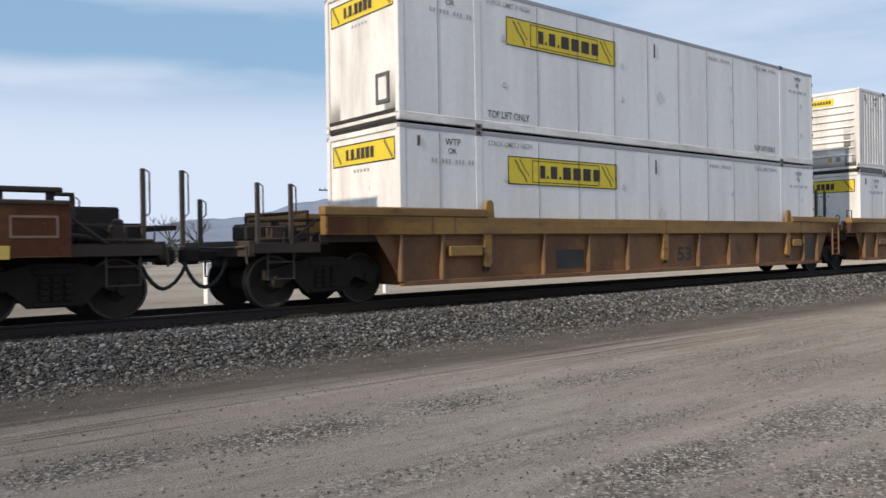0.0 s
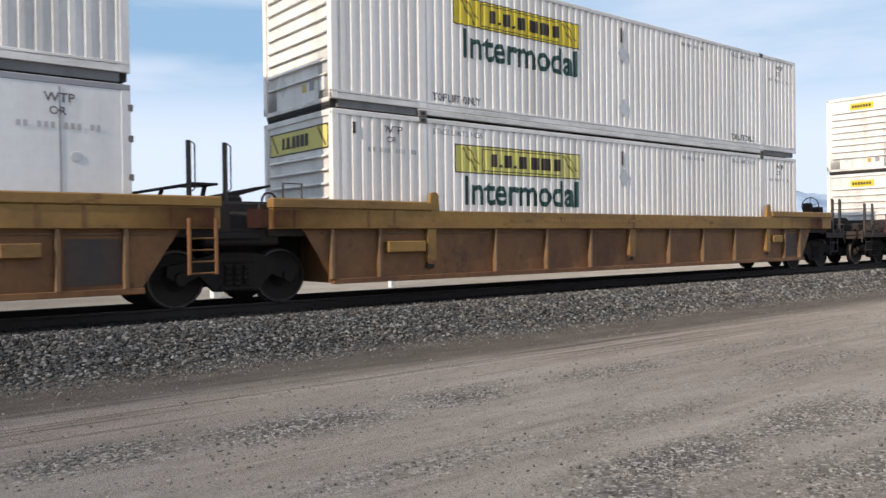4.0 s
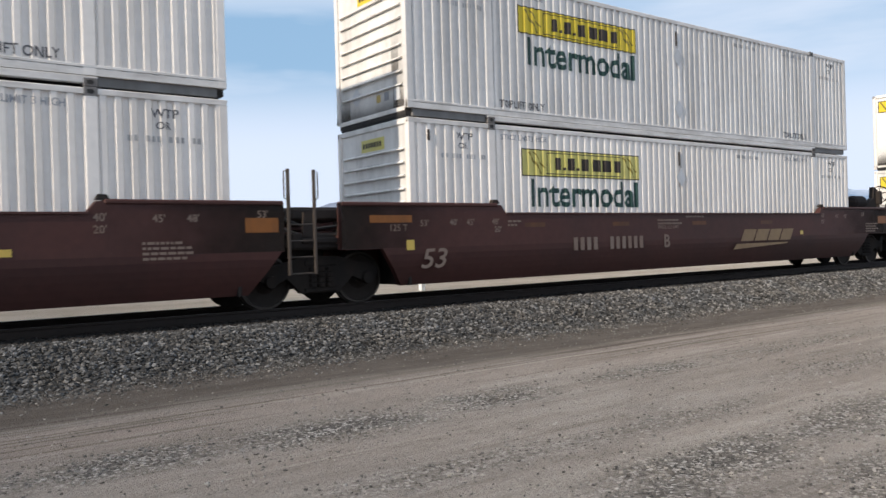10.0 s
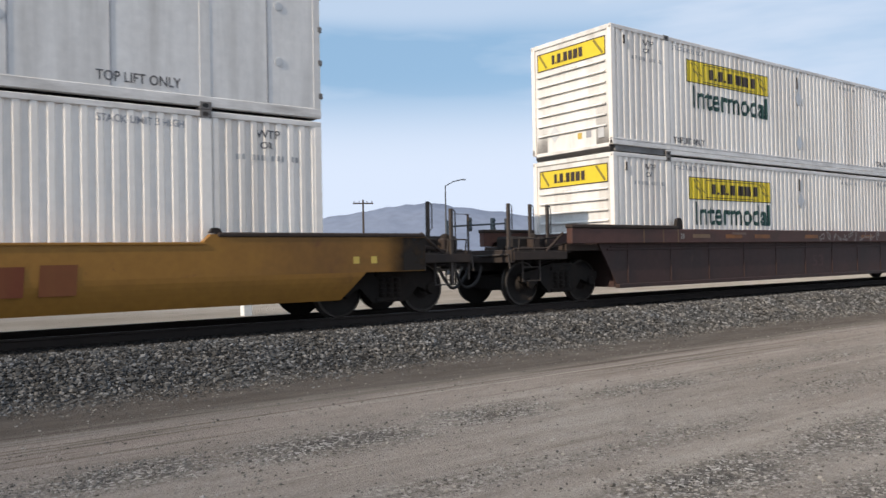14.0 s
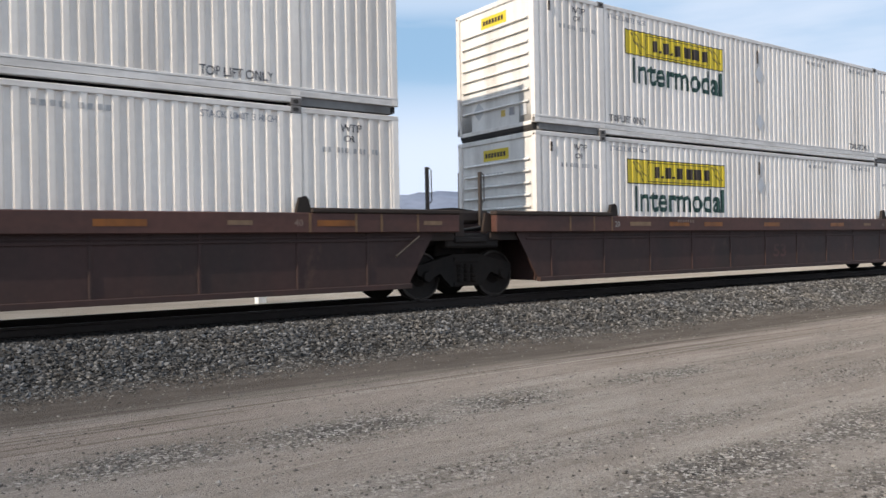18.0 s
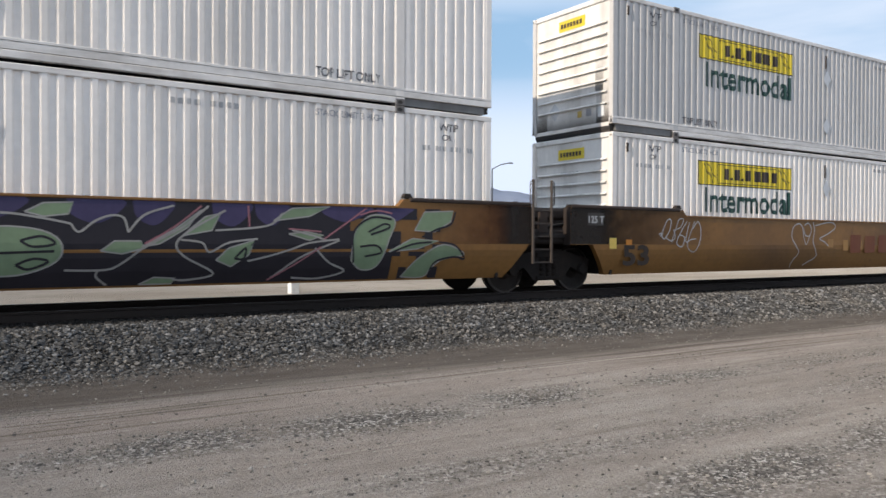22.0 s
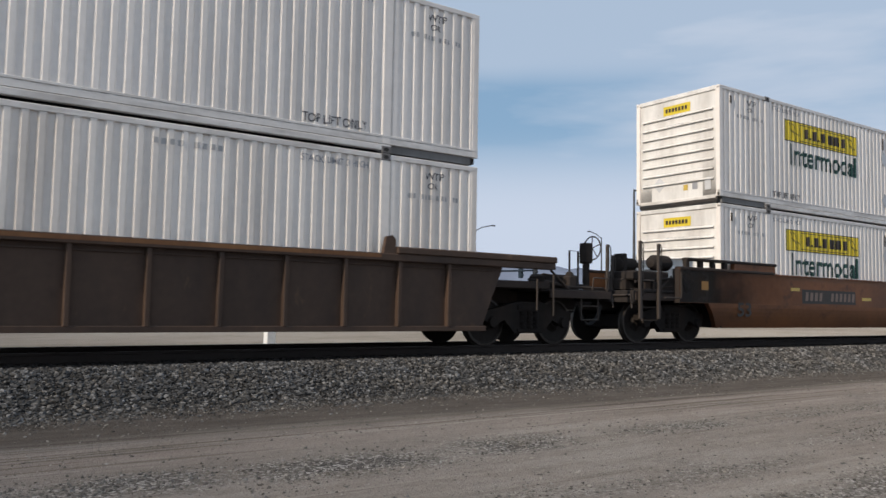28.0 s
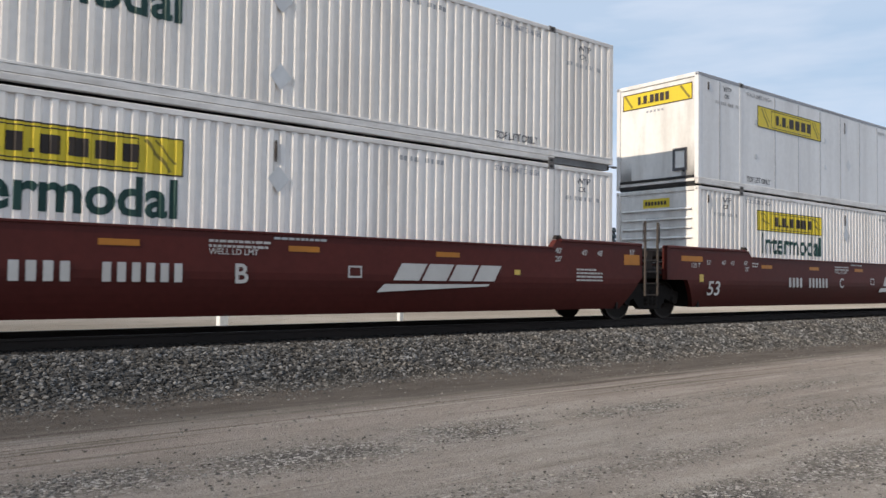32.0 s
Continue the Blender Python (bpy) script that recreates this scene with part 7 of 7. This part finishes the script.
def umber_car():
    base = 157.40
    car = railcar(base, "dark umber ribbed three-unit well car with a reddish top chord")
    xs = (0.0, 19.42, 38.85)
    for i, x in enumerate(xs):
        le = -1.6 if i == 0 else -1.25
        re = 17.7 if i == 2 else 17.3
        w = well_ribbed(car, x, le, re, 1.50, 1.58, 0.20, UMBER, UMBER_TOP, RIBS_D, depth=0.33, rib_w=0.05, proud=1.418, fork=BLACK)
        part("mid_rail", Shape().box(x - 0.4, x + 16.6, -1.425, -1.395, 1.02, 1.06, 0.006), UMBER, w)
        each("reflector", [rect(x + u, x + u + 0.72, 1.28, 1.38) for u in (3.9, 5.2, 7.7, 11.0, 14.4)], -1.525, DECAL_MID, w)
        each("reflector", [rect(x + 2.55, x + 3.25, 1.29, 1.38)], -1.525, GHOST, w)
        part("length_stencil", words("20", x + 2.06, 1.27, 0.12, -1.527, bold=0.02), DECAL_SOFT, w)
        each("chord_strap", [rect(x + u, x + u + 0.045, 1.18, 1.49) for u in (0.7, 1.4, 1.95, 14.25, 15.1, 15.6, 16.35)], -1.5265, OCHRE_RIB, w)
        each("reflector", [rect(x + u, x + u + 0.40, 1.30, 1.37) for u in (12.9, 16.5)], -1.525, GHOST, w)
        part("length_stencil", words("40", x + 14.0, 1.28, 0.11, -1.527, bold=0.02), DECAL_PALE, w)
        part("chord_lettering", bars([rect(x + 4.2 + 0.09 * k, x + 4.26 + 0.09 * k, 1.36, 1.43) for k in range(7)] + [rect(x + 1.97, x + 2.0, 1.19, 1.48)], -1.525), DECAL_PALE, w)
        part("length_mark", words("53", x + 8.3, 0.48, 0.34, Y_R - 0.005, bold=0.02, width=0.6), UMBER_TOP, w, "ghostly faded length mark")
        part("hand_hold", Shape().rod([(x + 15.9, -1.53, 0.75), (x + 16.4, -1.53, 1.1)], 0.02, 6), IRON, w)
    walls = [o for o in car.children if o.name.startswith("side_wall")]
    rng = random.Random(4)
    for k in range(11):
        a = 8.5 + k * 0.34
        wild = [(a + rng.uniform(-0.02, 0.30), 1.20 + rng.uniform(0.0, 0.27)) for _ in range(7)]
        part("scrawl_stroke", bars(stroke(curve(wild, 4), 0.024), -1.526), GHOST_PALE, walls[0])
    truck(car, -1.5)
    truck(car, 38.85 + LONG + 1.5)
    for x in (17.8, 37.2):
        joint(car, x)
        stanchion(car, x - 0.55, 1.3, 2.45, -0.6)
        stanchion(car, x - 0.95, 1.3, 2.1, 0.3)
        stanchion(car, x + 0.35, 1.3, 2.35, -1.1)
        part("cross_plate", Shape().plate([(x - 1.2, 1.60), (x + 0.6, 1.72), (x + 1.2, 1.66), (x - 1.2, 1.52)], 0.1, 0.9), BLACK, car)
    car_end(car, -1.6, -1, GRIME, 1.5)
    for dx in (-3.0, -2.4, -1.9):
        stanchion(car, dx, 0.9, 2.0, -1.1)
    e = 38.85 + 17.7
    car_end(car, e, 1, BLACK, 1.3)
    e += 0.30
    brake_wheel(car, e + 0.80, -0.60, 2.02, 0.30, stand=False)
    part("brake_stand", Shape().box(e + 0.42, e + 0.54, -0.75, -0.6, 0.8, 2.02, 0.02).box(e + 1.02, e + 1.12, -0.75, -0.6, 0.8, 1.95, 0.02).box(e + 0.42, e + 1.1, -0.72, -0.62, 1.25, 1.36, 0.01).box(e + 0.5, e + 1.05, -0.55, -0.2, 0.95, 1.2, 0.03).lathe([(-0.1, 0.16), (0.1, 0.13)], (e + 0.72, -0.6, 1.95), 0, 12).box(e + 0.40, e + 0.78, -0.58, -0.5, 1.58, 2.06, 0.01).rod([(e + 0.5, -0.68, 1.3), (e + 1.05, -0.68, 1.75)], 0.03, 6).box(e - 0.3, e + 0.35, -1.2, -0.2, 1.05, 1.38, 0.05).box(e + 0.6, e + 1.2, -1.1, -0.2, 1.05, 1.22, 0.03), BLACK, car)


def amber_triple():
    base = 219.65
    car = railcar(base, "amber smooth-sided three-unit well car with sprayed graffiti")
    xs = (0.0, 19.32, 38.80)
    for i, x in enumerate(xs):
        le = -1.45 if i == 0 else -1.35
        re = 18.1 if i == 2 else 16.95
        w = well_smooth(car, x, le, re, 1.50, 1.63, 0.24, AMBER_OLD, fore=SOOT_FORE, aft=RUST_AFT, sooty=i < 2)
        marks_amber(w, x)
        if i < 2:
            joint(car, x + LONG + 1.6)
            ladder(car, x + 16.98, 0.50, 2.10, 0.46, IRON)
        if i == 0:
            reporting(w, x + 3.45, 0.84, 0.24, DECAL_SOFT, panel=DECAL_K, lean=0.03, width=2.95)
            graffiti_mural(w, x)
        if i == 1:
            tag_scrawl(w, x + 1.2, 1.42, 1.0, 1.0)
            tag_scrawl(w, x + 15.4, 1.50, 0.66, 1.05)
            big_scrawl(w, x + 6.1)
            company_bars(w, x + 8.75, 0.66, 2.0, 0.48, DECAL_R, Y_S - 0.006, "faded red mark")
            each("patch", [rect(x + 7.7, x + 7.95, 0.80, 1.02), rect(x + 8.42, x + 8.66, 0.72, 1.0), rect(x + 9.02, x + 9.36, 0.74, 0.98), rect(x + 9.62, x + 9.95, 0.74, 0.98)], Y_S - 0.003, DECAL_T, w)
        if i == 2:
            reporting(w, x + 10.05, 0.86, 0.22, DECAL_SOFT, panel=DECAL_K, lean=0.03, width=2.9)
            each("label_plate", [rect(x + 16.6, x + 16.85, 0.80, 1.02)], Y_S - 0.003, DECAL_T, w)
        part("load_panel", bars([rect(x - 0.9, x - 0.45, 1.25, 1.5)], Y_S - 0.003), DECAL_K, w)
        part("load_text", words("125 T", x - 0.87, 1.30, 0.14, Y_S - 0.006, bold=0.01), DECAL_W, w)
    truck(car, -1.5)
    truck(car, 38.80 + LONG + 1.5)
    car_end(car, -1.45, -1, GRIME, 1.5)
    ladder(car, -3.14, 0.38, 1.98, 0.44, IRON, -1.4)
    brake_wheel(car, -3.66, -0.7, 2.05, 0.27, d=-1)
    part("equipment_box", Shape().box(-3.3, -1.6, -0.6, 0.9, 1.05, 1.75, 0.06).box(-3.2, -2.7, -1.0, -0.5, 1.1, 1.55, 0.04).box(-2.3, -1.5, -1.25, -0.6, 1.05, 1.42, 0.04), BLACK, car, "black equipment box")
    part("reservoir", Shape().lathe([(-0.5, 0.04), (-0.42, 0.2), (0.42, 0.2), (0.5, 0.04)], (-2.2, -0.3, 1.62), 0, 16), BLACK, car, "black air reservoir")
    part("pipe_gear", Shape().rod([(-3.4, -1.0, 1.2), (-3.0, -1.1, 1.6), (-2.3, -1.1, 1.55), (-1.5, -1.2, 1.5)], 0.035).box(-1.9, -1.5, -1.4, -1.0, 1.05, 1.5, 0.03), GRIME, car)
    e = 38.80 + 18.1
    car_end(car, e, 1, BLACK, 1.0)
    part("brace", Shape().box(e + 0.78, e + 0.90, -1.2, -1.1, 1.0, 2.05, 0.01).rod([(e + 0.40, -1.15, 1.05), (e + 0.80, -1.15, 1.55)], 0.04).box(e + 1.30, e + 1.37, -1.2, -1.1, 0.4, 2.0, 0.01).rod([(e + 0.95, -1.15, 1.1), (e + 1.30, -1.15, 1.55)], 0.04), BLACK, car)


def rust_single():
    car = railcar(281.94, "rusty brown ribbed single well car with worn graffiti")
    w = well_ribbed(car, 0.0, -1.8, 17.95, 1.52, 1.64, 0.23, RUST_RIB, RUST_RIB, RIBS_C, depth=0.13, rib_w=0.07, taper=0.5)
    part("top_edge", bars([rect(2.3, 14.0, 1.44, 1.50)], -1.524), OCHRE, w)
    # blocky worn shapes with ragged gaps
    rng = random.Random(12)
    for k in range(5):
        a = 3.95 + 0.80 * k
        for p, q, z0, z1 in ((0.0, 0.58, 1.0, 1.22), (rng.choice((0.0, 0.34)), 0.0, 0.60, 1.0), (0.0, 0.56, 0.40, 0.58)):
            part("scrawl_stroke", bars([[(a + p, z0), (a + (q or p + 0.26), z0 + 0.03), (a + (q or p + 0.26) + 0.03, z1), (a + p - 0.02, z1 - 0.02)]], Y_R - 0.003), GHOST, w)
    for x in (-1.5, 17.65):
        truck(car, x)
    car_end(car, -1.8, -1, GRIME, 1.3)
    part("step_frame", Shape().rod([(-2.75, -1.45, 0.4), (-2.75, -1.45, 1.4), (-2.15, -1.45, 1.4), (-2.15, -1.45, 0.4), (-2.75, -1.45, 0.4)], 0.026, 6).rod([(-2.75, -1.45, 0.85), (-2.15, -1.45, 0.85)], 0.02, 6), IRON, car)
    e = 17.95
    car_end(car, e, 1, BLACK, 1.7)
    part("side_ladder", Shape().rod([(e - 0.05, -1.5, 0.5), (e - 0.05, -1.5, 1.3)], 0.02, 6).rod([(e - 0.5, -1.53, 0.6), (e - 0.5, -1.53, 1.2)], 0.02, 6), IRON, car)
    brake_wheel(car, e + 1.72, -0.8, 1.95, 0.25)
    part("rail_loop", Shape().rod([(e + 0.95, -0.9, 1.0), (e + 0.95, -0.9, 1.85), (e + 1.2, -0.9, 1.85), (e + 1.2, -0.9, 1.0)], 0.025, 6), IRON, car)
    stanchion(car, e + 1.66, 0.9, 2.0, -1.3)


def orange_single():
    car = railcar(305.40, "orange-brown smooth-sided single well car with dark number panel")
    w = well_smooth(car, 0.0, -1.75, 17.9, 1.57, 1.60, 0.25, RUSTBROWN, shoulder=0.82, fore=SOOT_FORE, aft=RUST_AFT, sooty=True)
    for a, b, posts in ((0.25, 1.95, (-1.45, -0.95, -0.5, -0.05)), (14.2, 16.55, (16.75, 17.15, 17.55, 17.8))):
        part("raised_side", Shape().box(a, b, -1.49, -1.37, 1.60, 1.79, 0.02), RUSTBROWN, w)
        lo, hi = min(a, posts[0]), max(b, posts[-1])
        part("end_cap", Shape().box(lo - 0.05, hi + 0.05, -1.51, -1.34, 1.77, 1.84, 0.02), BLACK, w)
        for u in posts:
            part("frame_post", Shape().box(u - 0.06, u + 0.06, -1.48, -1.38, 1.58, 1.79, 0.01), BLACK, w)
    reporting(w, 3.25, 0.95, 0.22, DECAL_PALE, panel=DECAL_K, lean=0.03, width=2.5)
    company_bars(w, 10.05, 0.74, 2.0, 0.30, DECAL_SOFT, Y_S - 0.006)
    part("mark_panel", bars([rect(9.78, 12.3, 0.66, 1.12)], Y_S - 0.003), DECAL_K, w)
    each("reflector", [rect(2.6, 3.0, 1.19, 1.27), rect(6.1, 6.6, 1.0, 1.08), rect(9.25, 9.7, 1.16, 1.24), rect(12.15, 12.45, 1.16, 1.24)], Y_S - 0.003, DECAL_Y, w)
    each("label_plate", [rect(-1.0, -0.75, 1.12, 1.32)], Y_S - 0.003, DECAL_T, w)
    part("length_mark", words("53", 0.35, 0.52, 0.34, Y_S - 0.003, bold=0.02, width=0.55), DECAL_K, w)
    part("placard_frame", bars(frame_bars(17.15, 17.75, 1.0, 1.35, 0.03), Y_S - 0.003), DECAL_PALE, w)
    for x in (-1.5, 17.65):
        truck(car, x)
    car_end(car, -1.75, -1, BLACK, 1.3)
    stanchion(car, -2.95, 0.45, 2.13, -1.4)
    stanchion(car, -2.35, 0.45, 2.1, -1.4)
    stanchion(car, -2.95, 1.0, 1.85, -0.6)
    part("air_tank", Shape().lathe([(-0.36, 0.03), (-0.33, 0.12), (-0.22, 0.18), (0.22, 0.18), (0.33, 0.12), (0.36, 0.03)], (-1.72, -0.9, 1.72), 0, 16).lathe([(-0.32, 0.05), (-0.3, 0.15), (0.2, 0.15), (0.24, 0.07), (0.36, 0.07)], (-2.5, -0.6, 1.66), 0, 14).box(-2.75, -2.62, -0.75, -0.45, 1.5, 1.9, 0.02), BLACK, car)
    part("pipe_gear", Shape().rod([(-3.0, -1.3, 1.25), (-0.6, -1.3, 1.45)], 0.03).rod([(-3.0, -1.35, 1.05), (-1.8, -1.35, 1.05)], 0.03).box(-2.9, -1.75, -1.2, -0.3, 1.3, 1.5, 0.03), BLACK, car)
    part("hand_rail", Shape().rod([(-1.75, -1.53, 1.5), (-1.75, -1.53, 0.92), (-2.3, -1.53, 0.92)], 0.02, 6), IRON, car)
    e = 17.9
    car_end(car, e, 1, BLACK, 1.25)
    part("safety_frame", Shape().box(e - 1.6, e + 0.2, -1.3, -1.22, 1.79, 1.86, 0.01).box(e - 0.75, e - 0.65, -1.3, -1.22, 1.60, 1.95, 0.01).box(e - 0.15, e - 0.05, -1.3, -1.22, 1.60, 1.95, 0.01).box(e + 0.1, e + 0.7, -1.0, -0.7, 1.25, 1.36, 0.03), BLACK, car)
    stanchion(car, e + 0.65, 1.0, 2.1, -1.1)
    stanchion(car, e + 1.2, 1.0, 2.1, -1.1)
    brake_wheel(car, e + 1.40, -0.9, 1.80, 0.26)
    stanchion(car, e + 0.25, 1.0, 1.8, -0.4)


def oxide_car():
    car = maroon_car(328.79, (0.0, 19.45), "BC", OXIDE, DECAL_CLEAN, True, "red-oxide smooth-sided well car with crisp white marks")
    car_end(car, -1.35, -1, MAROON, 1.75)
    for x in (-3.10, -2.56):
        stanchion(car, x, 0.95, 2.05, -1.4)
    part("hand_rail", Shape().rod([(-3.03, -1.44, 1.05), (-3.03, -1.44, 2.0)], 0.018, 6), DECAL_W, car)
    part("hand_rail", Shape().rod([(-2.49, -1.44, 1.05), (-2.49, -1.44, 1.95)], 0.018, 6), DECAL_W, car)
    part("valve_gear", Shape().box(-2.9, -2.1, -0.6, 0.6, 1.06, 1.5, 0.05).rod([(-3.0, -0.9, 1.2), (-2.6, -0.9, 1.75), (-2.1, -0.9, 1.3)], 0.05).rod([(-2.4, -1.1, 1.1), (-1.8, -1.2, 1.5)], 0.04), BLACK, car)
    part("hand_rail", Shape().rod([(-3.06, -1.4, 2.0), (-2.98, -1.4, 2.12), (-2.2, -1.2, 2.42), (-1.55, -1.1, 2.38)], 0.022, 6), DECAL_W, car, "white bent handrail")
    part("stand_pipe", Shape().box(-1.72, -1.58, -1.1, -0.75, 1.3, 2.5, 0.02).box(-1.5, -1.36, -1.1, -0.75, 1.3, 2.5, 0.02), MAROON, car)
    part("reservoir", Shape().lathe([(-0.42, 0.04), (-0.38, 0.17), (-0.3, 0.21), (0.3, 0.21), (0.38, 0.17), (0.42, 0.04)], (-1.65, -1.15, 1.62), 0, 16), OXIDE, car, "red-oxide air reservoir")
    part("control_box", Shape().box(-1.95, -1.3, -1.46, -1.0, 0.95, 1.45, 0.02), MAROON, car)
    part("reflector", Shape().box(-1.75, -1.42, -1.467, -1.46, 1.22, 1.42), DECAL_O, car)
    stanchion(car, -2.0, 1.0, 1.6, 0.4)
    car_end(car, 19.45 + 18.15, 1, OXIDE, 1.3)


leading_car()
yellow_ribbed_car()
brown_reds()
amber_single()
umber_car()
amber_triple()
rust_single()
orange_single()
oxide_car()

for ob in bpy.data.objects:
    if ob.name.split(".")[0] in ("chord_lettering", "stencil_lines", "load_stencil", "length_stencil", "crown"):
        tagged(ob, kind="stuff")

# ------------------------------------------------------------ the train's run


def travelled(t):
    """Metres that the train has gone at t seconds."""
    u = t / 32.0
    return 32.0 * (10.1432 * u ** 1 + 0.0218 * u ** 2 + 1.4089 * u ** 3 + -2.2954 * u ** 4 + 1.0626 * u ** 5)


def motions():
    times = [float(k) for k in range(33)]
    run = [(t, travelled(t)) for t in times]
    for ob, col, z in MOVERS:
        walk(ob, [(t, pose(col - s, TRACK_Y, z)) for t, s in run])
    roll = [(k / 15, travelled(k / 15)) for k in range(481)]
    for ob, dx in SPINNERS:
        walk(ob, [(t, pose(dx, 0, WHEEL_R, 0, -math.degrees(s / WHEEL_R), 0)) for t, s in roll])


motions()
